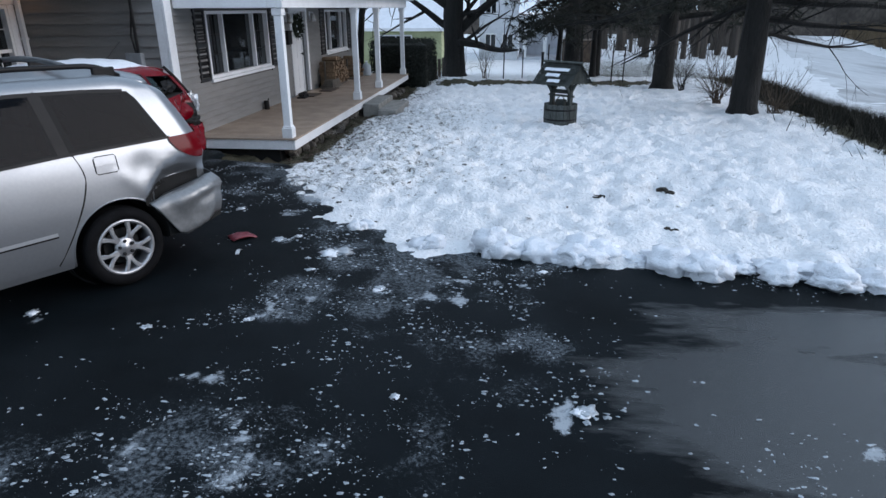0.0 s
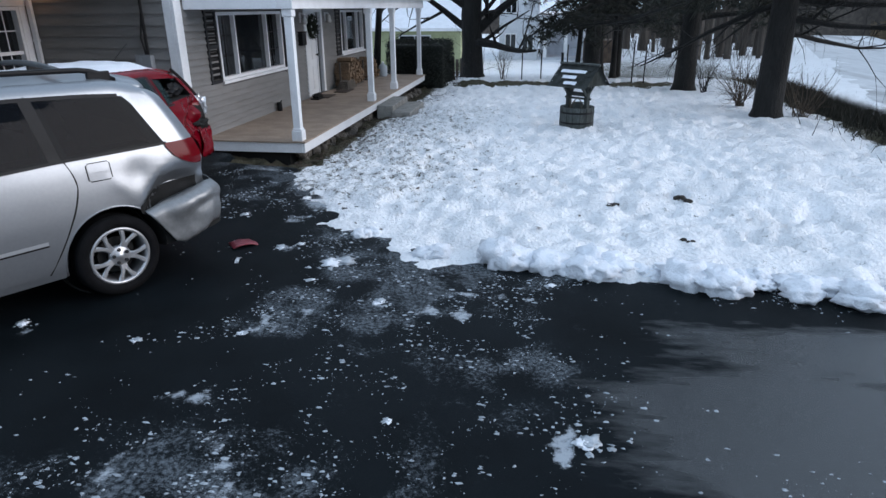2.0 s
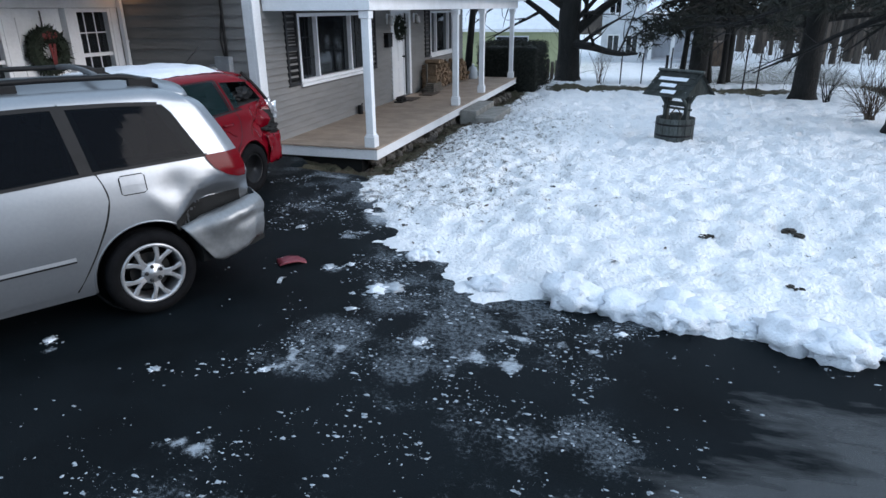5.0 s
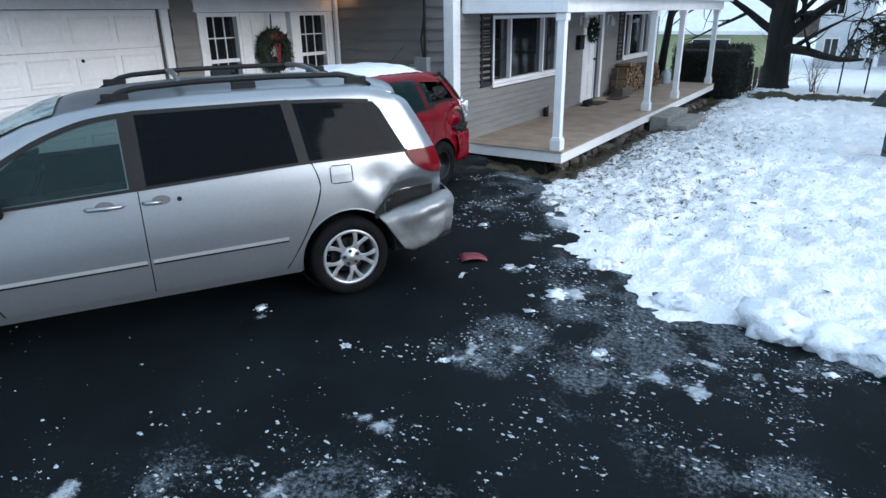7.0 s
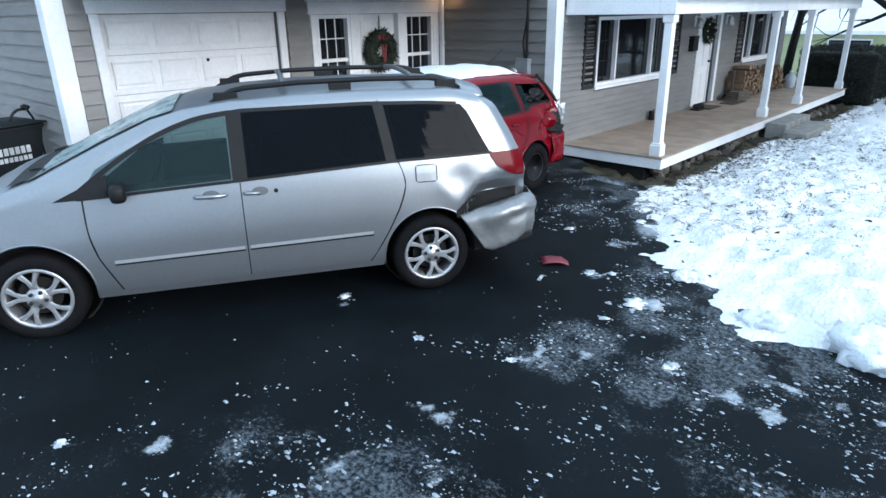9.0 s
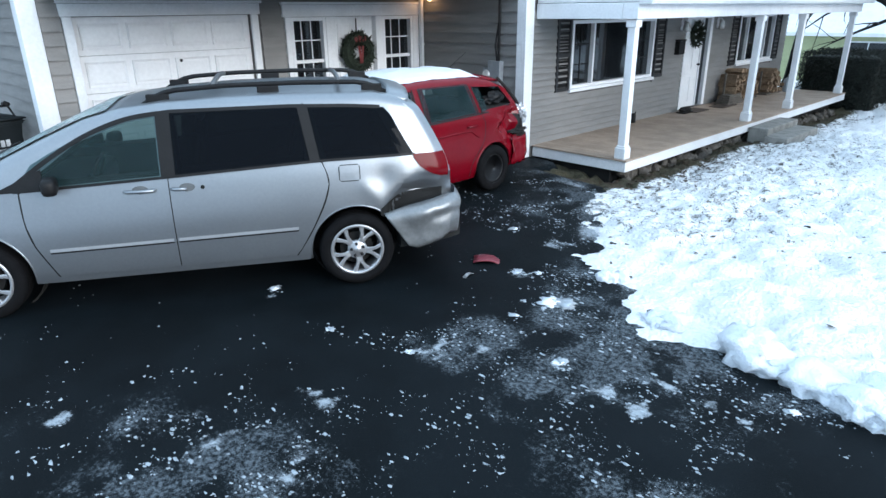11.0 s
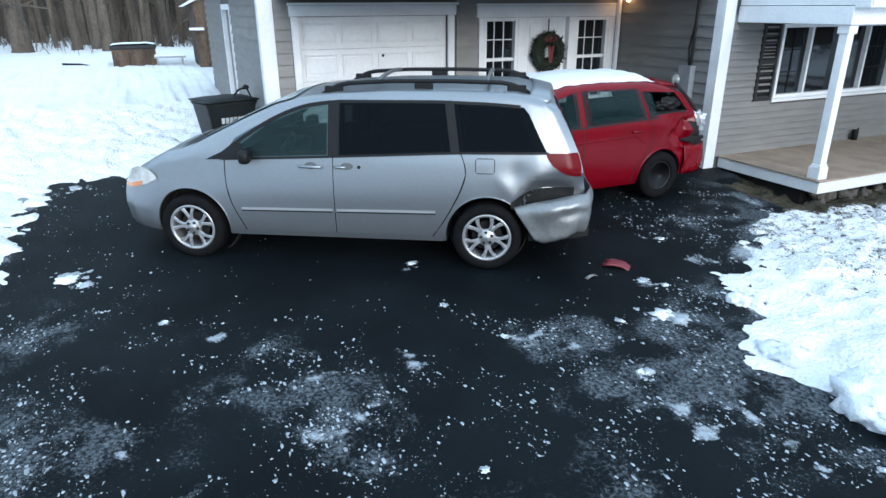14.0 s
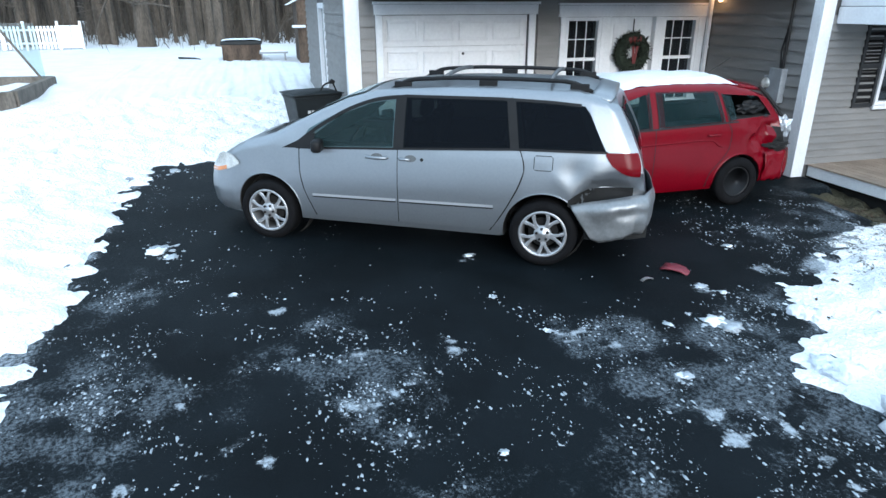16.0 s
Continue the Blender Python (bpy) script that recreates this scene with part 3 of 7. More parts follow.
tagged(link("roof_garage", gable("roof_garage", -16.7, GAR + 0.14, GSIDE - 0.3, SIDE - 0.15, EAVE, 2.2, "y"), M_ROOF), "grey shingle roof of the garage", "roof", kind="structure")


# trim: boards of white paint
def trim(name, b, label, bevel=0.006):
    return tagged(link(name, box(*b, bevel=bevel), M_WHITE), label, "trim", kind="structure")


trim("trim_house_corner", (WALL - 0.02, WALL + 0.03, SIDE - 0.035, SIDE + 0.17, 0.22, EAVE), "white corner board of the house")
trim("trim_house_corner_return", (WALL - 0.15, WALL - 0.022, SIDE - 0.035, SIDE, 0.22, EAVE), "white corner board of the house")
trim("trim_garage_corner", (GAR, GAR + 0.03, GSIDE - 0.04, GSIDE + 0.17, 0.2, EAVE), "white corner board of the garage")
trim("trim_garage_corner_return", (GAR - 0.17, GAR - 0.002, GSIDE - 0.04, GSIDE, 0.2, EAVE), "white corner board of the garage")
trim("trim_garage_jamb_near", (GAR, GAR + 0.04, 3.87, 3.98, 0.19, 2.51), "white door casing of the garage")
trim("trim_garage_jamb_far", (GAR, GAR + 0.04, 6.35, 6.46, 0.19, 2.51), "white door casing of the garage")
trim("trim_garage_head", (GAR, GAR + 0.045, 3.85, 6.49, 2.513, 2.66), "white head casing over the garage door")
trim("trim_garage_cap", (GAR, GAR + 0.075, 3.83, 6.52, 2.663, 2.70), "white drip cap over the garage door")
trim("trim_breezeway_head", (GAR, GAR + 0.045, 6.86, 9.64, 2.465, 2.64), "white head board over the entrance")
trim("trim_breezeway_cap", (GAR, GAR + 0.075, 6.84, 9.66, 2.643, 2.68), "white drip cap over the entrance")
for name, y0, y1 in (("trim_breezeway_left", 6.90, 6.988), ("trim_breezeway_mid", 7.632, 7.82), ("trim_breezeway_mid_far", 8.64, 8.788), ("trim_breezeway_right", 9.482, 9.62)):
    trim(name, (GAR - 0.1, GAR + 0.04, y0, y1, 0.2, 2.462), "white upright casing beside the entrance")


def pane_window(name, label, y0, y1, z0, z1, x, lights, rail=None, group="", grille=(2, 3)):
    """A white framed window in a wall x = const that looks to +x. lights: where its uprights stand."""
    w = thing(name, label, "window", group=group, kind="structure")
    bm = bmesh.new()
    for b in ((y0, y0 + 0.055, z0, z1), (y1 - 0.055, y1, z0, z1), (y0 + 0.055, y1 - 0.055, z0, z0 + 0.055), (y0 + 0.055, y1 - 0.055, z1 - 0.055, z1)):
        box(x - 0.10, x + 0.035, *b, bevel=0.004, bm=bm)
    part("window_frame", bm, M_WHITE, w)
    part("window_sill", box(x - 0.02, x + 0.075, y0 - 0.05, y1 + 0.05, z0 - 0.055, z0 - 0.003, bevel=0.006), M_WHITE, w)
    for m in lights:
        part("mullion", box(x - 0.08, x + 0.02, m - 0.022, m + 0.022, z0 + 0.056, z1 - 0.056), M_WHITE, w)
    if rail:
        part("sash_rail", box(x - 0.075, x + 0.005, y0 + 0.056, y1 - 0.056, rail - 0.025, rail + 0.025), M_WHITE, w)
    edges = [y0 + 0.055, *lights, y1 - 0.055]
    for a, b in zip(edges, edges[1:]):
        p = part("pane", box(x - 0.062, x - 0.056, a + 0.002, b - 0.002, z0 + 0.056, z1 - 0.056), M_PANE, w)
        p.visible_shadow = False
        if grille:
            ny, nz = grille
            if b - a < 0.85:
                bm = bmesh.new()
                for i in range(1, ny):
                    y = a + (b - a) * i / ny
                    box(x - 0.054, x - 0.046, y - 0.008, y + 0.008, z0 + 0.056, z1 - 0.056, bm=bm)
                for zlo, zhi in (((z0 + 0.056, rail - 0.025), (rail + 0.025, z1 - 0.056)) if rail else ((z0 + 0.056, z1 - 0.056),)):
                    for i in range(1, nz):
                        z = zlo + (zhi - zlo) * i / nz
                        box(x - 0.055, x - 0.045, a, b, z - 0.008, z + 0.008, bm=bm)
                part("grille", bm, M_WHITE if rail else M_TRIM, w)
    return w


def shutter(y0, y1):
    s = thing("shutter", "black louvred shutter beside a porch window", "shutter", group="window shutters")
    z0, z1 = 1.22, 2.42
    bm = bmesh.new()
    for b in ((y0, y0 + 0.05, z0, z1), (y1 - 0.05, y1, z0, z1), (y0 + 0.05, y1 - 0.05, z0, z0 + 0.06), (y0 + 0.05, y1 - 0.05, z1 - 0.06, z1), (y0 + 0.05, y1 - 0.05, 1.78, 1.85)):
        box(WALL + 0.018, WALL + 0.05, *b, bm=bm)
    part("shutter_frame", bm, M_BLACK, s)
    part("backing", box(WALL + 0.010, WALL + 0.017, y0 + 0.04, y1 - 0.04, z0 + 0.05, z1 - 0.05), M_BLACK, s)
    z = z0 + 0.07
    while z < z1 - 0.07:
        bm = bmesh.new()
        a = [bm.verts.new(p) for p in ((WALL + 0.02, y0 + 0.05, z + 0.035), (WALL + 0.045, y0 + 0.05, z), (WALL + 0.045, y1 - 0.05, z), (WALL + 0.02, y1 - 0.05, z + 0.035))]
        f = bm.faces.new(a)
        bmesh.ops.solidify(bm, geom=[f], thickness=0.006)
        part("slat", bm, M_BLACK, s)
        z += 0.05
    return s


pane_window("window_1", "wide white picture window with dark panes over the porch", 10.93, 13.75, 1.24, 2.36, WALL, (11.62, 13.0))
pane_window("window_2", "white framed triple window behind the firewood", 17.9, 20.15, 1.24, 2.36, WALL, (18.45, 19.6))
for a, b in ((10.50, 10.88), (13.80, 14.17), (17.42, 17.82), (20.2, 20.56)):
    shutter(a, b)
pane_window("window_3", "narrow white sash window with a grid beside the entrance", 6.99, 7.63, 1.05, 2.46, GAR, (), rail=1.80, grille=(3, 2))
pane_window("window_4", "narrow white sash window with a grid beside the entrance", 8.79, 9.48, 1.05, 2.46, GAR, (), rail=1.80, grille=(3, 2))
for y0, y1 in ((6.99, 7.63), (8.79, 9.48)):
    trim("trim_breezeway_panel", (GAR - 0.08, GAR + 0.02, y0 + 0.002, y1 - 0.002, 0.2, 0.99), "white panel below the window")
gw = thing("window_5", "narrow white window in the garage flank", "window", kind="structure")
bm = bmesh.new()
for b in ((-12.4, -12.3, 0.9, 2.7), (-11.2, -11.1, 0.9, 2.7), (-12.3, -11.2, 0.9, 1.0), (-12.3, -11.2, 2.6, 2.7)):
    box(b[0], b[1], GSIDE - 0.04, GSIDE + 0.1, b[2], b[3], bm=bm)
part("window_frame", bm, M_WHITE, gw)
part("pane", box(-12.3, -11.2, GSIDE + 0.04, GSIDE + 0.046, 1.0, 2.6), M_PANE, gw)

# garage door: sections with raised panels
gd = thing("door_garage", "white sectional garage door with raised panels", "garage door", kind="structure")
zs = lin(0.20, 2.508, 6)
for z0, z1 in zip(zs, zs[1:]):
    sec = part("section", box(GAR - 0.10, GAR - 0.06, 3.982, 6.348, z0 + 0.002, z1 - 0.002, bevel=0.004), M_DOORWHITE, gd)
    for a in lin(4.05, 6.33, 5)[:-1]:
        bm = bmesh.new()
        y0, y1, c, d = a, a + 0.50, z0 + 0.075, z1 - 0.075
        rim = [(y0, c), (y1, c), (y1, d), (y0, d)]
        mid = [(y0 + 0.03, c + 0.03), (y1 - 0.03, c + 0.03), (y1 - 0.03, d - 0.03), (y0 + 0.03, d - 0.03)]
        face = [(y0 + 0.055, c + 0.055), (y1 - 0.055, c + 0.055), (y1 - 0.055, d - 0.055), (y0 + 0.055, d - 0.055)]
        rings = [[bm.verts.new((GAR - x, y, z)) for y, z in r] for x, r in ((0.059, rim), (0.042, [(y + (0.008 if y < (y0 + y1) / 2 else -0.008), z) for y, z in rim]), (0.054, mid), (0.046, face))]
        for p, q in zip(rings, rings[1:]):
            for i in range(4):
                bm.faces.new((p[i], p[(i + 1) % 4], q[(i + 1) % 4], q[i]))
        bm.faces.new(rings[-1])
        part("raised_panel", bm, M_DOORWHITE, sec)
part("lock", lathe([(0.022, 0), (0.022, 0.015), (0.012, 0.02)], n=12), M_TRIM, gd, "small dark lock").matrix_basis = pose(GAR - 0.06, 5.27, 1.93, 0, 90, 0)

# entrance door in the breezeway
dr = thing("door_entrance", "white panelled entrance door", "door", kind="structure")
leaf = part("leaf", box(GAR - 0.12, GAR - 0.07, 7.822, 8.638, 0.2, 2.462), M_DOORWHITE, dr)
for y0 in (7.91, 8.28):
    for z0, z1 in ((0.35, 0.95), (1.1, 1.75), (1.85, 2.35)):
        part("raised_panel", box(GAR - 0.07, GAR - 0.055, y0, y0 + 0.25, z0, z1, bevel=0.012), M_DOORWHITE, leaf)
# front door on the porch
dr = thing("door_front", "white front door with side light", "door", kind="structure")
for name, b in {"jamb": (15.08, 15.22, 0.43, 2.42), "jamb.001": (16.22, 16.35, 0.43, 2.42), "head": (15.22, 16.22, 2.32, 2.42)}.items():
    part(name.split(".")[0], box(WALL - 0.1, WALL + 0.04, b[0], b[1], b[2], b[3], bevel=0.005), M_WHITE, dr)
leaf = part("leaf", box(WALL - 0.08, WALL - 0.03, 15.222, 15.95, 0.44, 2.318), M_DOORWHITE, dr)
for y0 in (15.30, 15.62):
    for z0, z1 in ((0.55, 1.1), (1.25, 2.2)):
        part("raised_panel", box(WALL - 0.03, WALL - 0.018, y0, y0 + 0.25, z0, z1, bevel=0.01), M_DOORWHITE, leaf)
part("side_light", box(WALL - 0.07, WALL - 0.04, 15.99, 16.218, 0.44, 2.318), M_PANE, dr)
part("mullion", box(WALL - 0.08, WALL, 15.952, 15.988, 0.44, 2.318), M_WHITE, dr)
part("knob", lathe([(0.012, 0), (0.012, 0.03), (0.03, 0.045), (0.03, 0.06), (0.015, 0.07)], n=12), M_TRIM, dr).matrix_basis = pose(WALL - 0.03, 15.88, 1.35, 0, 90, 0)

# porch
porch = thing("porch_deck", "raised porch floor of tan painted boards with white fascia", "porch", kind="structure")
part("fascia", box(-3.60, -3.555, 9.96, 20.95, 0.225, 0.385, bevel=0.006), M_WHITE, porch)
part("fascia", box(-5.31, -3.602, 9.96, 10.005, 0.225, 0.385, bevel=0.006), M_WHITE, porch)
part("fascia", box(-5.31, -3.602, 20.90, 20.95, 0.225, 0.385, bevel=0.006), M_WHITE, porch)
# solid black filling that paints the shade below the deck boards
part("underdeck_shade", box(-5.31, -3.61, 10.01, 20.89, 0.26, 0.372), M_DARK, porch)
bm = box(-5.315, -3.535, -0.066, 0.066, 0.386, DECK, bevel=0.004)
first = part("deck_board", bm, M_DECK, porch)
first.matrix_basis = pose(0, 10.006, 0)
for i in range(1, 81):
    share("deck_board", first.data, porch, pose(0, 10.006 + i * 0.1357, 0))


def porch_post(y):
    p = thing("porch_post", "square white porch post with a stepped base", "post", pose(-3.68, y, DECK), "porch posts")
    part("shaft", box(-0.06, 0.06, -0.06, 0.06, 0.0, 1.985, bevel=0.008), M_WHITE, p)
    part("base", box(-0.088, 0.088, -0.088, 0.088, 0.0, 0.17, bevel=0.012), M_WHITE, p)
    part("base_moulding", box(-0.075, 0.075, -0.075, 0.075, 0.17, 0.20, bevel=0.012), M_WHITE, p)
    part("capital", box(-0.082, 0.082, -0.082, 0.082, 1.88, 1.985, bevel=0.01), M_WHITE, p)
    return p


for y in (10.06, 14.72, 17.05, 20.72):
    porch_post(y)
roof = thing("porch_roof", "white porch roof with a boxed beam", "porch roof", kind="structure")
part("beam", box(-3.80, -3.56, 9.93, 20.92, 2.40, 2.62, bevel=0.008), M_WHITE, roof)
part("beam", box(-5.31, -3.802, 9.93, 10.15, 2.40, 2.62, bevel=0.008), M_WHITE, roof)
part("beam", box(-5.31, -3.802, 20.70, 20.92, 2.40, 2.62, bevel=0.008), M_WHITE, roof)
part("porch_ceiling", box(-5.31, -3.802, 10.152, 20.698, 2.50, 2.54), M_WHITE, roof)
part("fascia", box(-3.56, -3.36, 9.93, 21.1, 2.60, 2.78, bevel=0.008), M_WHITE, roof)
bm = bmesh.new()
v = [bm.verts.new((x, y, z)) for y in (9.94, 21.1) for x, z in ((-5.3, 2.63), (-3.34, 2.63), (-3.34, 2.80), (-5.3, 3.25))]
for f in ((0, 1, 2, 3), (4, 7, 6, 5), (0, 4, 5, 1), (1, 5, 6, 2), (2, 6, 7, 3), (3, 7, 4, 0)):
    bm.faces.new([v[i] for i in f])
part("roof_slab", bm, M_WHITE, roof)

bm = bmesh.new()
for i, (x, y, r, s) in enumerate([(0, 0, 0.1, 0.7)]):
    rough_ball(r, s, 3, 2, 0.5, bm)
stone_mesh = link("foundation_stone", bm, M_STONE)
stones = thing("porch_foundation", "rough field stones under the porch edge", "foundation", kind="structure")
stone_mesh.parent = stones
stone_mesh.matrix_basis = pose(-3.72, 10.2, 0.16)
random.seed(4)
for i in range(110):
    y = 10.1 + i * 0.0985
    k = random.uniform(0.6, 1.3)
    x = -3.72 + random.uniform(-0.05, 0.09)
    share("foundation_stone", stone_mesh.data, stones, pose(x, y, min(z_ground(x, y) + random.uniform(-0.02, 0.08), 0.13), random.uniform(0, 360), random.uniform(0, 360), random.uniform(0, 360)) @ Matrix.Scale(k, 4))
# black block painted as the shade in the hollow under the porch
tagged(link("under_porch_shade", box(-5.3, -3.86, 10.05, 20.85, -0.2, 0.255), M_DARK), "black block in place of the shade below the porch", "foundation", kind="structure")
steps = thing("porch_steps", "two worn concrete steps to the porch", "steps")
part("step", box(-3.53, -3.15, 14.55, 16.2, 0.02, 0.33, bevel=0.02), M_CONCRETE, steps)
part("step", box(-3.148, -2.72, 14.35, 16.1, 0.02, 0.22, bevel=0.02), M_CONCRETE, steps)


# ---- vehicles ----
class Shape:
    """A car body as a loft: x ahead of the rear axle, y to the left, z above the road. Tables give heights, widths and ends."""

    def __init__(self, top, bottom, side, plan, rear, front, rear_from, front_from, dents=(), press=None):
        self.top, self.bottom, self.side, self.plan, self.rear, self.front = top, bottom, side, plan, rear, front
        self.rear_from, self.front_from, self.dents, self.press = rear_from, front_from, dents, press
        self.s0, self.s1 = min(p[1] for p in rear), max(p[1] for p in front)

    def shear(self, s, z):
        if s < self.rear_from:
            return self.rear_from + (s - self.rear_from) * (curve_at(self.rear, z) - self.rear_from) / (self.s0 - self.rear_from)
        if s > self.front_from:
            return self.front_from + (s - self.front_from) * (curve_at(self.front, z) - self.front_from) / (self.s1 - self.front_from)
        return s

    def unshear(self, x, z):
        if x < self.rear_from:
            return self.rear_from + (x - self.rear_from) * (self.s0 - self.rear_from) / (curve_at(self.rear, z) - self.rear_from)
        if x > self.front_from:
            return self.front_from + (x - self.front_from) * (self.s1 - self.front_from) / (curve_at(self.front, z) - self.front_from)
        return x

    def half(self, s, z):
        return curve_at(self.side, z) * curve_at(self.plan, s)

    def dented(self, p):
        x, y, z = p
        if y > 0.3:
            for cx, cz, rx, rz, depth in self.dents:
                y -= depth * math.exp(-((x - cx) / rx) ** 2 - ((z - cz) / rz) ** 2)
            if self.press:
                y -= self.press(x, z)
        return Vector((x, y, z))

    def on_side(self, x, z, out=0.0, sign=1):
        """A point of the flank at x and z, lifted off by out."""
        x0 = max(min(x, curve_at(self.front, z) - 0.004), curve_at(self.rear, z) + 0.004)
        p = self.dented((x0, self.half(self.unshear(x0, z), z) + out, z))
        return Vector((p.x, p.y * sign, p.z))

    def section(self, s):
        zt, zb = curve_at(self.top, s), curve_at(self.bottom, s)
        r = 0.13
        zs = zt - r
        pts = [(0.0, zb), (0.72 * self.half(s, zb), zb), (0.94 * self.half(s, zb + 0.03), zb + 0.01)]
        for f in (0.0, 0.05, *(0.10 + 0.0375 * k for k in range(25))):
            z = zb + 0.03 + f * (zs - zb - 0.03)
            pts.append((self.half(s, z), z))
        ys = self.half(s, zs)
        for a in (25, 45, 65, 80):
            c, n = math.cos(radians(a)), math.sin(radians(a))
            pts.append((ys - 0.15 * (1 - c), zs + (r - 0.035) * n))
        for f in (0.66, 0.5, 0.33, 0.16, 0.0):
            pts.append((f * ys, zt - 0.06 * f * f))
        return pts

    def solid(self, paint_below=None, step=0.04):
        bm = bmesh.new()
        stations = list(np.arange(self.s0, self.s1, step)) + [self.s1]
        rings = []
        for s in stations:
            half = self.section(s)
            ring = [bm.verts.new(self.dented((self.shear(s, z), y, z))) for y, z in half]
            ring += [bm.verts.new((self.shear(s, z), -y, z)) for y, z in half[-2:0:-1]]
            rings.append(ring)
        n = len(rings[0])
        for a, b in zip(rings, rings[1:]):
            for k in range(n):
                bm.faces.new((a[k], b[k], b[(k + 1) % n], a[(k + 1) % n]))
        bm.faces.new(rings[0])
        bm.faces.new(rings[-1][::-1])
        bmesh.ops.recalc_face_normals(bm, faces=bm.faces)
        if paint_below:
            for f in bm.faces:
                c = f.calc_center_median()
                if paint_below(c):
                    f.material_index = 1
        return bm


def prism(profile, y0, y1):
    """A solid from an (x, z) outline, between two y."""
    bm = bmesh.new()
    a = [bm.verts.new((x, y0, z)) for x, z in profile]
    b = [bm.verts.new((x, y1, z)) for x, z in profile]
    n = len(profile)
    for i in range(n):
        bm.faces.new((a[i], a[(i + 1) % n], b[(i + 1) % n], b[i]))
    bm.faces.new(a[::-1])
    bm.faces.new(b)
    bmesh.ops.recalc_face_normals(bm, faces=bm.faces)
    for f in bm.faces:
        f.material_index = 1
    return bm


def carved(name, bm, cutters, materials, parent, label=""):
    """The solid bm less all cutters, as one smooth part."""
    ob = link(name, bm, materials)
    temp = []
    for c in cutters:
        t = link("cutter", c, materials)
        temp.append(t)
        mod = ob.modifiers.new("cut", "BOOLEAN")
        mod.object, mod.operation, mod.solver = t, "DIFFERENCE", "EXACT"
    dg = bpy.context.evaluated_depsgraph_get()
    dg.update()
    me = bpy.data.meshes.new_from_object(ob.evaluated_get(dg))
    old = ob.data
    ob.modifiers.clear()
    ob.data = me
    bpy.data.meshes.remove(old)
    for t in temp:
        d = t.data
        bpy.data.objects.remove(t)
        bpy.data.meshes.remove(d)
    b2 = bmesh.new()
    b2.from_mesh(me)
    for e in b2.edges:
        e.smooth = e.calc_face_angle(0.0) < radians(32)
    for f in b2.faces:
        f.smooth = True
    b2.to_mesh(me)
    b2.free()
    ob.parent = parent
    if label:
        tagged(ob, label)
    return ob


def disc_cutter(x, z, r, y0, y1):
    return prism([(x + r * math.cos(2 * math.pi * k / 40), z + r * math.sin(2 * math.pi * k / 40)) for k in range(40)], y0, y1)


def flank(shape, low, high, s0, s1, out, sign=1, n=14, m=8, lean0=None, lean1=None):
    """A panel on the flank between s0 and s1 with lower and upper edges low(s), high(s); lean0 and lean1 curve its ends: end(z)."""

    def at(u, v):
        s = s0 + (s1 - s0) * u
        z = low(s) + (high(s) - low(s)) * v
        a, b = (lean0(z) if lean0 else s0), (lean1(z) if lean1 else s1)
        s = a + (b - a) * u
        z = low(s) + (high(s) - low(s)) * v
        return shape.on_side(s, z, out, sign)

    bm = sheet(lin(0, 1, n), lin(0, 1, m), at)
    return bm


def ribbon(shape, line, width, out, sign=1):
    """A narrow strip on the flank along a line of (x, z)."""
    bm = bmesh.new()
    pts = [Vector((x, z)) for x, z in line]
    rows = []
    for i, p in enumerate(pts):
        d = (pts[min(i + 1, len(pts) - 1)] - pts[max(i - 1, 0)]).normalized()
        q = Vector((-d.y, d.x)) * width / 2
        rows.append([bm.verts.new(shape.on_side(*(p + q), out, sign)), bm.verts.new(shape.on_side(*(p - q), out, sign))])
    for a, b in zip(rows, rows[1:]):
        bm.faces.new((a[0], a[1], b[1], b[0]))
    return bm


def fine_line(points, n=10):
    """Points along a smooth line through the given (x, z)."""
    pts = [Vector((*p, 0)) for p in points]
    out = []
    for i in range(len(pts) - 1):
        p0, p1, p2, p3 = pts[max(i - 1, 0)], pts[i], pts[i + 1], pts[min(i + 2, len(pts) - 1)]
        for k in range(n):
            t = k / n
            q = 0.5 * (2 * p1 + (p2 - p0) * t + (2 * p0 - 5 * p1 + 4 * p2 - p3) * t * t + (3 * p1 - p0 - 3 * p2 + p3) * t ** 3)
            out.append((q.x, q.y))
    return out + [(pts[-1].x, pts[-1].y)]


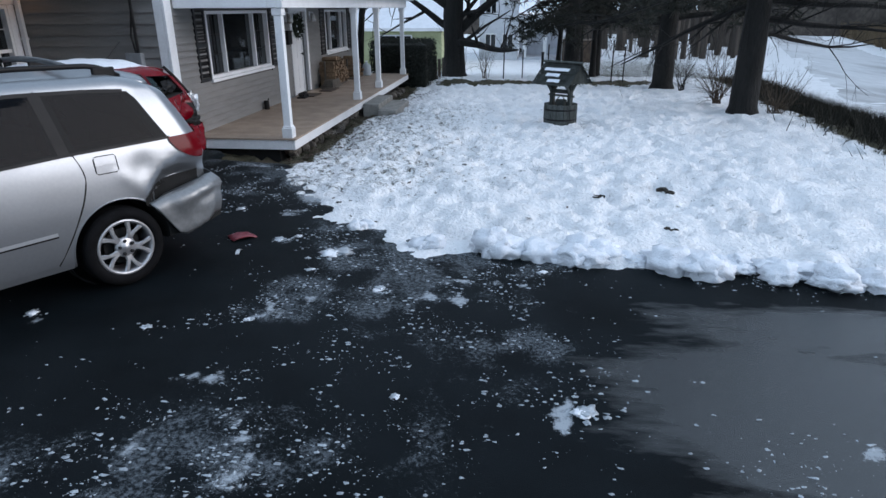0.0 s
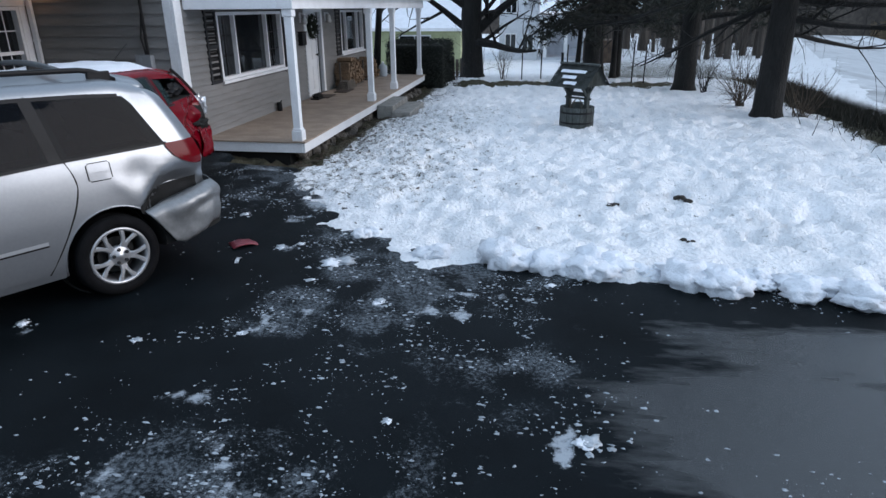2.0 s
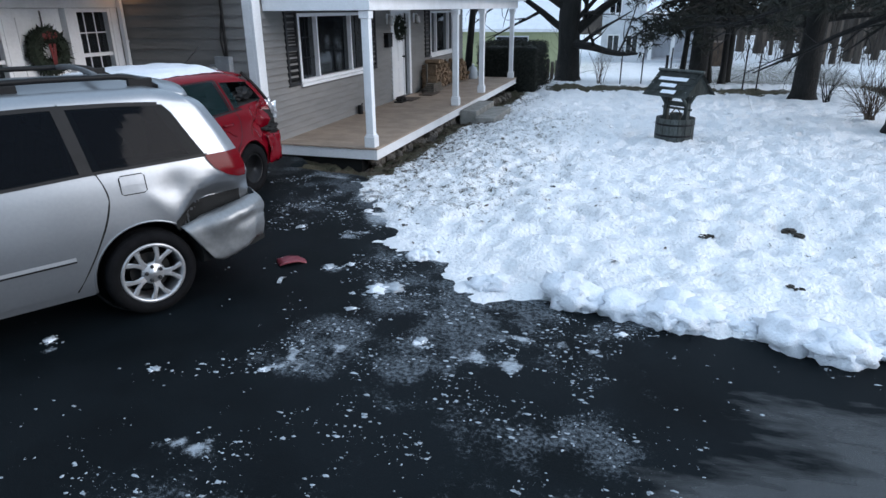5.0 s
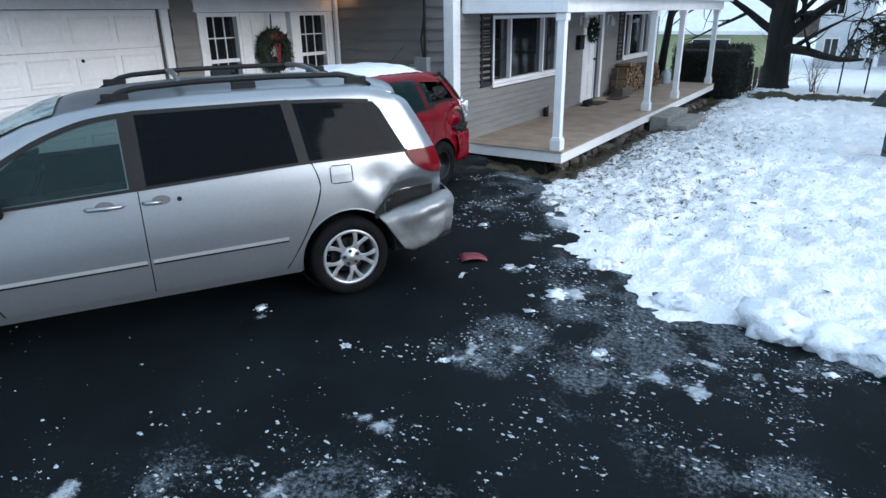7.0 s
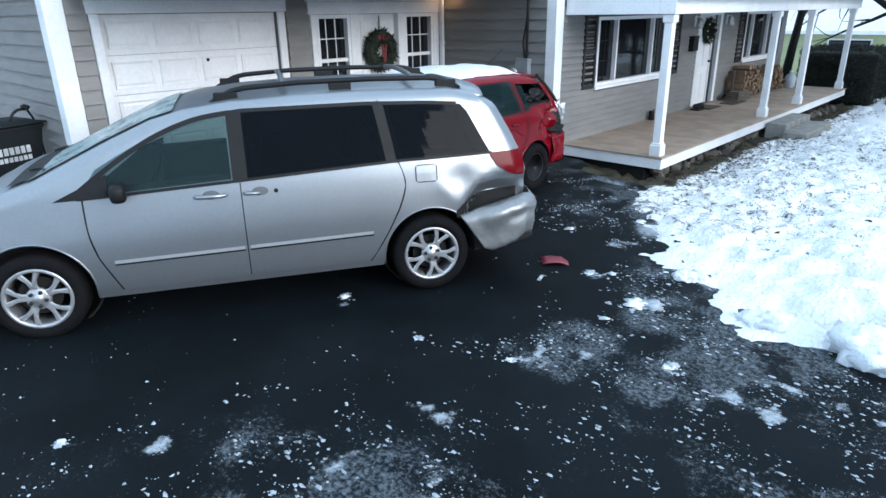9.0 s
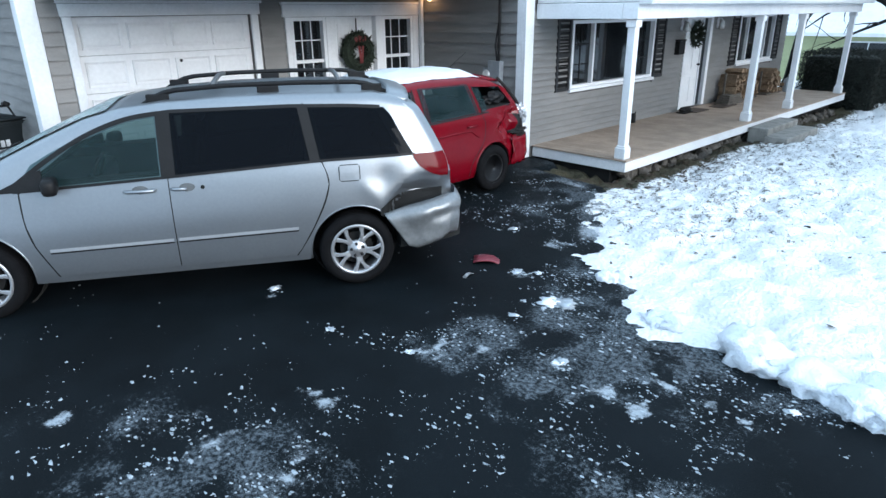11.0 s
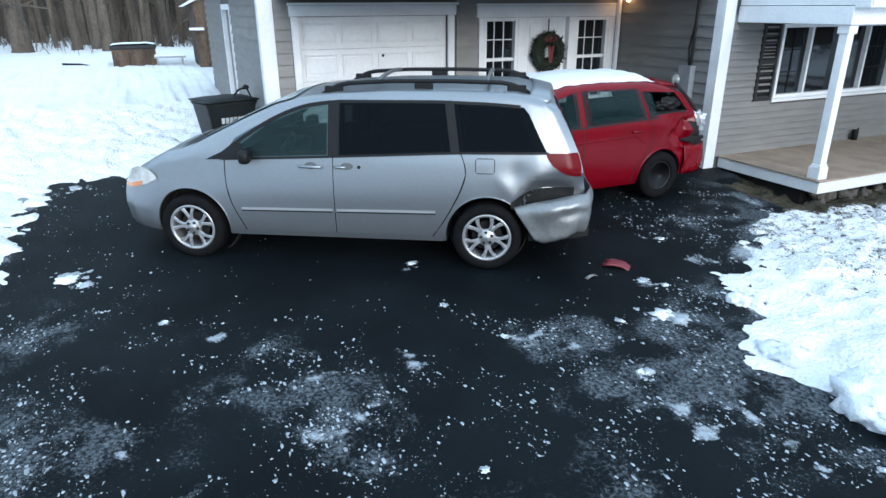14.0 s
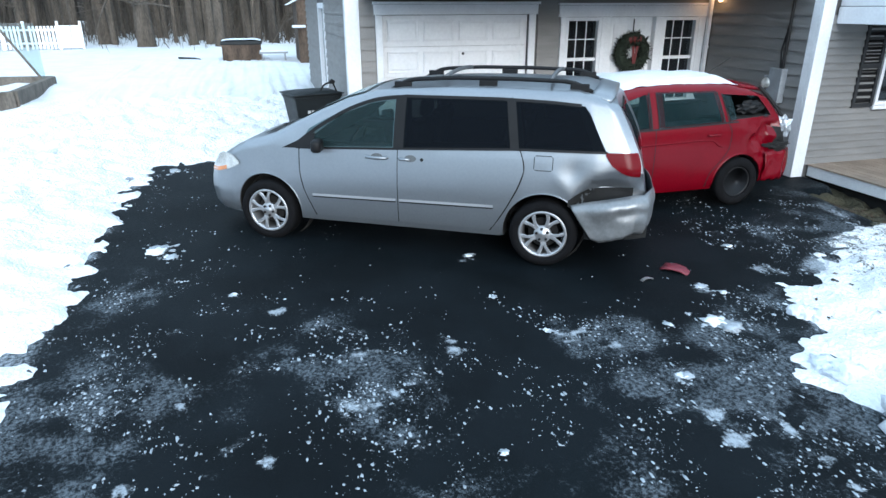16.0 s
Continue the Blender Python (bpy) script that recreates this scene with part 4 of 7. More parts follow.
def wheel(car, x, y, r, rim_r, spoked, spin=0.0):
    """A wheel whose face looks to +y, or to -y for negative y."""
    w = part("wheel", lathe([(rim_r - 0.005, -0.10), (r - 0.05, -0.115), (r - 0.012, -0.10), (r, -0.07), (r, 0.07), (r - 0.012, 0.095), (r - 0.05, 0.112), (rim_r + 0.02, 0.108), (rim_r - 0.002, 0.095), (rim_r - 0.01, 0.0)], "y", 40, closed=True), M_RUBBER, car, "black worn road tyre", True)
    w.matrix_basis = pose(x, y, r, 0, spin, 180 if y < 0 else 0)
    part("tread_band", lathe([(r + 0.002, -0.062), (r + 0.002, -0.02), (r - 0.004, -0.018), (r - 0.004, 0.018), (r + 0.002, 0.02), (r + 0.002, 0.062), (r - 0.01, 0.062), (r - 0.01, -0.062)], "y", 40, closed=True), M_RUBBER, w)
    if not spoked:
        part("rim", lathe([(rim_r, 0.085), (rim_r - 0.015, 0.09), (rim_r - 0.03, 0.05), (rim_r - 0.06, 0.03), (0.09, 0.06), (0.07, 0.075), (0.045, 0.055), (0.001, 0.055), (0.001, 0.0), (rim_r, 0.0)], "y", 36), M_STEEL, w, "bare black steel wheel", True)
        for k in range(10):
            a = 2 * math.pi * k / 10
            part("vent_hole", lathe([(0.022, 0), (0.016, 0.004), (0.001, 0.004)], "y", 10), M_DARK, w).matrix_basis = pose((rim_r - 0.075) * math.cos(a), 0.043, (rim_r - 0.075) * math.sin(a))
        return w
    part("rim", lathe([(rim_r, 0.095), (rim_r - 0.012, 0.103), (rim_r - 0.028, 0.098), (rim_r - 0.036, 0.07), (rim_r - 0.045, -0.08), (rim_r - 0.02, -0.09)], "y", 40, closed=True), M_ALLOY, w, "silver alloy rim with paired spokes", True)
    part("brake_disc", lathe([(0.15, 0.0), (0.15, 0.012), (0.06, 0.014), (0.001, 0.014)], "y", 28), M_DARK, w)
    for k in range(5):
        mid = math.pi / 2 + 2 * math.pi * k / 5 + 0.2
        for side in (-1, 1):
            pts = []
            for r0, a, wd, h in ((0.06, mid + side * 0.10, 0.026, 0.088), (0.11, mid + side * 0.10, 0.020, 0.094), (0.15, mid + side * 0.17, 0.017, 0.097), (rim_r - 0.018, mid + side * 0.30, 0.024, 0.098)):
                c, sn = math.cos(a), math.sin(a)
                pts.append([(r0 * c - wd * sn, h - 0.012, r0 * sn + wd * c), (r0 * c - wd * 0.55 * sn, h, r0 * sn + wd * 0.55 * c), (r0 * c + wd * 0.55 * sn, h, r0 * sn - wd * 0.55 * c), (r0 * c + wd * sn, h - 0.012, r0 * sn - wd * c), (r0 * c, h - 0.05, r0 * sn)])
            bm = bmesh.new()
            rings = [[bm.verts.new(p) for p in ring] for ring in pts]
            for p, q in zip(rings, rings[1:]):
                for i in range(5):
                    bm.faces.new((p[i], p[(i + 1) % 5], q[(i + 1) % 5], q[i]))
            bm.faces.new(rings[0])
            bm.faces.new(rings[-1][::-1])
            bmesh.ops.recalc_face_normals(bm, faces=bm.faces)
            part("spoke", bm, M_ALLOY, w)
        a = mid + math.pi / 5
        part("lug_nut", lathe([(0.014, 0.08), (0.014, 0.108), (0.009, 0.112)], "y", 8), M_STEEL, w).matrix_basis = pose(0.057 * math.cos(a), 0, 0.057 * math.sin(a))
    part("hub", lathe([(0.088, 0.06), (0.088, 0.082), (0.07, 0.094), (0.04, 0.09), (0.032, 0.1), (0.001, 0.102)], "y", 24), M_ALLOY, w, smooth=True)
    return w


def grille_on_roof(car, s0, s1, y, z_of, name="roof_rail"):
    """A black roof rail on three feet."""
    n = 24
    pts, rad = [], []
    for i in range(n):
        f = i / (n - 1)
        s = s0 + (s1 - s0) * f
        lift = 0.085 * (1 - max(0, 1 - f / 0.14) ** 2 if f < 0.5 else 1 - max(0, 1 - (1 - f) / 0.14) ** 2)
        pts.append((s, y, z_of(s) + lift))
        rad.append(0.021)
    rail = part(name, tube(pts, rad, 8), M_TRIM, car, "black plastic roof rail", True)
    for f in (0.06, 0.5, 0.94):
        s = s0 + (s1 - s0) * f
        part("rail_foot", box(s - 0.09, s + 0.09, y - 0.02, y + 0.02, z_of(s) - 0.02, z_of(s) + 0.07, bevel=0.01), M_TRIM, rail)
    return rail


# -- silver minivan with a crushed rear corner --
def van_press(x, z):
    """The crushed quarter: folded inwards below a bent edge, with a crease that runs from the fuel flap to the arch."""
    edge = curve_at([(-1.0, 0.99), (-0.6, 1.0), (-0.42, 0.93), (-0.30, 0.80), (-0.2, 0.70)], x)
    fold = 0.115 * smooth(edge + 0.015, edge - 0.17, z) * smooth(-0.24, -0.36, x) * smooth(0.45, 0.6, z)
    across = abs((x + 0.15) * 0.72 - (z - 0.86) * 0.69)
    along = (x + 0.15) * 0.69 + (z - 0.86) * 0.72
    crease = -0.011 * math.exp(-across / 0.05) * smooth(0.22, 0.05, abs(along))
    hollow = 0.014 * math.exp(-((x + 0.27) / 0.09) ** 2 - ((z - 0.97) / 0.10) ** 2)
    ripple = 0.012 * math.sin(26 * (z - 0.35 * x)) * smooth(-0.36, -0.5, x) * smooth(0.98, 0.92, z) * smooth(0.72, 0.8, z)
    return fold + crease + hollow + ripple


VAN = Shape(
    top=[(-1.04, 1.60), (-0.75, 1.69), (-0.3, 1.735), (0.4, 1.75), (1.0, 1.745), (1.5, 1.715), (1.85, 1.67), (2.1, 1.605), (2.4, 1.475), (2.7, 1.335), (2.95, 1.215), (3.1, 1.165), (3.3, 1.12), (3.55, 1.05), (3.75, 0.96), (3.9, 0.84), (3.99, 0.72)],
    bottom=[(-1.04, 0.34), (-0.5, 0.29), (0, 0.26), (2.6, 0.245), (3.6, 0.23), (3.99, 0.25)],
    side=[(0.2, 0.89), (0.27, 0.945), (0.36, 0.965), (0.5, 0.975), (0.62, 0.98), (0.75, 0.982), (0.9, 0.972), (1.05, 0.952), (1.12, 0.938), (1.3, 0.89), (1.5, 0.825), (1.62, 0.78), (1.75, 0.72)],
    plan=[(-1.04, 0.80), (-0.98, 0.90), (-0.85, 0.96), (-0.5, 0.99), (0, 1), (2.4, 1), (2.8, 0.985), (3.2, 0.96), (3.5, 0.91), (3.75, 0.82), (3.9, 0.70), (3.99, 0.56)],
    rear=[(0.2, -0.93), (0.35, -0.98), (0.6, -0.98), (0.75, -0.93), (1.0, -0.89), (1.15, -0.845), (1.35, -0.75), (1.55, -0.64), (1.64, -0.55), (1.75, -0.50)],
    front=[(0.2, 3.86), (0.32, 3.96), (0.5, 3.99), (0.62, 3.97), (0.75, 3.92), (0.9, 3.82), (1.1, 3.64)],
    rear_from=-0.2, front_from=3.3,
    press=van_press)
VAN_BELT = lambda s: curve_at([(-0.6, 1.167), (0.27, 1.157), (1.5, 1.10), (2.6, 1.055), (2.9, 1.045)], s)
VAN_GLASS_TOP = lambda s: curve_at([(-0.7, 1.50), (-0.4, 1.565), (0, 1.595), (0.5, 1.61), (1.45, 1.605), (1.8, 1.56), (2.1, 1.46), (2.4, 1.31), (2.72, 1.12)], s)
van = thing("minivan", "silver minivan with a crushed rear corner and torn bumper", "minivan", pose(-4.011, 5.183, 0.19, 0, 0, math.degrees(math.atan2(-0.857, -0.515))))


def van_window(s0, s1, inset=0.0):
    n = 12
    ss = lin(s0, s1, n)
    return [(s, VAN_BELT(s) + inset) for s in ss] + [(s, max(VAN_GLASS_TOP(s) - inset, VAN_BELT(s) + inset + 0.004)) for s in ss[::-1]]


cabin = prism([(-0.55, 0.45), (2.55, 0.45), (2.75, 0.98), (2.1, 1.42), (1.75, 1.56), (1.3, 1.62), (-0.3, 1.62), (-0.62, 1.25)], -0.70, 0.70)
cut_front = prism([(1.56, VAN_BELT(1.56) + 0.02), (2.60, VAN_BELT(2.6) + 0.02), (2.15, 1.40), (1.8, 1.53), (1.56, 1.57)], -1.2, 1.2)
cut_mid = prism([(0.40, VAN_BELT(0.4) + 0.03), (1.42, VAN_BELT(1.4) + 0.02), (1.42, 1.575), (0.40, 1.585)], -1.2, 1.2)
cut_rear = prism([(-0.42, VAN_BELT(-0.42) + 0.03), (0.22, VAN_BELT(0.2) + 0.03), (0.30, 1.575), (-0.25, 1.55)], -1.2, 1.2)
cut_shield = prism([(2.92, 1.20), (2.72, 1.10), (1.95, 1.50), (2.1, 1.62)], -0.64, 0.64)
arches = [disc_cutter(x, 0.345, 0.405, a, b) for x in (0.0, 3.03) for a, b in ((0.62, 1.3), (-1.3, -0.62))]
carved("body", VAN.solid(lambda c: c.x < -0.30 and c.z < 0.62), [*arches, cabin, cut_front, cut_mid, cut_rear, cut_shield], [M_SILVER, M_DARK], van, "silver painted sheet metal, dented behind the wheel")
part("cabin_floor", box(-0.5, 2.5, -0.69, 0.69, 0.452, 0.5), M_DARK, van)
for s, y in ((1.75, 0.38), (1.75, -0.38), (0.75, 0.38), (0.75, -0.38)):
    seat = part("seat", box(s - 0.25, s + 0.28, y - 0.25, y + 0.25, 0.55, 0.78, bevel=0.05), M_METER, van, "grey cloth seat")
    b = part("backrest", box(-0.08, 0.08, -0.24, 0.24, 0.0, 0.6, bevel=0.05), M_METER, seat)
    b.matrix_basis = pose(s - 0.25, y, 0.75, 0, -12, 0)
    h = part("headrest", box(-0.05, 0.05, -0.13, 0.13, 0.0, 0.18, bevel=0.04), M_METER, seat)
    h.matrix_basis = pose(s - 0.38, y, 1.36, 0, -8, 0)
part("dashboard", box(2.25, 2.74, -0.69, 0.69, 0.8, 1.0, bevel=0.05), M_TRIM, van)
sw = part("steering_wheel", bmesh.new(), M_TRIM, van)
bm = bmesh.new()
tube([(0, 0.18 * math.cos(a), 0.18 * math.sin(a)) for a in lin(0, 2 * math.pi, 25)], 0.015, 6, bm)
bm.to_mesh(sw.data)
bm.free()
sw.matrix_basis = pose(2.18, 0.38, 1.05, 0, -25, 0)
for sign in (1, -1):
    edge = lambda z: -0.55 + 0.36 * (z - 1.13)
    rear_end = lambda z: curve_at([(1.0, -0.60), (1.13, -0.57), (1.5, -0.36), (1.6, -0.25)], z)
    p = part("rear_quarter_window", flank(VAN, VAN_BELT, VAN_GLASS_TOP, -0.5, 0.28, 0.006, sign, lean0=rear_end, lean1=lambda z: 0.27 + 0.16 * (z - 1.1)), M_TINT, van, "dark tinted pane")
    p = part("sliding_door_window", flank(VAN, VAN_BELT, VAN_GLASS_TOP, 0.34, 1.45, 0.006, sign, lean0=lambda z: 0.34 + 0.16 * (z - 1.1)), M_TINT, van, "dark tinted pane")
    front_end = lambda z: curve_at([(1.05, 2.66), (1.12, 2.60), (1.3, 2.33), (1.46, 2.05), (1.56, 1.76), (1.61, 1.52)], z)
    p = part("front_door_window", flank(VAN, VAN_BELT, lambda s: min(VAN_GLASS_TOP(s), 1.6), 1.54, 2.6, 0.006, sign, lean1=front_end), M_CLEAR, van, "clear pane")
    p.visible_shadow = False
    # pillars and seals
    part("pillar_trim", flank(VAN, VAN_BELT, VAN_GLASS_TOP, 1.44, 1.55, 0.008, sign, n=3), M_TRIM, van, "black pillar")
    part("pillar_trim", flank(VAN, VAN_BELT, VAN_GLASS_TOP, 0.27, 0.36, 0.008, sign, n=3, lean0=lambda z: 0.26 + 0.16 * (z - 1.1), lean1=lambda z: 0.345 + 0.16 * (z - 1.1)), M_TRIM, van, "black pillar")
    top_line = [(s, VAN_GLASS_TOP(s) + 0.004) for s in lin(-0.28, 1.55, 18)]
    part("window_seal", ribbon(VAN, top_line, 0.028, 0.009, sign), M_TRIM, van)
    part("window_seal", ribbon(VAN, [(s, VAN_BELT(s) + 0.004) for s in lin(-0.56, 2.64, 26)], 0.022, 0.010, sign), M_TRIM, van)
    part("window_seal", ribbon(VAN, fine_line([(1.52, 1.60), (1.78, 1.562), (2.06, 1.462), (2.34, 1.305), (2.62, 1.11)], 6), 0.035, 0.010, sign), M_TRIM, van)
    part("mirror_patch", flank(VAN, VAN_BELT, lambda s: VAN_BELT(s) + 0.16 - 0.42 * (s - 2.42), 2.42, 2.8, 0.012, sign, n=6, m=4), M_TRIM, van, "black mirror triangle")
    # doors, each a thin shell proud of the body
    def d_low(s):
        return 0.335
    def d_high(s):
        return VAN_BELT(s) - 0.012
    seam_a = lambda z: curve_at([(0.25, 2.40), (0.4, 2.47), (0.6, 2.56), (0.8, 2.60), (1.1, 2.60)], z)
    seam_c = lambda z: curve_at([(0.25, 0.60), (0.4, 0.48), (0.6, 0.36), (0.8, 0.26), (0.95, 0.21), (1.05, 0.22), (1.15, 0.26)], z)
    door = part("front_door", flank(VAN, d_low, d_high, 1.51, 2.5, 0.010, sign, n=16, m=14, lean0=lambda z: 1.504, lean1=lambda z: seam_a(z) - 0.0045), M_SILVER, van, smooth=True)
    part("sliding_door", flank(VAN, d_low, d_high, 0.4, 1.49, 0.010, sign, n=16, m=14, lean0=lambda z: seam_c(z) + 0.0045, lean1=lambda z: 1.496), M_SILVER, van, smooth=True)
    part("door_gap", ribbon(VAN, fine_line([(seam_a(z), z) for z in lin(0.335, 1.055, 6)], 5), 0.016, 0.008, sign), M_DARK, van)
    part("door_gap", ribbon(VAN, fine_line([(seam_c(z), z) for z in lin(0.335, 1.15, 6)], 5), 0.016, 0.008, sign), M_DARK, van)
    part("door_gap", ribbon(VAN, [(1.5, z) for z in lin(0.335, 1.09, 10)], 0.015, 0.008, sign), M_DARK, van)
    part("roof_seam", ribbon(VAN, [(0.36, 1.60), (0.38, 1.63)], 0.01, 0.008, sign), M_DARK, van)
    for s0, s1 in ((1.52, 2.46), (0.50, 1.48)):
        part("side_moulding", flank(VAN, lambda s: 0.585 - 0.012 * s, lambda s: 0.612 - 0.012 * s, s0, s1, 0.022, sign, n=10, m=3), M_CHROME, van, "bright rub strip")
        # black line painted as the shade under the rub strip
        part("moulding_shade", ribbon(VAN, [(s, 0.578 - 0.012 * s) for s in lin(s0, s1, 10)], 0.012, 0.024, sign), M_TRIM, van)
    # handles
    for s, kind in ((1.72, "front"), (1.36, "slide")):
        z = 1.01
        # flat disc, darker grey to paint the shade of a recess
        cup = part("handle_cup_shade", bmesh.new(), M_BAR, van)
        bm = bmesh.new()
        cx = s
        ring = [VAN.on_side(cx + 0.062 * math.cos(a), z + 0.034 * math.sin(a) + 0.006, 0.014, sign) for a in lin(0, 2 * math.pi, 21)[:-1]]
        bm.faces.new([bm.verts.new(p) for p in (ring if sign > 0 else ring[::-1])])
        bm.to_mesh(cup.data)
        bm.free()
        pts = [VAN.on_side(cx + d, z, o, sign) for d, o in ((-0.12, 0.016), (-0.1, 0.038), (0.0, 0.046), (0.10, 0.038), (0.12, 0.016))]
        if kind == "front":
            part("door_handle", tube(pts, [0.011, 0.015, 0.016, 0.015, 0.011], 8), M_SILVER, van, smooth=True)
        else:
            part("door_handle", tube(pts[2:], [0.014, 0.015, 0.012], 8), M_SILVER, van, "broken silver door handle", smooth=True)
            part("handle_socket", tube([VAN.on_side(cx - 0.12, z, 0.0, sign), VAN.on_side(cx - 0.12, z, 0.018, sign)], 0.017, 8), M_DARK, van)
    # arch lips
    for x in (0.0, 3.03):
        arc = [(x + 0.408 * math.cos(a), 0.345 + 0.408 * math.sin(a)) for a in lin(radians(-8), radians(188 if x else 188), 30)]
        if not x:
            arc = [p for p in arc if not (p[0] < -0.26 and p[1] < 0.62)]
        bm = tube([VAN.on_side(px, max(pz, 0.28), -0.006, sign) for px, pz in arc], 0.010, 6)
        part("arch_lip", bm, M_SILVER, van, smooth=True)
    # lamps
    part("tail_lamp", flank(VAN, lambda s: curve_at([(-0.89, 0.945), (-0.80, 0.955), (-0.70, 0.99), (-0.60, 1.06), (-0.54, 1.15)], s), lambda s: 1.165 - 0.01 * s, -0.87, -0.545, 0.014, sign, n=12, m=7), M_TAIL, van, "red tail lamp lens", True)
    lamp_low = lambda s: curve_at([(3.36, 0.83), (3.5, 0.765), (3.7, 0.71), (3.88, 0.69)], s)
    lamp_high = lambda s: curve_at([(3.36, 0.85), (3.46, 0.92), (3.62, 0.93), (3.78, 0.87), (3.88, 0.79)], s)
    hl = part("headlamp", flank(VAN, lamp_low, lamp_high, 3.37, 3.86, 0.012, sign, n=14, m=7), M_LAMP, van, "clear headlamp lens", True)
    part("turn_signal", flank(VAN, lamp_low, lambda s: lamp_low(s) + 0.045, 3.56, 3.84, 0.017, sign, n=8, m=3), M_AMBER, hl, "amber lens")
    # mirror
    mir = part("door_mirror", box(-0.055, 0.055, -0.095, 0.095, -0.065, 0.065, bevel=0.035), M_TRIM, van, "black door mirror", True)
    mir.matrix_basis = pose(2.34, sign * 1.05, 1.11, 0, 0, 12 * sign)
    part("mirror_arm", tube([(2.42, sign * 0.92, 1.08), (2.38, sign * 1.02, 1.09)], 0.03, 8), M_TRIM, van)
    part("rocker", ribbon(VAN, [(s, 0.308) for s in lin(0.42, 2.62, 14)], 0.05, 0.012, sign), M_SILVER, van, "sill below the doors")
    for x in (0.0, 3.03):
        wheel(van, x, sign * 0.875, 0.335, 0.243, True, 20 if x else 55)
        part("wheel_house", lathe([(0.40, -0.1), (0.40, 0.0), (0.385, 0.0), (0.385, -0.09)], "y", 30, closed=True), M_DARK, van).matrix_basis = pose(x, sign * 0.7, 0.335, 0, 0, 180 if sign < 0 else 0)

# black sheet on the closed flank, painted shade of the open gap
gap_low, gap_high = (lambda s: curve_at([(-0.80, 0.74), (-0.45, 0.68), (-0.30, 0.60), (-0.22, 0.65)], s)), (lambda s: curve_at([(-0.80, 0.835), (-0.42, 0.815), (-0.30, 0.76), (-0.22, 0.70)], s))
part("torn_gap_shade", flank(VAN, gap_low, gap_high, -0.82, -0.225, 0.004, 1, n=24, m=4), M_DARK, van, "black sheet painted as the shade in the gap over the torn bumper")
cap_line = [(0.10, 0.975), (-0.04, 0.975), (-0.06, 0.99), (-0.06, 1.095), (-0.045, 1.113), (0.10, 1.113), (0.118, 1.095), (0.118, 0.99), (0.10, 0.975)]
part("fuel_flap_gap", ribbon(VAN, cap_line, 0.007, 0.003), M_DARK, van)
part("fuel_flap", flank(VAN, lambda s: 0.981, lambda s: 1.107, -0.053, 0.111, 0.0035, 1, n=7, m=7), M_SILVER, van)
# windscreen, wipers and rear glass
def on_top(s, y, out=0.0):
    sec = VAN.section(s)
    ys = [p[0] for p in sec[30:]][::-1]
    zs = [p[1] for p in sec[30:]][::-1]
    return Vector((s, y, float(np.interp(abs(y), ys, zs)) + out))
shield = part("windscreen", sheet(lin(1.93, 2.98, 14), lin(-1, 1, 15), lambda s, v: on_top(s, v * (0.70 + 0.09 * (s - 1.93)), 0.014)), M_FROSTED, van, "cracked frosted windscreen", True)
part("cowl", sheet(lin(2.93, 3.13, 5), lin(-0.74, 0.74, 13), lambda s, y: on_top(s, y, 0.016)), M_TRIM, van, "black wiper cowl")
for y in (0.42, -0.3):
    part("wiper", tube([on_top(3.05, y, 0.03), on_top(2.9, y + 0.2, 0.03), on_top(2.86, y + 0.32, 0.03)], 0.009, 6), M_TRIM, van)
part("rear_window", sheet(lin(1.1, 1.53, 8), lin(-0.66, 0.66, 11), lambda z, y: Vector((curve_at(VAN.rear, z) - 0.012 + 0.10 * (y / 0.66) ** 4, y, z)), back=0.004), M_TINT, van, "dark tailgate window")
part("tailgate_gap", sheet(lin(0.72, 1.55, 8), (0, 1), lambda z, v: Vector((curve_at(VAN.rear, z) + 0.008, 0.80 * curve_at(VAN.side, z) - 0.01 * v, z))), M_DARK, van)
def spoiler(u, v):
    y = u * 0.70
    return Vector((-0.40 - 0.20 * v + 0.05 * abs(u) ** 3, y, 1.722 - 0.045 * v - 0.06 * (abs(u) ** 4)))
part("roof_spoiler", sheet(lin(-1, 1, 13), lin(0, 1, 5), spoiler, back=0.03), M_SILVER, van, "silver lip over the tailgate", True)
roof_z = lambda s: curve_at(VAN.top, s) - 0.05
for y in (0.615, -0.615):
    grille_on_roof(van, -0.36, 1.66, y, roof_z)
for s in (1.1, 0.04):
    part("cross_bar", tube([(s, y, roof_z(s) + 0.088 + 0.03 * (1 - (y / 0.615) ** 2)) for y in lin(-0.615, 0.615, 9)], 0.022, 8), M_BAR, van, "grey roof cross bar", True)
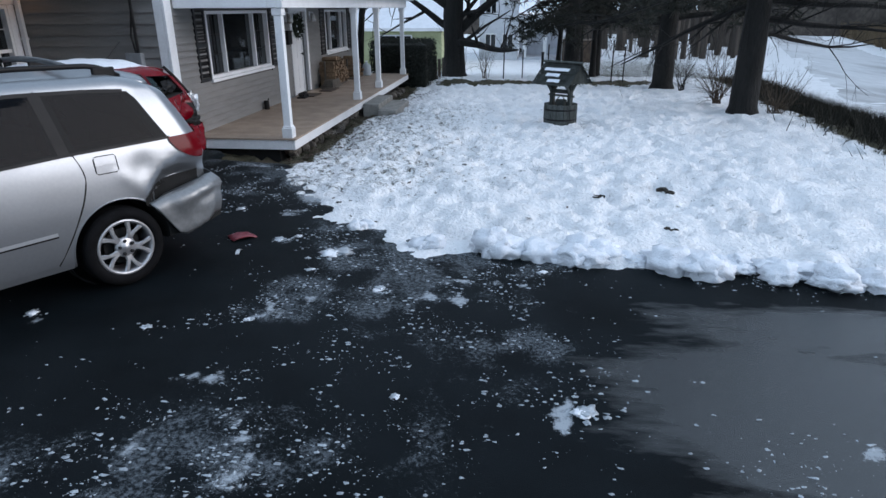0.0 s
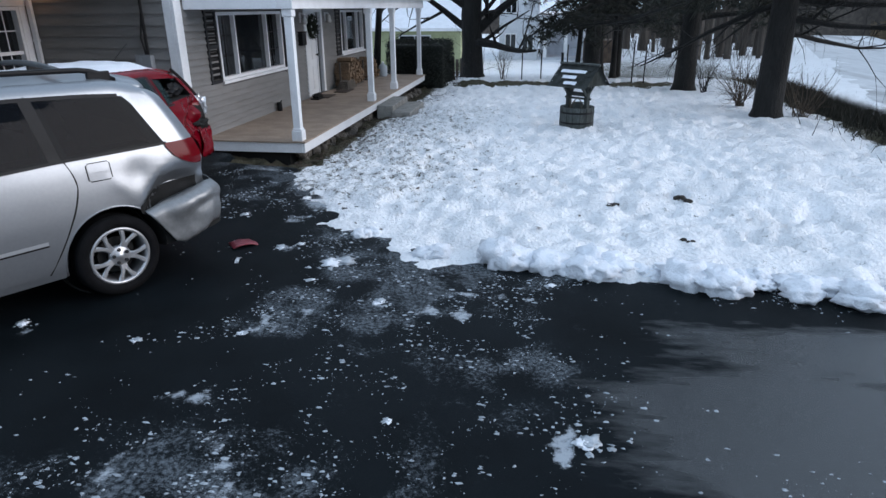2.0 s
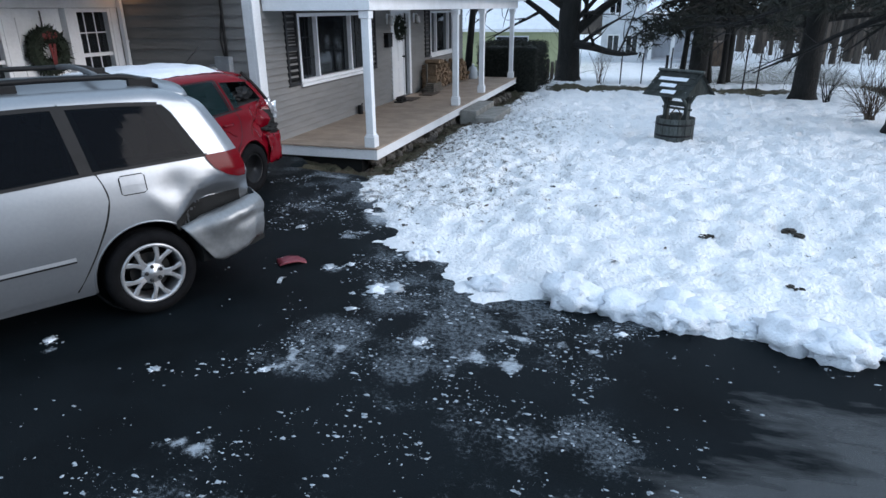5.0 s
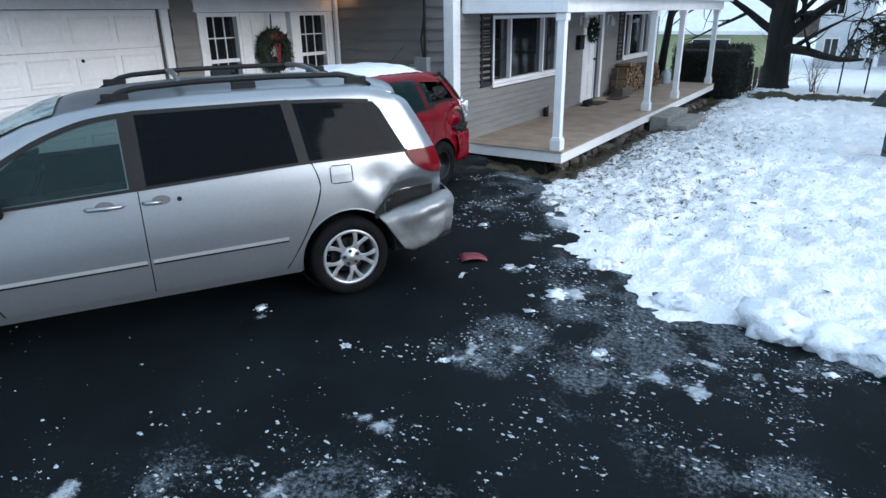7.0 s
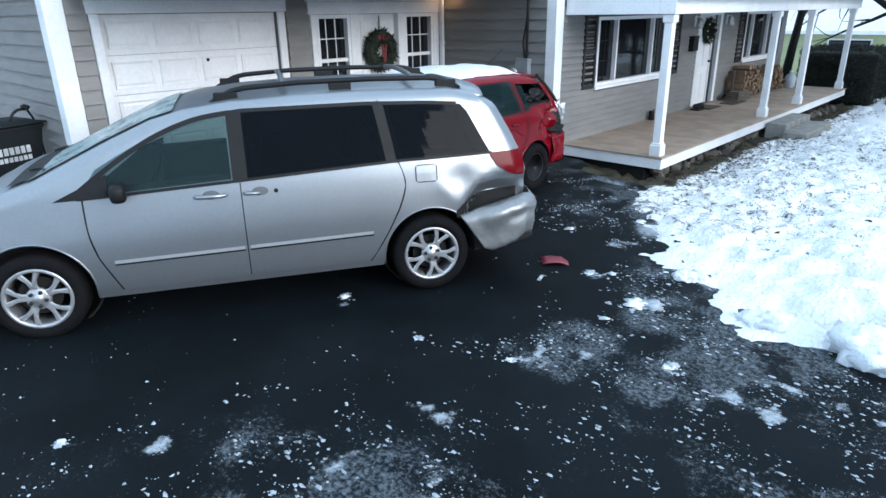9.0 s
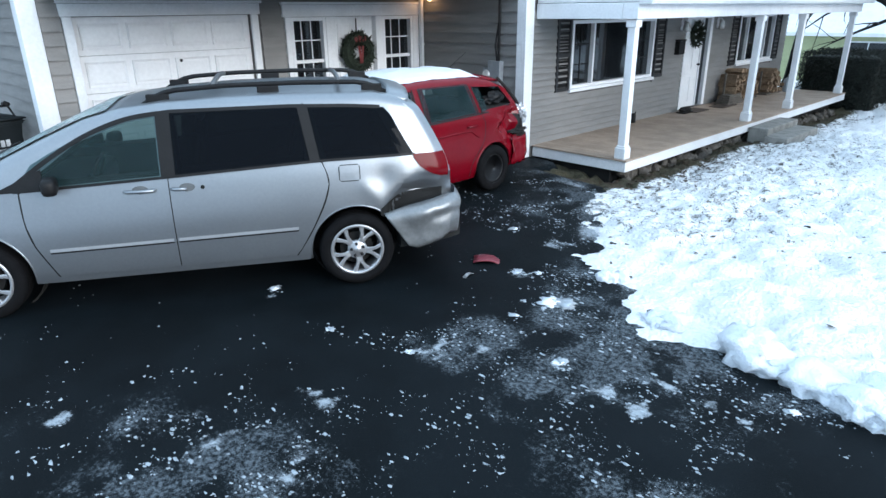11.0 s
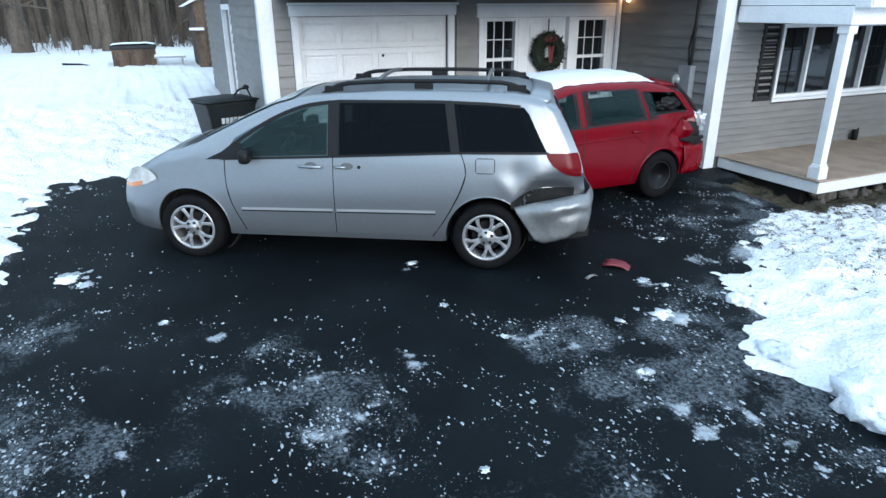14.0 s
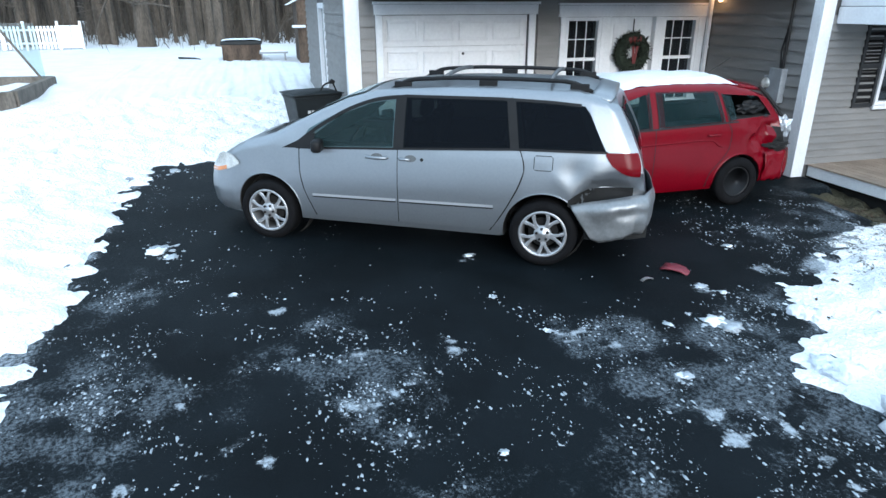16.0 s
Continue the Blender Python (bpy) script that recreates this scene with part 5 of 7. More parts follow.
# rear bumper: pushed in and torn away on one side
def bumper_at(u, v):
    """u along the wrap from the left arch round to the right arch, v from bottom to top."""
    torn = -0.25 - 0.22 * (1 - v)
    if u < 0.4:
        s, y = torn + (-0.86 - torn) * u / 0.4, None
    elif u > 0.6:
        s, y = -0.30 - 0.56 * (1 - u) / 0.4, None
    else:
        s, y = -1.0, 0.0
    s = max(s, -0.84)
    sign = 1 if u < 0.5 else -1
    hurt = 1 - smooth(0.42, 0.55, u)
    top = 0.66 + hurt * (curve_at([(0, 0.0), (0.12, 0.05), (0.25, 0.09), (0.36, 0.12), (0.42, 0.13), (0.5, 0.07)], u))
    bot = 0.31 + hurt * curve_at([(0, 0.03), (0.08, 0.0), (0.2, 0.03), (0.4, 0.11)], u)
    z = bot + (top - bot) * v
    if 0.4 <= u <= 0.6:
        f = (u - 0.4) / 0.2
        y = 0.95 * (1 - 2 * f)
        x = -0.91 - 0.12 * (1 - abs(1 - 2 * f) ** 3)
        p = Vector((x, y, z))
    else:
        e = VAN.half(VAN.unshear(s, z), 0.5) * (1 - 0.02 * smooth(-0.6, -0.95, s))
        p = Vector((s, sign * (e + 0.012), z))
    bulge = 0.035 * math.sin(math.pi * min(max(v, 0), 1)) ** 0.7
    n = 0.035 * noise.noise(Vector((u * 4.0, v * 2.2, 1.3))) + 0.004 * noise.noise(Vector((u * 16, v * 5, 5.0)))
    n += 0.035 * math.exp(-((u - 0.24) / 0.13) ** 2 - ((v - 0.80) / 0.16) ** 2) - 0.03 * math.exp(-((u - 0.33) / 0.08) ** 2 - ((v - 0.60) / 0.12) ** 2) - 0.03 * smooth(0.86, 1.0, v)
    d = Vector((-0.5 if abs(p.x + 0.92) < 0.2 else 0.0, sign if u < 0.42 or u > 0.58 else 0, 0))
    p += d * (bulge + hurt * (n + 0.03))
    return p
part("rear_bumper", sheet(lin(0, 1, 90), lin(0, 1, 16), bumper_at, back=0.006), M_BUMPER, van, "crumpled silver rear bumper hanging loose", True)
part("bumper_core", box(-0.94, -0.86, -0.6, 0.62, 0.38, 0.60, bevel=0.02), M_DARK, van, "dark bumper core")
part("torn_tab", rough_ball(0.05, 1.2, 9, 2, 0.7), M_BRIGHT, van, "torn bright metal tab").matrix_basis = pose(-0.88, 0.72, 0.76)

# -- red hatchback with a smashed tail --
def red_press(x, z):
    """Buckled metal round the smashed tail."""
    buckle = 0.085 * abs(noise.noise(Vector((x * 4.5, z * 4.5, 2.0)))) + 0.03 * noise.noise(Vector((x * 11, z * 9, 7.0)))
    return buckle * smooth(0.05, -0.2, x) * smooth(1.12, 1.0, z) * smooth(0.52, 0.64, z)


RED = Shape(
    top=[(-0.85, 1.39), (-0.4, 1.50), (0.2, 1.555), (0.9, 1.575), (1.4, 1.55), (1.75, 1.47), (2.1, 1.30), (2.5, 1.08), (2.75, 1.0), (3.1, 0.93), (3.35, 0.82), (3.48, 0.68)],
    bottom=[(-0.85, 0.32), (-0.3, 0.24), (0.4, 0.20), (2.6, 0.19), (3.48, 0.26)],
    side=[(0.2, 0.80), (0.3, 0.855), (0.45, 0.872), (0.6, 0.88), (0.8, 0.878), (0.95, 0.865), (1.02, 0.85), (1.2, 0.79), (1.4, 0.70), (1.5, 0.65), (1.6, 0.6)],
    plan=[(-0.85, 0.84), (-0.76, 0.93), (-0.4, 0.985), (0, 1), (2.4, 1), (2.9, 0.96), (3.25, 0.85), (3.48, 0.62)],
    rear=[(0.25, -0.76), (0.4, -0.84), (0.62, -0.85), (0.75, -0.78), (0.95, -0.73), (1.15, -0.60), (1.35, -0.44), (1.45, -0.33), (1.6, -0.25)],
    front=[(0.2, 3.36), (0.4, 3.47), (0.6, 3.48), (0.8, 3.35), (1.0, 3.2)],
    rear_from=0.1, front_from=2.8,
    dents=[(-0.30, 0.86, 0.13, 0.12, 0.07), (-0.50, 0.72, 0.15, 0.08, 0.09), (-0.12, 0.92, 0.10, 0.05, -0.02), (-0.42, 0.98, 0.10, 0.06, 0.06), (-0.18, 0.74, 0.06, 0.06, -0.02)], press=red_press)
RED_BELT = lambda s: 1.075 - 0.035 * s
RED_GTOP = lambda s: curve_at([(-0.5, 1.34), (-0.2, 1.405), (0.3, 1.44), (1.2, 1.45), (1.6, 1.37), (2.2, 1.08)], s)
red = thing("hatchback", "red hatchback with a smashed tail and snow on its roof", "car", pose(-5.24, 7.90, 0.215, 0, 0, -90))
cabin = prism([(-0.4, 0.4), (2.2, 0.4), (2.3, 0.9), (1.7, 1.32), (1.3, 1.44), (0, 1.44), (-0.35, 1.15)], -0.56, 0.56)
cuts = [prism([(0.32, RED_BELT(0.32) + 0.02), (1.12, RED_BELT(1.1) + 0.02), (1.12, 1.43), (0.40, 1.42)], -1.2, 1.2),
        prism([(1.34, RED_BELT(1.3) + 0.02), (2.0, RED_BELT(2.0) + 0.02), (1.58, 1.36), (1.34, 1.43)], -1.2, 1.2),
        prism([(-0.44, RED_BELT(-0.3) + 0.04), (0.20, RED_BELT(0.2) + 0.03), (0.28, 1.40), (-0.26, 1.36)], -1.2, 1.2)]
carved("body", RED.solid(lambda c: c.x < -0.52 and c.z > 0.66 and c.z < 0.98 and c.y > 0.3, 0.035), [*[disc_cutter(x, 0.31, 0.355, a, b) for x in (0.0, 2.6) for a, b in ((0.55, 1.2), (-1.2, -0.55))], cabin, *cuts], [M_RED, M_DARK], red, "red painted sheet metal, crumpled at the tail")
for sign in (1, -1):
    part("rear_door_window", flank(RED, RED_BELT, RED_GTOP, 0.28, 1.2, 0.005, sign, lean0=lambda z: 0.28 + 0.22 * (z - 1.05)), M_CLEAR, red, "misted pane")
    part("front_door_window", flank(RED, RED_BELT, RED_GTOP, 1.3, 1.98, 0.005, sign, lean1=lambda z: curve_at([(1.0, 2.1), (1.2, 1.9), (1.4, 1.5)], z)), M_CLEAR, red, "misted pane")
    for line in ([(1.20, z) for z in lin(1.04, 1.45, 5)], [(1.30, z) for z in lin(1.04, 1.45, 5)], [(s, RED_BELT(s)) for s in lin(0.08, 2.1, 16)], [(0.27 + 0.22 * (z - 1.05), z) for z in lin(1.06, 1.43, 5)], [(0.21 + 0.22 * (z - 1.05), z) for z in lin(1.06, 1.41, 5)]):
        part("window_seal", ribbon(RED, line, 0.018, 0.007, sign), M_TRIM, red)
    part("door_gap", ribbon(RED, [(1.25, z) for z in lin(0.27, 1.03, 10)], 0.01, 0.004, sign), M_DARK, red)
    part("door_gap", ribbon(RED, fine_line([(0.46, 0.27), (0.42, 0.45), (0.28, 0.62), (0.20, 0.75), (0.18, 0.95), (0.22, 1.05)], 5), 0.012, 0.004, sign), M_DARK, red)
    part("body_crease", tube([RED.on_side(s, z, 0.002, sign) for s, z in fine_line([(1.9, 0.83), (1.0, 0.86), (0.6, 0.87), (0.45, 0.86), (0.36, 0.80), (0.30, 0.78)], 5)], 0.010, 5), M_RED, red, smooth=True)
    part("door_handle", tube([RED.on_side(0.44 + d, 0.93, o, sign) for d, o in ((-0.09, 0.01), (-0.07, 0.03), (0.07, 0.03), (0.09, 0.01))], 0.014, 8), M_RED, red, smooth=True)
    bm = tube([RED.on_side(0.365 * math.cos(a), max(0.31 + 0.365 * math.sin(a), 0.25), -0.003, sign) for a in lin(radians(-5), radians(165), 26)], 0.014, 6)
    part("arch_lip", bm, M_RED, red, smooth=True)
    for x in (0.0, 2.6):
        wheel(red, x, sign * 0.78, 0.31, 0.195, False)
# the shattered quarter window: shards left in the frame
for k, pts in enumerate([[(-0.40, 1.10), (-0.30, 1.10), (-0.36, 1.16)], [(0.20, 1.07), (0.28, 1.39), (0.16, 1.37), (0.12, 1.2), (0.10, 1.09)], [(-0.2, 1.36), (-0.08, 1.38), (-0.14, 1.33)]]):
    bm = bmesh.new()
    bm.faces.new([bm.verts.new(RED.on_side(x, z, 0.003)) for x, z in pts])
    part("glass_shard", bm, M_CLEAR, red, "shard of broken glass")
part("torn_lining", rough_ball(0.13, 0.9, 12, 3, 0.7), M_TRIM, red, "torn black lining in the window hole").matrix_basis = pose(-0.18, 0.68, 1.22) @ Matrix.Diagonal((1.4, 0.4, 0.7, 1))
part("tail_lamp_wreck", rough_ball(0.10, 1.3, 21, 3, 0.8, freq=3.0), M_BRIGHT, red, "shattered chrome of the tail lamp").matrix_basis = pose(-0.68, 0.76, 0.96) @ Matrix.Diagonal((0.8, 0.7, 1.0, 1))
part("hatch_edge", tube([(curve_at(RED.rear, z) - 0.02, 0.80 * curve_at(RED.side, z) + 0.06, z) for z in lin(0.95, 1.46, 8)], 0.022, 6), M_TRIM, red, "bare black hatch edge")
part("hatch_lamp", box(-0.50, -0.46, 0.5, 0.72, 1.02, 1.16), M_TAIL, red)
# flattened black lump that paints the shade in the bumper gap
part("bumper_gap_shade", rough_ball(0.15, 0.5, 31, 3, 0.6), M_DARK, red, "black lump in place of the shade in the gap over the bumper").matrix_basis = pose(-0.58, 0.78, 0.74) @ Matrix.Diagonal((1.3, 0.35, 0.6, 1))
def red_bumper(u, v):
    z = 0.30 + 0.38 * v
    a = u * 1.0
    if a < 0.5:
        s = -0.37 - 0.43 * a / 0.5
        y = RED.half(-0.4, 0.5) * (1 - 0.12 * smooth(0.3, 0.5, a)) + 0.015
        return Vector((s, y + 0.02 * math.sin(math.pi * v) + 0.03 * noise.noise(Vector((a * 9, v * 3, 2))), z + 0.04 * noise.noise(Vector((a * 7, 0, 8)))))
    f = (a - 0.5) / 0.5
    return Vector((-0.80 - 0.08 * math.sin(math.pi * min(f + 0.12, 1)) - 0.03 * math.sin(math.pi * v), 0.78 * (1 - 2 * f), z))
part("rear_bumper", sheet(lin(0, 1, 40), lin(0, 1, 10), red_bumper, back=0.006), M_RED, red, "red rear bumper pushed askew", True)
part("antenna", tube([(0.15, 0.1, 1.55), (-0.25, 0.1, 1.78)], 0.005, 6), M_TRIM, red)
def red_top(s, y, out):
    sec = RED.section(s)
    ys, zs = [p[0] for p in sec[30:]][::-1], [p[1] for p in sec[30:]][::-1]
    return Vector((s, y, float(np.interp(abs(y), ys, zs)) + out))
part("hatch_spoiler", sheet(lin(-1, 1, 11), lin(0, 1, 5), lambda u, v: Vector((-0.12 - 0.30 * v, 0.55 * u, 1.525 - 0.05 * v - 0.05 * abs(u) ** 3)), back=0.03), M_RED, red, smooth=True)
snowcap = sheet(lin(-0.02, 1.7, 40), lin(-1, 1, 24), lambda s, v: red_top(s, v * 0.60, 0.045 * (1 - abs(v) ** 6) * min(1, (s + 0.02) / 0.12 + 0.1) + 0.02 * noise.noise(Vector((s * 4, v * 4, 3)))))
tagged(link("roof_snow", snowcap, M_SNOW_CLEAN, True), "slab of snow left on the red car roof", "snow").matrix_basis = red.matrix_basis.copy()


# ---- things by the house ----
def wreath(name, label, at, radius, thick, seed, turn=90):
    w = thing(name, label, "wreath", pose(*at, 90, 0, turn), "door wreaths")
    rnd = random.Random(seed)
    bm = bmesh.new()
    tube([(radius * math.cos(a), radius * math.sin(a), 0) for a in lin(0, 2 * math.pi, 33)], thick * 0.55, 8, bm)
    for i in range(620):
        a, b = rnd.uniform(0, 2 * math.pi), rnd.uniform(0, 2 * math.pi)
        c = Vector(((radius + thick * 0.5 * math.cos(b)) * math.cos(a), (radius + thick * 0.5 * math.cos(b)) * math.sin(a), thick * 0.5 * math.sin(b)))
        d = (Vector((math.cos(a) * math.cos(b), math.sin(a) * math.cos(b), math.sin(b))) + Vector((rnd.uniform(-0.8, 0.8), rnd.uniform(-0.8, 0.8), rnd.uniform(-0.5, 0.5)))).normalized()
        s = d.orthogonal().normalized() * 0.012
        v = [bm.verts.new(c - s), bm.verts.new(c + s), bm.verts.new(c + d * rnd.uniform(0.05, 0.10))]
        bm.faces.new(v)
    part("greenery", bm, M_WREATH, w)
    return w


w = wreath("wreath", "large evergreen wreath with red ribbon on the white door", (GAR + 0.05, 8.235, 1.90), 0.225, 0.17, 2)
for a in (70, 95, 115):
    part("berry_bunch", rough_ball(0.05, 0.6, a, 2, 0.5), M_RIBBON, w, "dull red berries").matrix_basis = pose(0.22 * math.cos(radians(a)), 0.22 * math.sin(radians(a)), 0.07)
for x, lean in ((-0.02, 6), (0.03, -7)):
    part("ribbon_tail", box(-0.022, 0.022, -0.24, 0.12, 0.05, 0.056), M_RIBBON, w, "hanging ribbon").matrix_basis = pose(x, -0.02, 0.02, 0, 0, lean)
part("hanger", box(-0.012, 0.012, 0.2, 0.53, -0.03, -0.026), M_TRIM, w)
w = wreath("wreath", "snow-flecked evergreen wreath on the front door", (WALL + 0.03, 15.62, 2.0), 0.19, 0.11, 5)
for k in range(9):
    a = k * 0.7 + 0.3
    part("frosted_sprig", rough_ball(0.03, 0.6, k, 1, 0.5), M_SNOW_CLEAN, w).matrix_basis = pose(0.2 * math.cos(a), 0.2 * math.sin(a), 0.06)


def wall_lantern(y):
    l = thing("wall_lantern", "small white glass lantern beside the front door", "wall lamp", pose(WALL + 0.02, y, 2.12), "porch lanterns")
    part("back_plate", box(0, 0.02, -0.05, 0.05, -0.02, 0.2, bevel=0.006), M_WHITE, l)
    part("arm", tube([(0.02, 0, 0.16), (0.08, 0, 0.19), (0.11, 0, 0.15)], 0.01, 6), M_WHITE, l)
    part("shade", lathe([(0.03, 0.15), (0.055, 0.1), (0.075, 0.0), (0.06, -0.04), (0.03, -0.05)], n=14), M_LAMP, l, "clear glass shade", True).matrix_basis = pose(0.11, 0, 0)


wall_lantern(14.86)
wall_lantern(16.6)
mb = thing("wall_mailbox", "black metal wall mailbox", "mailbox", pose(WALL + 0.02, 14.78, 1.62))
part("box", box(0, 0.11, -0.13, 0.13, 0, 0.27, bevel=0.01), M_TRIM, mb)
part("lid", box(-0.001, 0.125, -0.14, 0.14, 0.272, 0.30, bevel=0.008), M_TRIM, mb)
for i, (x, y, sx, sy) in enumerate(((-5.02, 15.35, 0.38, 0.62), (-4.86, 16.45, 0.34, 0.75))):
    mt = tagged(link("door_mat", box(x - sx / 2, x + sx / 2, y - sy / 2, y + sy / 2, DECK + 0.001, DECK + 0.022, bevel=0.006), mat("coir_mat", (0.09, 0.065, 0.05), 0.95, vary=0.4, fine=120, bump=0.8)), "dark coarse door mat on the porch", "door mat", group="door mats")
boots = thing("boot_brush", "dark bristly boot scraper on the porch", "boot scraper", pose(-5.05, 14.95, DECK))
part("base", box(-0.1, 0.1, -0.22, 0.22, 0, 0.03, bevel=0.005), M_TRIM, boots)
part("bristles", rough_ball(0.2, 0.35, 3, 3, 0.3, freq=6), M_BARK, boots).matrix_basis = pose(0, 0, 0.06) @ Matrix.Diagonal((0.5, 1, 1, 1))
can = thing("black_canister", "small black canister against the porch wall", "canister", pose(-5.22, 13.05, DECK))
part("body", lathe([(0.05, 0), (0.055, 0.01), (0.055, 0.16), (0.045, 0.18), (0.001, 0.18)], n=16), M_TRIM, can, smooth=True)
part("spout", tube([(0.03, 0, 0.17), (0.05, 0, 0.22)], 0.012, 8), M_TRIM, can)

# firewood rack under the second window
def log_mesh(seed, length, r):
    rnd = random.Random(seed)
    bm = bmesh.new()
    n = rnd.choice((3, 4, 5))
    angles = [2 * math.pi * k / n + rnd.uniform(-0.3, 0.3) for k in range(n)]
    rr = [r * rnd.uniform(0.75, 1.1) for _ in range(n)]
    a = [bm.verts.new((0, q * math.cos(t), q * math.sin(t))) for q, t in zip(rr, angles)]
    b = [bm.verts.new((length, q * math.cos(t) * 0.95, q * math.sin(t))) for q, t in zip(rr, angles)]
    for k in range(n):
        bm.faces.new((a[k], a[(k + 1) % n], b[(k + 1) % n], b[k]))
    bm.faces.new(a[::-1])
    bm.faces.new(b)
    bmesh.ops.recalc_face_normals(bm, faces=bm.faces)
    return bm


logs = []
for k in range(8):
    ob = link("firewood_log", log_mesh(k, 0.4, 0.065), M_WOOD)
    logs.append(ob.data)
    bpy.data.objects.remove(ob)
rnd = random.Random(11)


def wood_pile(label, x, y0, y1, high, step=0.115):
    pile = thing("firewood_stack", label, "firewood", pose(x, y0, DECK), "firewood piles")
    rack = part("rack_rail", box(-0.02, 0.38, 0, y1 - y0, 0.0, 0.04), M_OLDWOOD, pile)
    for y in (0.0, y1 - y0):
        part("rack_upright", box(0.16, 0.2, y - 0.02, y + 0.02, 0.042, high * 0.95), M_OLDWOOD, pile)
    z = 0.10
    row = 0
    while z < high:
        y = 0.08 + 0.05 * (row % 2)
        while y < y1 - y0 - 0.05:
            if z < high * (0.55 + 0.45 * math.sin(math.pi * min(y / (y1 - y0) + 0.12, 1))):
                share("log", rnd.choice(logs), pile, pose(rnd.uniform(-0.04, 0.05), y, z, rnd.uniform(0, 360), rnd.uniform(-4, 4), rnd.uniform(-6, 6)))
            y += step
        z += step * 0.86
        row += 1
    return pile


wood_pile("stack of split firewood on the porch below the window", -5.28, 16.95, 18.55, 0.72)
wood_pile("smaller heap of split firewood at the porch end", -5.22, 19.0, 20.0, 0.62)
planks = thing("stacked_boards", "low stack of old grey boards on the porch", "boards", pose(-4.95, 17.0, DECK))
for k in range(5):
    part("board", box(-0.16 + 0.015 * k, 0.16 - 0.01 * k, -0.45 + 0.03 * k, 0.4 - 0.02 * k, k * 0.045, k * 0.045 + 0.035), M_OLDWOOD, planks)
jug = thing("water_jug", "pale blue plastic water jug on the porch", "jug", pose(-4.75, 20.25, DECK))
M_JUG = mat("cloudy_plastic", (0.5, 0.56, 0.62), 0.4, vary=0.1)
part("body", lathe([(0.12, 0.0), (0.135, 0.03), (0.135, 0.27), (0.11, 0.33), (0.04, 0.38), (0.035, 0.42), (0.001, 0.42)], n=20), M_JUG, jug, smooth=True)
part("cap", lathe([(0.04, 0.41), (0.04, 0.44), (0.001, 0.445)], n=14), M_WHITE, jug)

# meter, conduit, downspout and lamp on the house side wall
meter = thing("electric_meter", "grey electric meter box with conduit on the siding", "electric meter", pose(-5.87, SIDE - 0.02, 1.26))
part("cabinet", box(-0.13, 0.13, -0.11, 0, 0.0, 0.5, bevel=0.012), M_METER, meter)
part("meter_glass", lathe([(0.085, 0), (0.085, 0.05), (0.07, 0.07), (0.001, 0.075)], n=20), M_LAMP, meter, "round glass meter face", True).matrix_basis = pose(-0.16, -0.06, 0.27, 90, 0, 0)
part("side_box", box(-0.26, -0.135, -0.07, 0, 0.16, 0.38, bevel=0.01), M_METER, meter)
part("conduit", tube([(0.06, -0.05, 0.5), (0.06, -0.05, 1.7)], 0.022, 8), M_TRIM, meter, "dark cable riser")
part("cable", tube([(0.03, -0.06, 0.5), (0.0, -0.07, 0.75), (0.05, -0.05, 1.1), (0.055, -0.05, 1.6)], 0.014, 6), M_TRIM, meter)
part("lower_pipe", tube([(0.06, -0.05, 0.0), (0.06, -0.05, -1.0)], 0.018, 8), M_METER, meter)
ds = thing("downspout", "white downspout in the corner beside the entrance", "downspout", pose(GAR + 0.10, SIDE - 0.07, 0.25))
part("pipe", box(-0.035, 0.035, -0.03, 0.03, 0.0, 2.5, bevel=0.008), M_WHITE, ds)
for z in (0.6, 1.7):
    part("strap", box(-0.045, 0.045, -0.036, 0.036, z, z + 0.03), M_WHITE, ds)
lamp = thing("entrance_lamp", "lit warm wall lamp beside the entrance", "wall lamp", pose(GAR + 0.30, SIDE - 0.05, 2.66))
M_GLOW = bpy.data.materials.new("warm_bulb")
M_GLOW.use_nodes = True
M_GLOW.node_tree.nodes["Principled BSDF"].inputs["Emission Color"].default_value = (1, 0.55, 0.22, 1)
M_GLOW.node_tree.nodes["Principled BSDF"].inputs["Emission Strength"].default_value = 8
part("holder", lathe([(0.05, 0.0), (0.05, 0.03), (0.025, 0.06), (0.001, 0.06)], n=14), M_WHITE, lamp).matrix_basis = pose(0, 0, 0.12)
part("bulb", rough_ball(0.04, 1.2, 1, 2, 0.0), M_GLOW, lamp, "glowing warm bulb", True).matrix_basis = pose(0, 0, 0.08)
bulb = new("bulb_light", bpy.data.lights.new("bulb_light", "POINT"))
bulb.data.energy, bulb.data.color, bulb.data.shadow_soft_size = 0.8, (1.0, 0.55, 0.25), 0.05
bulb.location = (GAR + 0.30, SIDE - 0.16, 2.72)

# wheeled bin
bin_at = pose(-8.75, 2.92, 0.30, 0, 0, 16)
wb = thing("wheeled_bin", "dark plastic wheeled bin with worn white lettering", "trash bin", bin_at)
bm = bmesh.new()
lo, hi = (0.24, 0.26), (0.33, 0.40)
rings = [[bm.verts.new((x * a, y * b, z)) for x, y in ((-1, -1), (1, -1), (1, 1), (-1, 1))] for a, b, z in ((lo[0], lo[1], 0.02), (0.32, 0.39, 0.93), (0.345, 0.415, 0.935), (0.345, 0.415, 0.97))]
for p, q in zip(rings, rings[1:]):
    for i in range(4):
        bm.faces.new((p[i], p[(i + 1) % 4], q[(i + 1) % 4], q[i]))
bm.faces.new(rings[0][::-1])
bm.faces.new(rings[-1])
bmesh.ops.bevel(bm, geom=list(bm.edges), offset=0.012, segments=2, affect="EDGES")
part("bin_body", bm, M_BIN, wb)
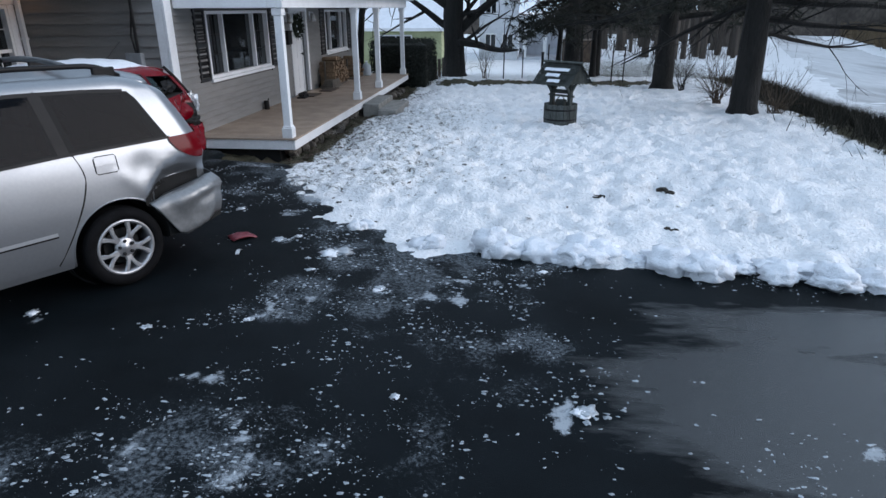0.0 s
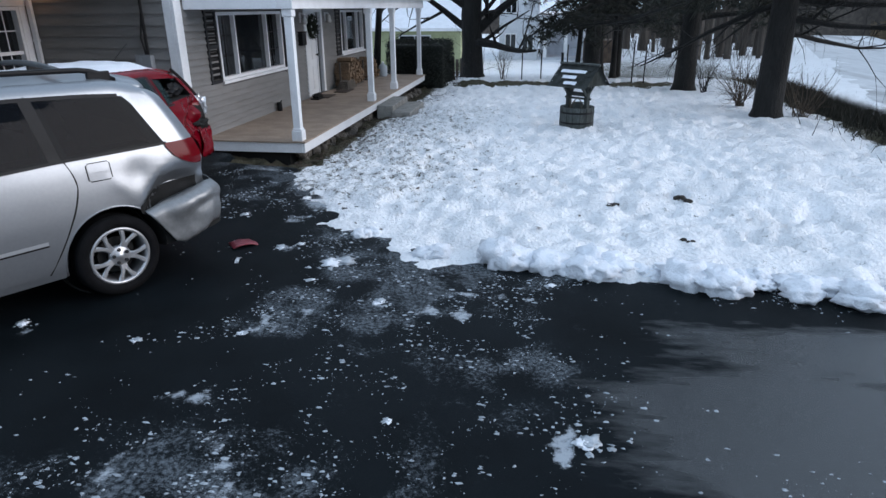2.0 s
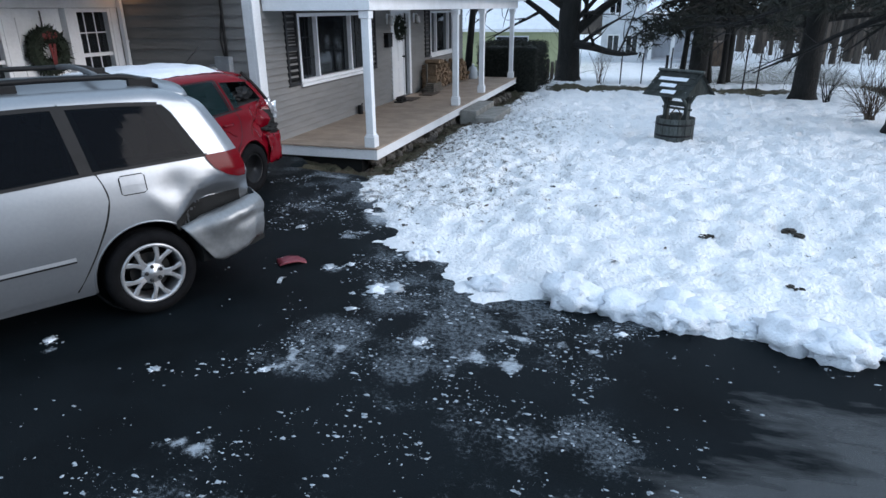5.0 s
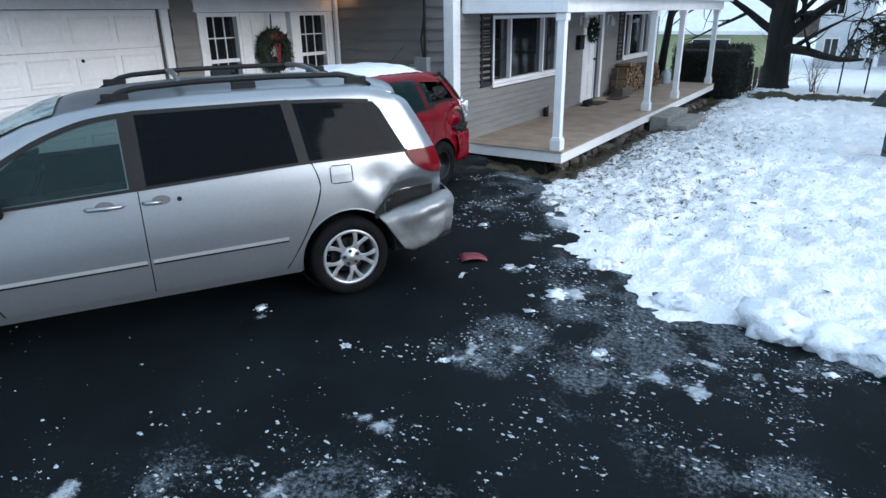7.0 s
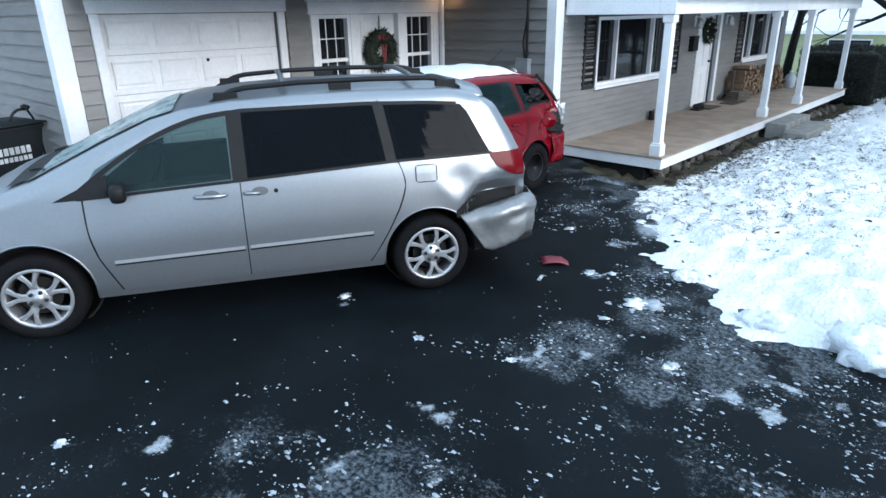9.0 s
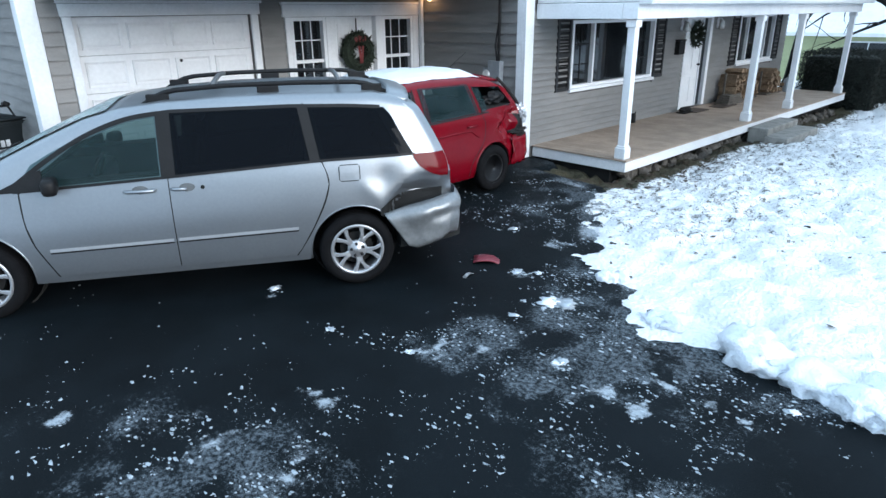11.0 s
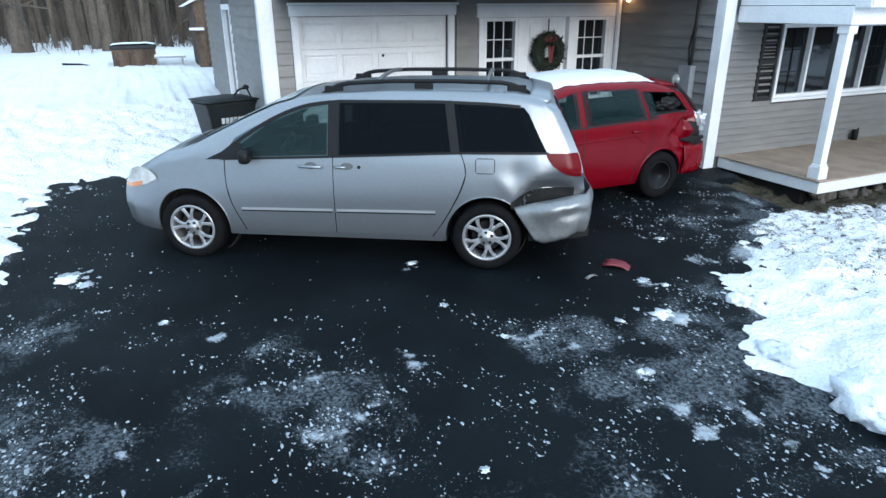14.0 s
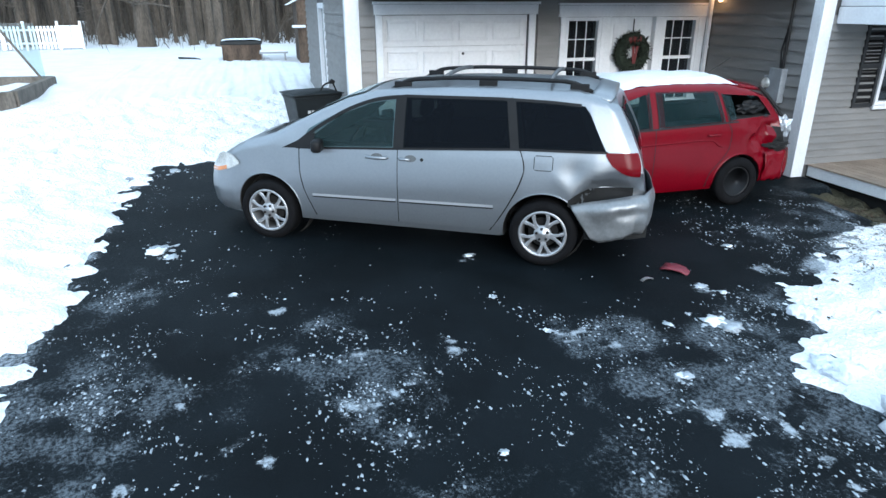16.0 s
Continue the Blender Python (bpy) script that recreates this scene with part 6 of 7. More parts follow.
lid = part("lid", sheet(lin(-1, 1, 9), lin(-1, 1, 9), lambda u, v: Vector((0.36 * u, 0.43 * v, 1.0 + 0.035 * (1 - u ** 4) * (1 - v ** 4))), back=0.02), M_BIN, wb, "dark hinged lid", True)
part("lid_snow", sheet(lin(-0.9, 0.6, 9), lin(-0.9, 0.9, 9), lambda u, v: Vector((0.36 * u, 0.43 * v, 1.004 + 0.035 * (1 - u ** 4) * (1 - v ** 4) + 0.008 * noise.noise(Vector((u * 3, v * 3, 1)))))), M_BIN, lid)
for y in (-0.27, 0.27):
    part("bin_wheel", lathe([(0.001, -0.03), (0.12, -0.03), (0.13, -0.02), (0.13, 0.02), (0.12, 0.03), (0.001, 0.03)], "y", 18), M_RUBBER, wb).matrix_basis = pose(-0.26, y, 0.13)
part("handle_bar", tube([(-0.40, -0.3, 0.93), (-0.42, 0, 0.95), (-0.40, 0.3, 0.93)], 0.017, 8), M_BIN, wb)
M_LETTER = mat("worn_white_print", (0.62, 0.64, 0.66), 0.7, vary=0.3, fine=90)
for z, w0, n, hgt in ((0.70, 0.40, 6, 0.085), (0.60, 0.40, 7, 0.055)):
    for k in range(n):
        y = -w0 / 2 + (k + 0.5) * w0 / n
        xx = 0.325 - 0.08 * (0.95 - z) / 0.95 + 0.004
        part("print_bar", box(xx - 0.006, xx + 0.004, y - w0 / n * 0.36, y + w0 / n * 0.36, z - hgt / 2, z + hgt / 2), M_LETTER, wb)
hs = thing("hose_hook", "black coiled hose on a hook behind the bin", "hose", pose(-8.62, 3.22, 1.18))
part("coil", tube([(0.02 * math.sin(a * 3), 0.16 * math.cos(a), 0.10 + 0.17 * math.sin(a)) for a in lin(1.5, 3.3, 14)], 0.016, 6), M_TRIM, hs)
part("hook_head", rough_ball(0.05, 0.8, 8, 2, 0.5), M_TRIM, hs).matrix_basis = pose(0, 0.04, 0.29)
part("stake", tube([(0, 0.05, 0.28), (0, 0.12, 0.1), (0, 0.16, -0.9)], 0.014, 6), M_TRIM, hs)

# ---- on the driveway and the lawn ----
db = thing("broken_lamp_cover", "piece of broken red tail lamp on the asphalt", "car debris", pose(-2.74, 5.97, 0.17, 0, 8, 40))
part("lens", sheet(lin(-1, 1, 7), lin(-1, 1, 6), lambda u, v: Vector((0.15 * u, 0.08 * v * (1 - 0.2 * u), 0.035 * (1 - u * u) + 0.02 * noise.noise(Vector((u * 2, v * 2, 3))))), back=0.012), mat("faded_red_lens", (0.22, 0.035, 0.05), 0.35, vary=0.25, scale=10), db, smooth=True)
part("backing", box(-0.1, 0.05, 0.05, 0.1, -0.01, 0.02, bevel=0.008), M_ICE, db)
sh = tagged(link("plastic_shard", sheet(lin(-1, 1, 5), lin(-1, 1, 3), lambda u, v: Vector((0.07 * u, 0.018 * v, 0.02 * (1 - u * u))), back=0.006), M_BRIGHT), "pale plastic shard on the asphalt", "car debris")
sh.matrix_basis = pose(-2.62, 5.55, 0.175, 0, 0, 100)

rnd = random.Random(5)
CHUNKS = [(-1.69, 5.66, 0.13), (-2.66, 3.99, 0.06), (0.48, 3.34, 0.10), (-4.64, 0.88, 0.15), (-4.42, 1.06, 0.09), (-2.35, 5.96, 0.07), (-2.21, 6.08, 0.055), (-3.65, 4.07, 0.055), (-3.32, 1.72, 0.05), (-0.67, 3.36, 0.035), (0.29, 5.45, 0.05), (-1.97, 4.22, 0.05), (-3.18, 6.92, 0.07), (-1.09, 4.9, 0.06), (-8.0, 0.75, 0.12), (-1.8, 5.24, 0.045)]
for k, (x, y, r) in enumerate(CHUNKS):
    ob = thing("snow_lump", "frozen lump of dirty snow on the asphalt", "snow lump", pose(x, y, float(drive_height(x, y)), 0, 0, rnd.uniform(0, 360)), "snow lumps on the drive")
    for j in range(12):
        q = r * (rnd.uniform(0.45, 0.7) if j < 2 else rnd.uniform(0.06, 0.22))
        part("clump", rough_ball(q, rnd.uniform(0.16, 0.32), k * 5 + j, 3, 1.0, None, (rnd.gauss(0, 0.25 * r if j < 2 else r), rnd.gauss(0, 0.25 * r if j < 2 else 0.9 * r), q * 0.05), 2.0), M_SNOW_CLEAN if j == 0 else M_ICE, ob, smooth=True)
for k, (x, y, r) in enumerate([(0.05, 5.95, 0.30), (0.42, 5.9, 0.18), (0.78, 5.85, 0.27), (1.72, 5.72, 0.32), (2.02, 5.7, 0.18), (2.5, 5.62, 0.24), (2.98, 5.45, 0.28), (-0.8, 6.0, 0.18), (1.2, 5.82, 0.17), (-1.6, 6.5, 0.14)]):
    ob = thing("snow_heap", "ploughed heap of crusted snow at the lawn edge", "snow heap", pose(x, y, 0.14, 0, 0, rnd.uniform(-20, 20)), "heaps along the drive")
    for j in range(7):
        part("clump", rough_ball(r * rnd.uniform(0.35, 0.7), rnd.uniform(0.45, 0.8), k * 7 + j + 50, 3, 0.6, None, (rnd.uniform(-r, r) * 0.75, rnd.uniform(-r, r) * 0.5, r * rnd.uniform(0.0, 0.2)), 2.6), M_SNOW_CLEAN, ob, smooth=True)
M_CLOD = mat("dark_soil", (0.03, 0.026, 0.02), 0.95, vary=0.4, fine=70, bump=0.6)
for k, (x, y, r) in enumerate([(1.65, 6.46, 0.09), (1.02, 7.45, 0.13), (1.89, 7.94, 0.15), (-2.08, 7.24, 0.05), (-0.70, 8.9, 0.05), (-1.95, 7.3, 0.03)]):
    bm = bmesh.new()
    for j in range(5):
        rough_ball(r * rnd.uniform(0.18, 0.4), 0.5, k * 9 + j, 2, 0.9, bm, (rnd.uniform(-r, r) * 0.5, rnd.uniform(-r, r) * 0.5, 0.0), 3.0)
    ob = tagged(link("soil_clod", bm, M_CLOD), "dark clod of soil showing through the snow", "soil", "clods in the snow")
    ob.matrix_basis = pose(x, y, z_ground(x, y))

# scraps of ice and grit, too many to count
nb = np.random.default_rng(3)
V, F = [], []
xs, ys = nb.uniform(-8, 3.3, 150000), nb.uniform(0.3, 9, 150000)
thick = np.clip(strewn(xs, ys), 0, 1) ** 1.3 * np.clip(2.4 * (value_noise(xs, ys, 3.2, 30) + 0.8 * value_noise(xs, ys, 7.0, 35)) + 0.18, 0.0, 1.2) + 0.7 * crust(xs, ys) ** 2
keep = (off_drive(xs, ys) < 0.10) & (nb.random(150000) < 0.8 * thick)
xs, ys = xs[keep][:22000], ys[keep][:22000]
for x, y, z in zip(xs.tolist(), ys.tolist(), drive_height(xs, ys).tolist()):
    r = 0.003 + 0.015 * nb.random() ** 4
    b = len(V)
    a0, el = nb.uniform(0, 6.28), nb.uniform(0.4, 2.4)
    for k in range(5):
        q = r * nb.uniform(0.35, 1.4)
        V.append((x + q * el * math.cos(a0 + k * 1.257), y + q * math.sin(a0 + k * 1.257), z - 0.002))
    V.append((x + r * 0.2, y, z + r * nb.uniform(0.25, 0.6)))
    F += [(b + k, b + (k + 1) % 5, b + 5) for k in range(5)]
me = bpy.data.meshes.new("ice_scraps")
me.from_pydata(V, [], F)
me.materials.append(M_CRUMB)
tagged(new("ice_scraps", me), "scattered scraps of ice and slush on the asphalt", "ice", kind="stuff")

# fallen leaves and grass tufts along the porch and through thin snow
V, F = [], []
xs = np.concatenate([nb.normal(-3.5, 0.45, 5500), nb.uniform(-4.8, 1.5, 160)])
ys = np.concatenate([nb.uniform(9.2, 20.5, 5500), nb.uniform(6.5, 15, 160)])
keep = (off_drive(xs, ys) > 0.02) & ~((xs < -3.62) & (ys > 9.95))
xs, ys = xs[keep], ys[keep]
for x, y, z in zip(xs.tolist(), ys.tolist(), ground_height(xs, ys).tolist()):
    b = len(V)
    a, l = nb.uniform(0, 6.28), nb.uniform(0.015, 0.045)
    dx, dy = l * math.cos(a), l * math.sin(a)
    V += [(x - dx, y - dy, z + 0.003), (x - dy * 0.5, y + dx * 0.5, z + 0.012), (x + dx, y + dy, z + 0.02 * nb.random()), (x + dy * 0.5, y - dx * 0.5, z + 0.004)]
    F.append((b, b + 1, b + 2, b + 3))
me = bpy.data.meshes.new("fallen_leaves")
me.from_pydata(V, [], F)
me.materials.append(mat("dead_leaf", (0.07, 0.045, 0.028), 0.9, vary=0.4, scale=3, fine=30, bump=0))
tagged(new("fallen_leaves", me), "dead leaves and grass strewn along the porch", "leaves", kind="stuff")

# ---- wishing well ----
well = thing("wishing_well", "small weathered wooden wishing well with a shingled roof", "wishing well", pose(0.83, 12.45, 0.27, 0, 0, -38))
ring_base = part("drum", lathe([(0.25, 0.0), (0.30, 0.0), (0.30, 0.40), (0.25, 0.40)], n=16, closed=True), M_WELLWOOD, well, "grey stave drum")
for k in range(16):
    a = 2 * math.pi * (k + 0.5) / 16
    st = part("stave", box(-0.008, 0.014, -0.055, 0.055, 0.0, 0.41, bevel=0.004), M_WELLWOOD, ring_base)
    st.matrix_basis = pose(0.297 * math.cos(a), 0.297 * math.sin(a), 0, 0, 0, math.degrees(a))
for z in (0.12, 0.30):
    part("hoop", lathe([(0.314, z), (0.318, z), (0.318, z + 0.03), (0.314, z + 0.03)], n=24, closed=True), M_TRIM, well)
part("base_board", lathe([(0.36, -0.06), (0.36, 0.0), (0.001, 0.0)], n=16), M_WELLWOOD, well)
for x in (-0.20, 0.20):
    part("post", box(x - 0.035, x + 0.035, -0.045, 0.045, 0.0, 0.84, bevel=0.006), M_WELLWOOD, well)
    for s in (-1, 1):
        part("brace", tube([(x, 0.03 * s, 0.62), (x, 0.14 * s, 0.74), (x, 0.24 * s, 0.82)], 0.026, 6), M_WELLWOOD, well)
    part("eave_brace", tube([(x, 0, 0.64), (x * 1.6, 0, 0.80)], 0.024, 6), M_WELLWOOD, well)
part("crossbar", box(-0.164, 0.164, -0.03, 0.03, 0.60, 0.67), M_WELLWOOD, well)
part("winch", tube([(-0.28, 0, 0.56), (0.28, 0, 0.56)], 0.02, 8), M_WELLWOOD, well)
for s in (-1, 1):
    part("rope", tube([(0, 0, 0.58), (0.09 * s, 0, 0.48)], 0.008, 6), M_TWIG, well)
part("bucket", lathe([(0.08, 0.34), (0.11, 0.48), (0.10, 0.48), (0.07, 0.35)], n=14, closed=True), M_WELLWOOD, well)
for s in (-1, 1):
    for k in range(4):
        y0, y1 = 0.40 - 0.10 * k, 0.29 - 0.10 * k
        z0, z1 = 0.782 + 0.092 * k, 0.870 + 0.092 * k
        bm = bmesh.new()
        f = bm.faces.new([bm.verts.new(p) for p in ((-0.42, s * y0, z0), (0.42, s * y0, z0), (0.42, s * y1, z1), (-0.42, s * y1, z1))])
        bmesh.ops.solidify(bm, geom=[f], thickness=0.02)
        part("roof_board", bm, M_WELLWOOD, well)
        if s < 0 and k < 3:
            part("roof_snow", sheet(lin((-0.10, -0.20, -0.30)[k], (0.17, 0.10, 0.24)[k], 12), lin(0.30, 0.85, 5), lambda u, v: Vector((u, s * (y0 + (y1 - y0) * v), z0 + (z1 - z0) * v + 0.026 + 0.006 * noise.noise(Vector((u * 9, v * 3, k)))))), M_SNOW_CLEAN, well, "strip of old snow")
part("ridge", tube([(-0.43, 0, 1.165), (0.43, 0, 1.165)], 0.025, 6), M_WELLWOOD, well)
for x in (-0.36, 0.36):
    bm = bmesh.new()
    f = bm.faces.new([bm.verts.new(p) for p in ((x, -0.36, 0.80), (x, 0.36, 0.80), (x, 0, 1.16))])
    bmesh.ops.solidify(bm, geom=[f], thickness=0.02)
    part("gable_board", bm, M_WELLWOOD, well)


# ---- trees, hedges and the neighbourhood ----
def limb(bm, rnd, p, d, length, r, depth, droop=0.0, sides=5, kids=4):
    pts, rad = [Vector(p)], [r]
    n = 6 if depth > 1 else 4
    q, dd = Vector(p), Vector(d).normalized()
    for i in range(n):
        dd = (dd + Vector((rnd.uniform(-1, 1), rnd.uniform(-1, 1), rnd.uniform(-1, 1))) * 0.20 + Vector((0, 0, -droop))).normalized()
        q = q + dd * length / n
        pts.append(q.copy())
        rad.append(r * (1 - 0.8 * (i + 1) / n))
    tube(pts, rad, sides if depth > 1 else 3, bm, caps=False)
    if depth > 0:
        for k in range(kids):
            i = rnd.randint(1, n - 1)
            side = dd.orthogonal()
            side.rotate(Matrix.Rotation(rnd.uniform(0, 6.28), 3, dd))
            limb(bm, rnd, pts[i], (pts[i] - pts[i - 1]).normalized() + side * rnd.uniform(0.6, 1.2), length * rnd.uniform(0.35, 0.6), rad[i] * 0.6, depth - 1, droop, sides, kids)


def bare_tree(label, x, y, z, height, r, seed, fork=0.35, limbs=9, low=0.3, droop=0.0, lean=(0, 0), bark=None, kids=4, aims=()):
    rnd = random.Random(seed)
    t = thing("tree", label, "tree", pose(x, y, z), "bare trees")
    bm = bmesh.new()
    n = 10
    pts, rad = [], []
    for i in range(n + 1):
        f = i / n
        pts.append((lean[0] * f * height + 0.06 * rnd.uniform(-1, 1) * f, lean[1] * f * height + 0.06 * rnd.uniform(-1, 1) * f, f * height - 0.2))
        rad.append(r * (1.35 - 1.6 * f * 4 if f < 0.06 else 1 - 0.75 * f))
    pts.insert(1, (0, 0, 0.12))
    rad[0] = r * 1.55
    rad.insert(1, r * 1.15)
    tube(pts, rad, 12, bm)
    for v in bm.verts:
        v.co += Vector((noise.noise(v.co * 3), noise.noise(v.co * 3 + Vector((5, 0, 0))), 0)) * r * 0.22
    part("trunk", bm, bark or M_BARK, t, smooth=True)
    bm = bmesh.new()
    for k in range(limbs):
        f = low + (0.95 - low) * k / max(limbs - 1, 1)
        a = rnd.uniform(0, 6.28)
        limb(bm, rnd, (lean[0] * f * height, lean[1] * f * height, f * height - 0.2), (math.cos(a), math.sin(a), rnd.uniform(0.2, 1.0)), height * rnd.uniform(0.28, 0.5) * (1.1 - f * 0.5), r * 0.42 * (1.1 - 0.6 * f), 2, droop, 6, kids)
    for h, dx, dy, dz, ln, rr in aims:
        limb(bm, rnd, (0, 0, h), (dx, dy, dz), ln, rr, 2, droop, 6, kids)
    part("crown", bm, bark or M_BARK, t)
    return t


def evergreen(label, x, y, z, height, r, seed, low, reach, clumps=900, aims=()):
    """A conifer with drooping boughs, each thick with short needles."""
    rnd = random.Random(seed)
    t = thing("evergreen_tree", label, "tree", pose(x, y, z), "evergreens")
    part("trunk", tube([(0, 0, -0.2), (0, 0, 0.15), (0.02, 0, height * 0.5), (0, 0, height)], [r * 1.5, r * 1.05, r * 0.6, 0.03], 12), M_BARK, t, smooth=True)
    bm = bmesh.new()
    wood = bmesh.new()
    for k in range(46):
        f = (k / 45) ** 1.3
        h = low + (height - low) * f
        a = rnd.uniform(0, 6.28)
        ln = reach * (1 - 0.75 * f) * rnd.uniform(0.6, 1.0)
        pts = [Vector((0, 0, h))]
        for i in range(5):
            s = (i + 1) / 5
            pts.append(Vector((math.cos(a) * ln * s, math.sin(a) * ln * s, h + ln * (0.12 * s - 0.38 * s * s) + rnd.uniform(-0.05, 0.05))))
        tube(pts, [0.06 * (1 - 0.15 * i) for i in range(6)], 4, wood, caps=False)
        for c in range(clumps // 46):
            s = rnd.uniform(0.15, 1.0) * 5
            i = min(int(s), 4)
            p = pts[i].lerp(pts[i + 1], s - i) + Vector((rnd.uniform(-0.3, 0.3), rnd.uniform(-0.3, 0.3), rnd.uniform(-0.28, 0.06)))
            for j in range(7):
                d = Vector((rnd.uniform(-1, 1), rnd.uniform(-1, 1), rnd.uniform(-1.1, 0.4))).normalized() * rnd.uniform(0.14, 0.34)
                w = d.orthogonal().normalized() * 0.022
                bm.faces.new([bm.verts.new(p - w), bm.verts.new(p + w), bm.verts.new(p + d)])
    for h, dx, dy, dz, ln, rr in aims:
        limb(wood, rnd, (0, 0, h), (dx, dy, dz), ln, rr, 2, 0.03, 6, 5)
    part("crown", bm, M_NEEDLE, t, "dark drooping needles")
    tagged(part("crown", wood, M_BARK, t), kind="stuff")
    return t


evergreen("large dark roadside tree with long low limbs", 4.75, 14.3, land(4.75, 14.3), 11, 0.27, 3, 2.6, 3.6, 3200, ((2.3, 1, -0.15, -0.05, 4.0, 0.10), (1.9, 0.9, -0.5, 0.1, 3.0, 0.07), (2.6, -1, 0.1, 0.0, 3.5, 0.09), (2.2, -0.9, 0.6, -0.1, 3.0, 0.07), (1.6, 1, 0.4, 0.0, 3.2, 0.06)))
evergreen("dark lawn tree with a stout trunk", 4.45, 21.0, land(4.45, 21.0), 11, 0.30, 8, 2.6, 4.2, 3600, ((1.9, -1, 0.2, 0.2, 3.5, 0.1), (2.0, 1, -0.1, 0.2, 3.5, 0.1)))
bare_tree("forked dark tree beside the neighbour's fence", -2.45, 25.0, land(-2.45, 25.0), 12, 0.42, 12, low=0.12, limbs=10, aims=((1.6, -0.9, 0, 0.7, 4, 0.16), (1.5, 0.8, 0.1, 0.9, 4.5, 0.2), (1.9, 0.6, 0.0, 0.5, 3, 0.1)))
bare_tree("slim leaning tree behind the porch end", -5.6, 22.6, land(-5.6, 22.6), 7, 0.14, 15, low=0.3, limbs=7, lean=(0.08, 0.02))
for k, (x, y, h, r, low, reach) in enumerate([(1.9, 24.5, 12, 0.30, 1.1, 3.4), (3.0, 26.5, 11, 0.16, 1.3, 3.2), (3.4, 31.0, 12, 0.18, 1.6, 3.4)]):
    evergreen("dark evergreen with drooping boughs at the plot's end", x, y, land(x, y), h, r, 30 + k, low + 0.95, reach, 2400)
for k, (x, y) in enumerate([(2.35, 25.6), (2.75, 25.2), (1.45, 26.0)]):
    bare_tree("thin dark trunk among the evergreens", x, y, land(x, y), 8, 0.11, 60 + k, low=0.4, limbs=5, lean=(0.05 * (k - 1), 0))

# hedge at the porch end
hedge = thing("clipped_hedge", "dark clipped evergreen hedge at the porch end", "hedge", pose(-3.9, 22.2, 0))
bm = bmesh.new()
rnd = random.Random(9)
for i in range(9000):
    f = rnd.randint(0, 4)
    u, v = rnd.uniform(-1, 1), rnd.uniform(0, 1)
    p = {0: (u * 0.95, -0.95, v * 1.35), 1: (0.95, u * 0.95, v * 1.35), 2: (u * 0.95, v * 1.9 - 0.95, 1.35), 3: (-0.95, u * 0.95, v * 1.35), 4: (u * 0.95, 0.95, v * 1.35)}[f]
    k = 1 - 0.14 * max(0, p[2] - 1.1)
    p = Vector((p[0] * k, p[1] * k, p[2])) + Vector((rnd.uniform(-0.06, 0.06), rnd.uniform(-0.06, 0.06), rnd.uniform(-0.05, 0.05)))
    d = Vector((rnd.uniform(-1, 1), rnd.uniform(-1, 1), rnd.uniform(-0.6, 1))).normalized() * rnd.uniform(0.05, 0.10)
    w = d.orthogonal().normalized() * 0.028
    bm.faces.new([bm.verts.new(p - w), bm.verts.new(p + d * 0.5 + w * 0.6), bm.verts.new(p + d)])
part("foliage", bm, M_HEDGE, hedge)
part("core", box(-0.88, 0.88, -0.88, 0.88, -0.1, 1.27, bevel=0.1), M_HEDGE, hedge)


def shrub(label, x, y, z, height, reach, stems, seed, material=None):
    rnd = random.Random(seed)
    s = thing("bare_shrub", label, "shrub", pose(x, y, z), "bare shrubs")
    bm = bmesh.new()
    for k in range(stems):
        a = rnd.uniform(0, 6.28)
        limb(bm, rnd, (rnd.uniform(-0.1, 0.1), rnd.uniform(-0.1, 0.1), -0.05), (math.cos(a) * reach, math.sin(a) * reach, 1.2), height * rnd.uniform(0.7, 1.1), 0.014, 2, 0, 4, 4)
    tagged(part("crown", bm, material or M_TWIG, s), kind="stuff")
    return s


shrub("bare twiggy shrub by the road", 4.75, 16.2, land(4.75, 16.2), 1.35, 0.45, 22, 1)
shrub("bare twiggy shrub by the road", 5.5, 14.6, land(5.5, 14.6), 1.1, 0.6, 16, 2)
shrub("small dark stunted bush on the lawn edge", 4.9, 20.3, land(4.9, 20.3), 1.0, 0.4, 12, 3, M_BARK)
shrub("bare twiggy shrub at the fence line", -1.2, 23.6, land(-1.2, 23.6), 1.3, 0.35, 10, 4)
shrub("bare twiggy shrub at the fence line", -2.9, 23.2, land(-2.9, 23.2), 0.7, 0.6, 14, 5)
shrub("tall thin sapling at the fence line", -2.15, 23.9, land(-2.15, 23.9), 2.6, 0.12, 3, 6, M_BARK)
for k, (x, y, h) in enumerate([(-0.55, 23.7, 1.1), (0.12, 24.1, 1.0), (3.1, 22.6, 1.35), (3.5, 22.7, 1.15), (1.0, 23.4, 1.2)]):
    p = thing("fence_stake", "thin dark metal fence stake at the plot's end", "fence post", pose(x, y, land(x, y)), "fence stakes")
    part("stake", tube([(0, 0, -0.1), (0.01, 0, h)], 0.022, 6), M_TRIM, p)
    part("clip", box(-0.03, 0.03, -0.01, 0.01, h * 0.7, h * 0.7 + 0.05), M_TRIM, p)

yard_post = thing("yard_post", "short dark wooden post in the neighbour's snow", "post", pose(1.1, 32.25, land(1.1, 32.25)))
part("shaft", box(-0.06, 0.06, -0.06, 0.06, -0.2, 0.95, bevel=0.012), M_BARK, yard_post)
part("cap", box(-0.075, 0.075, -0.075, 0.075, 0.951, 0.99, bevel=0.012), M_BARK, yard_post)

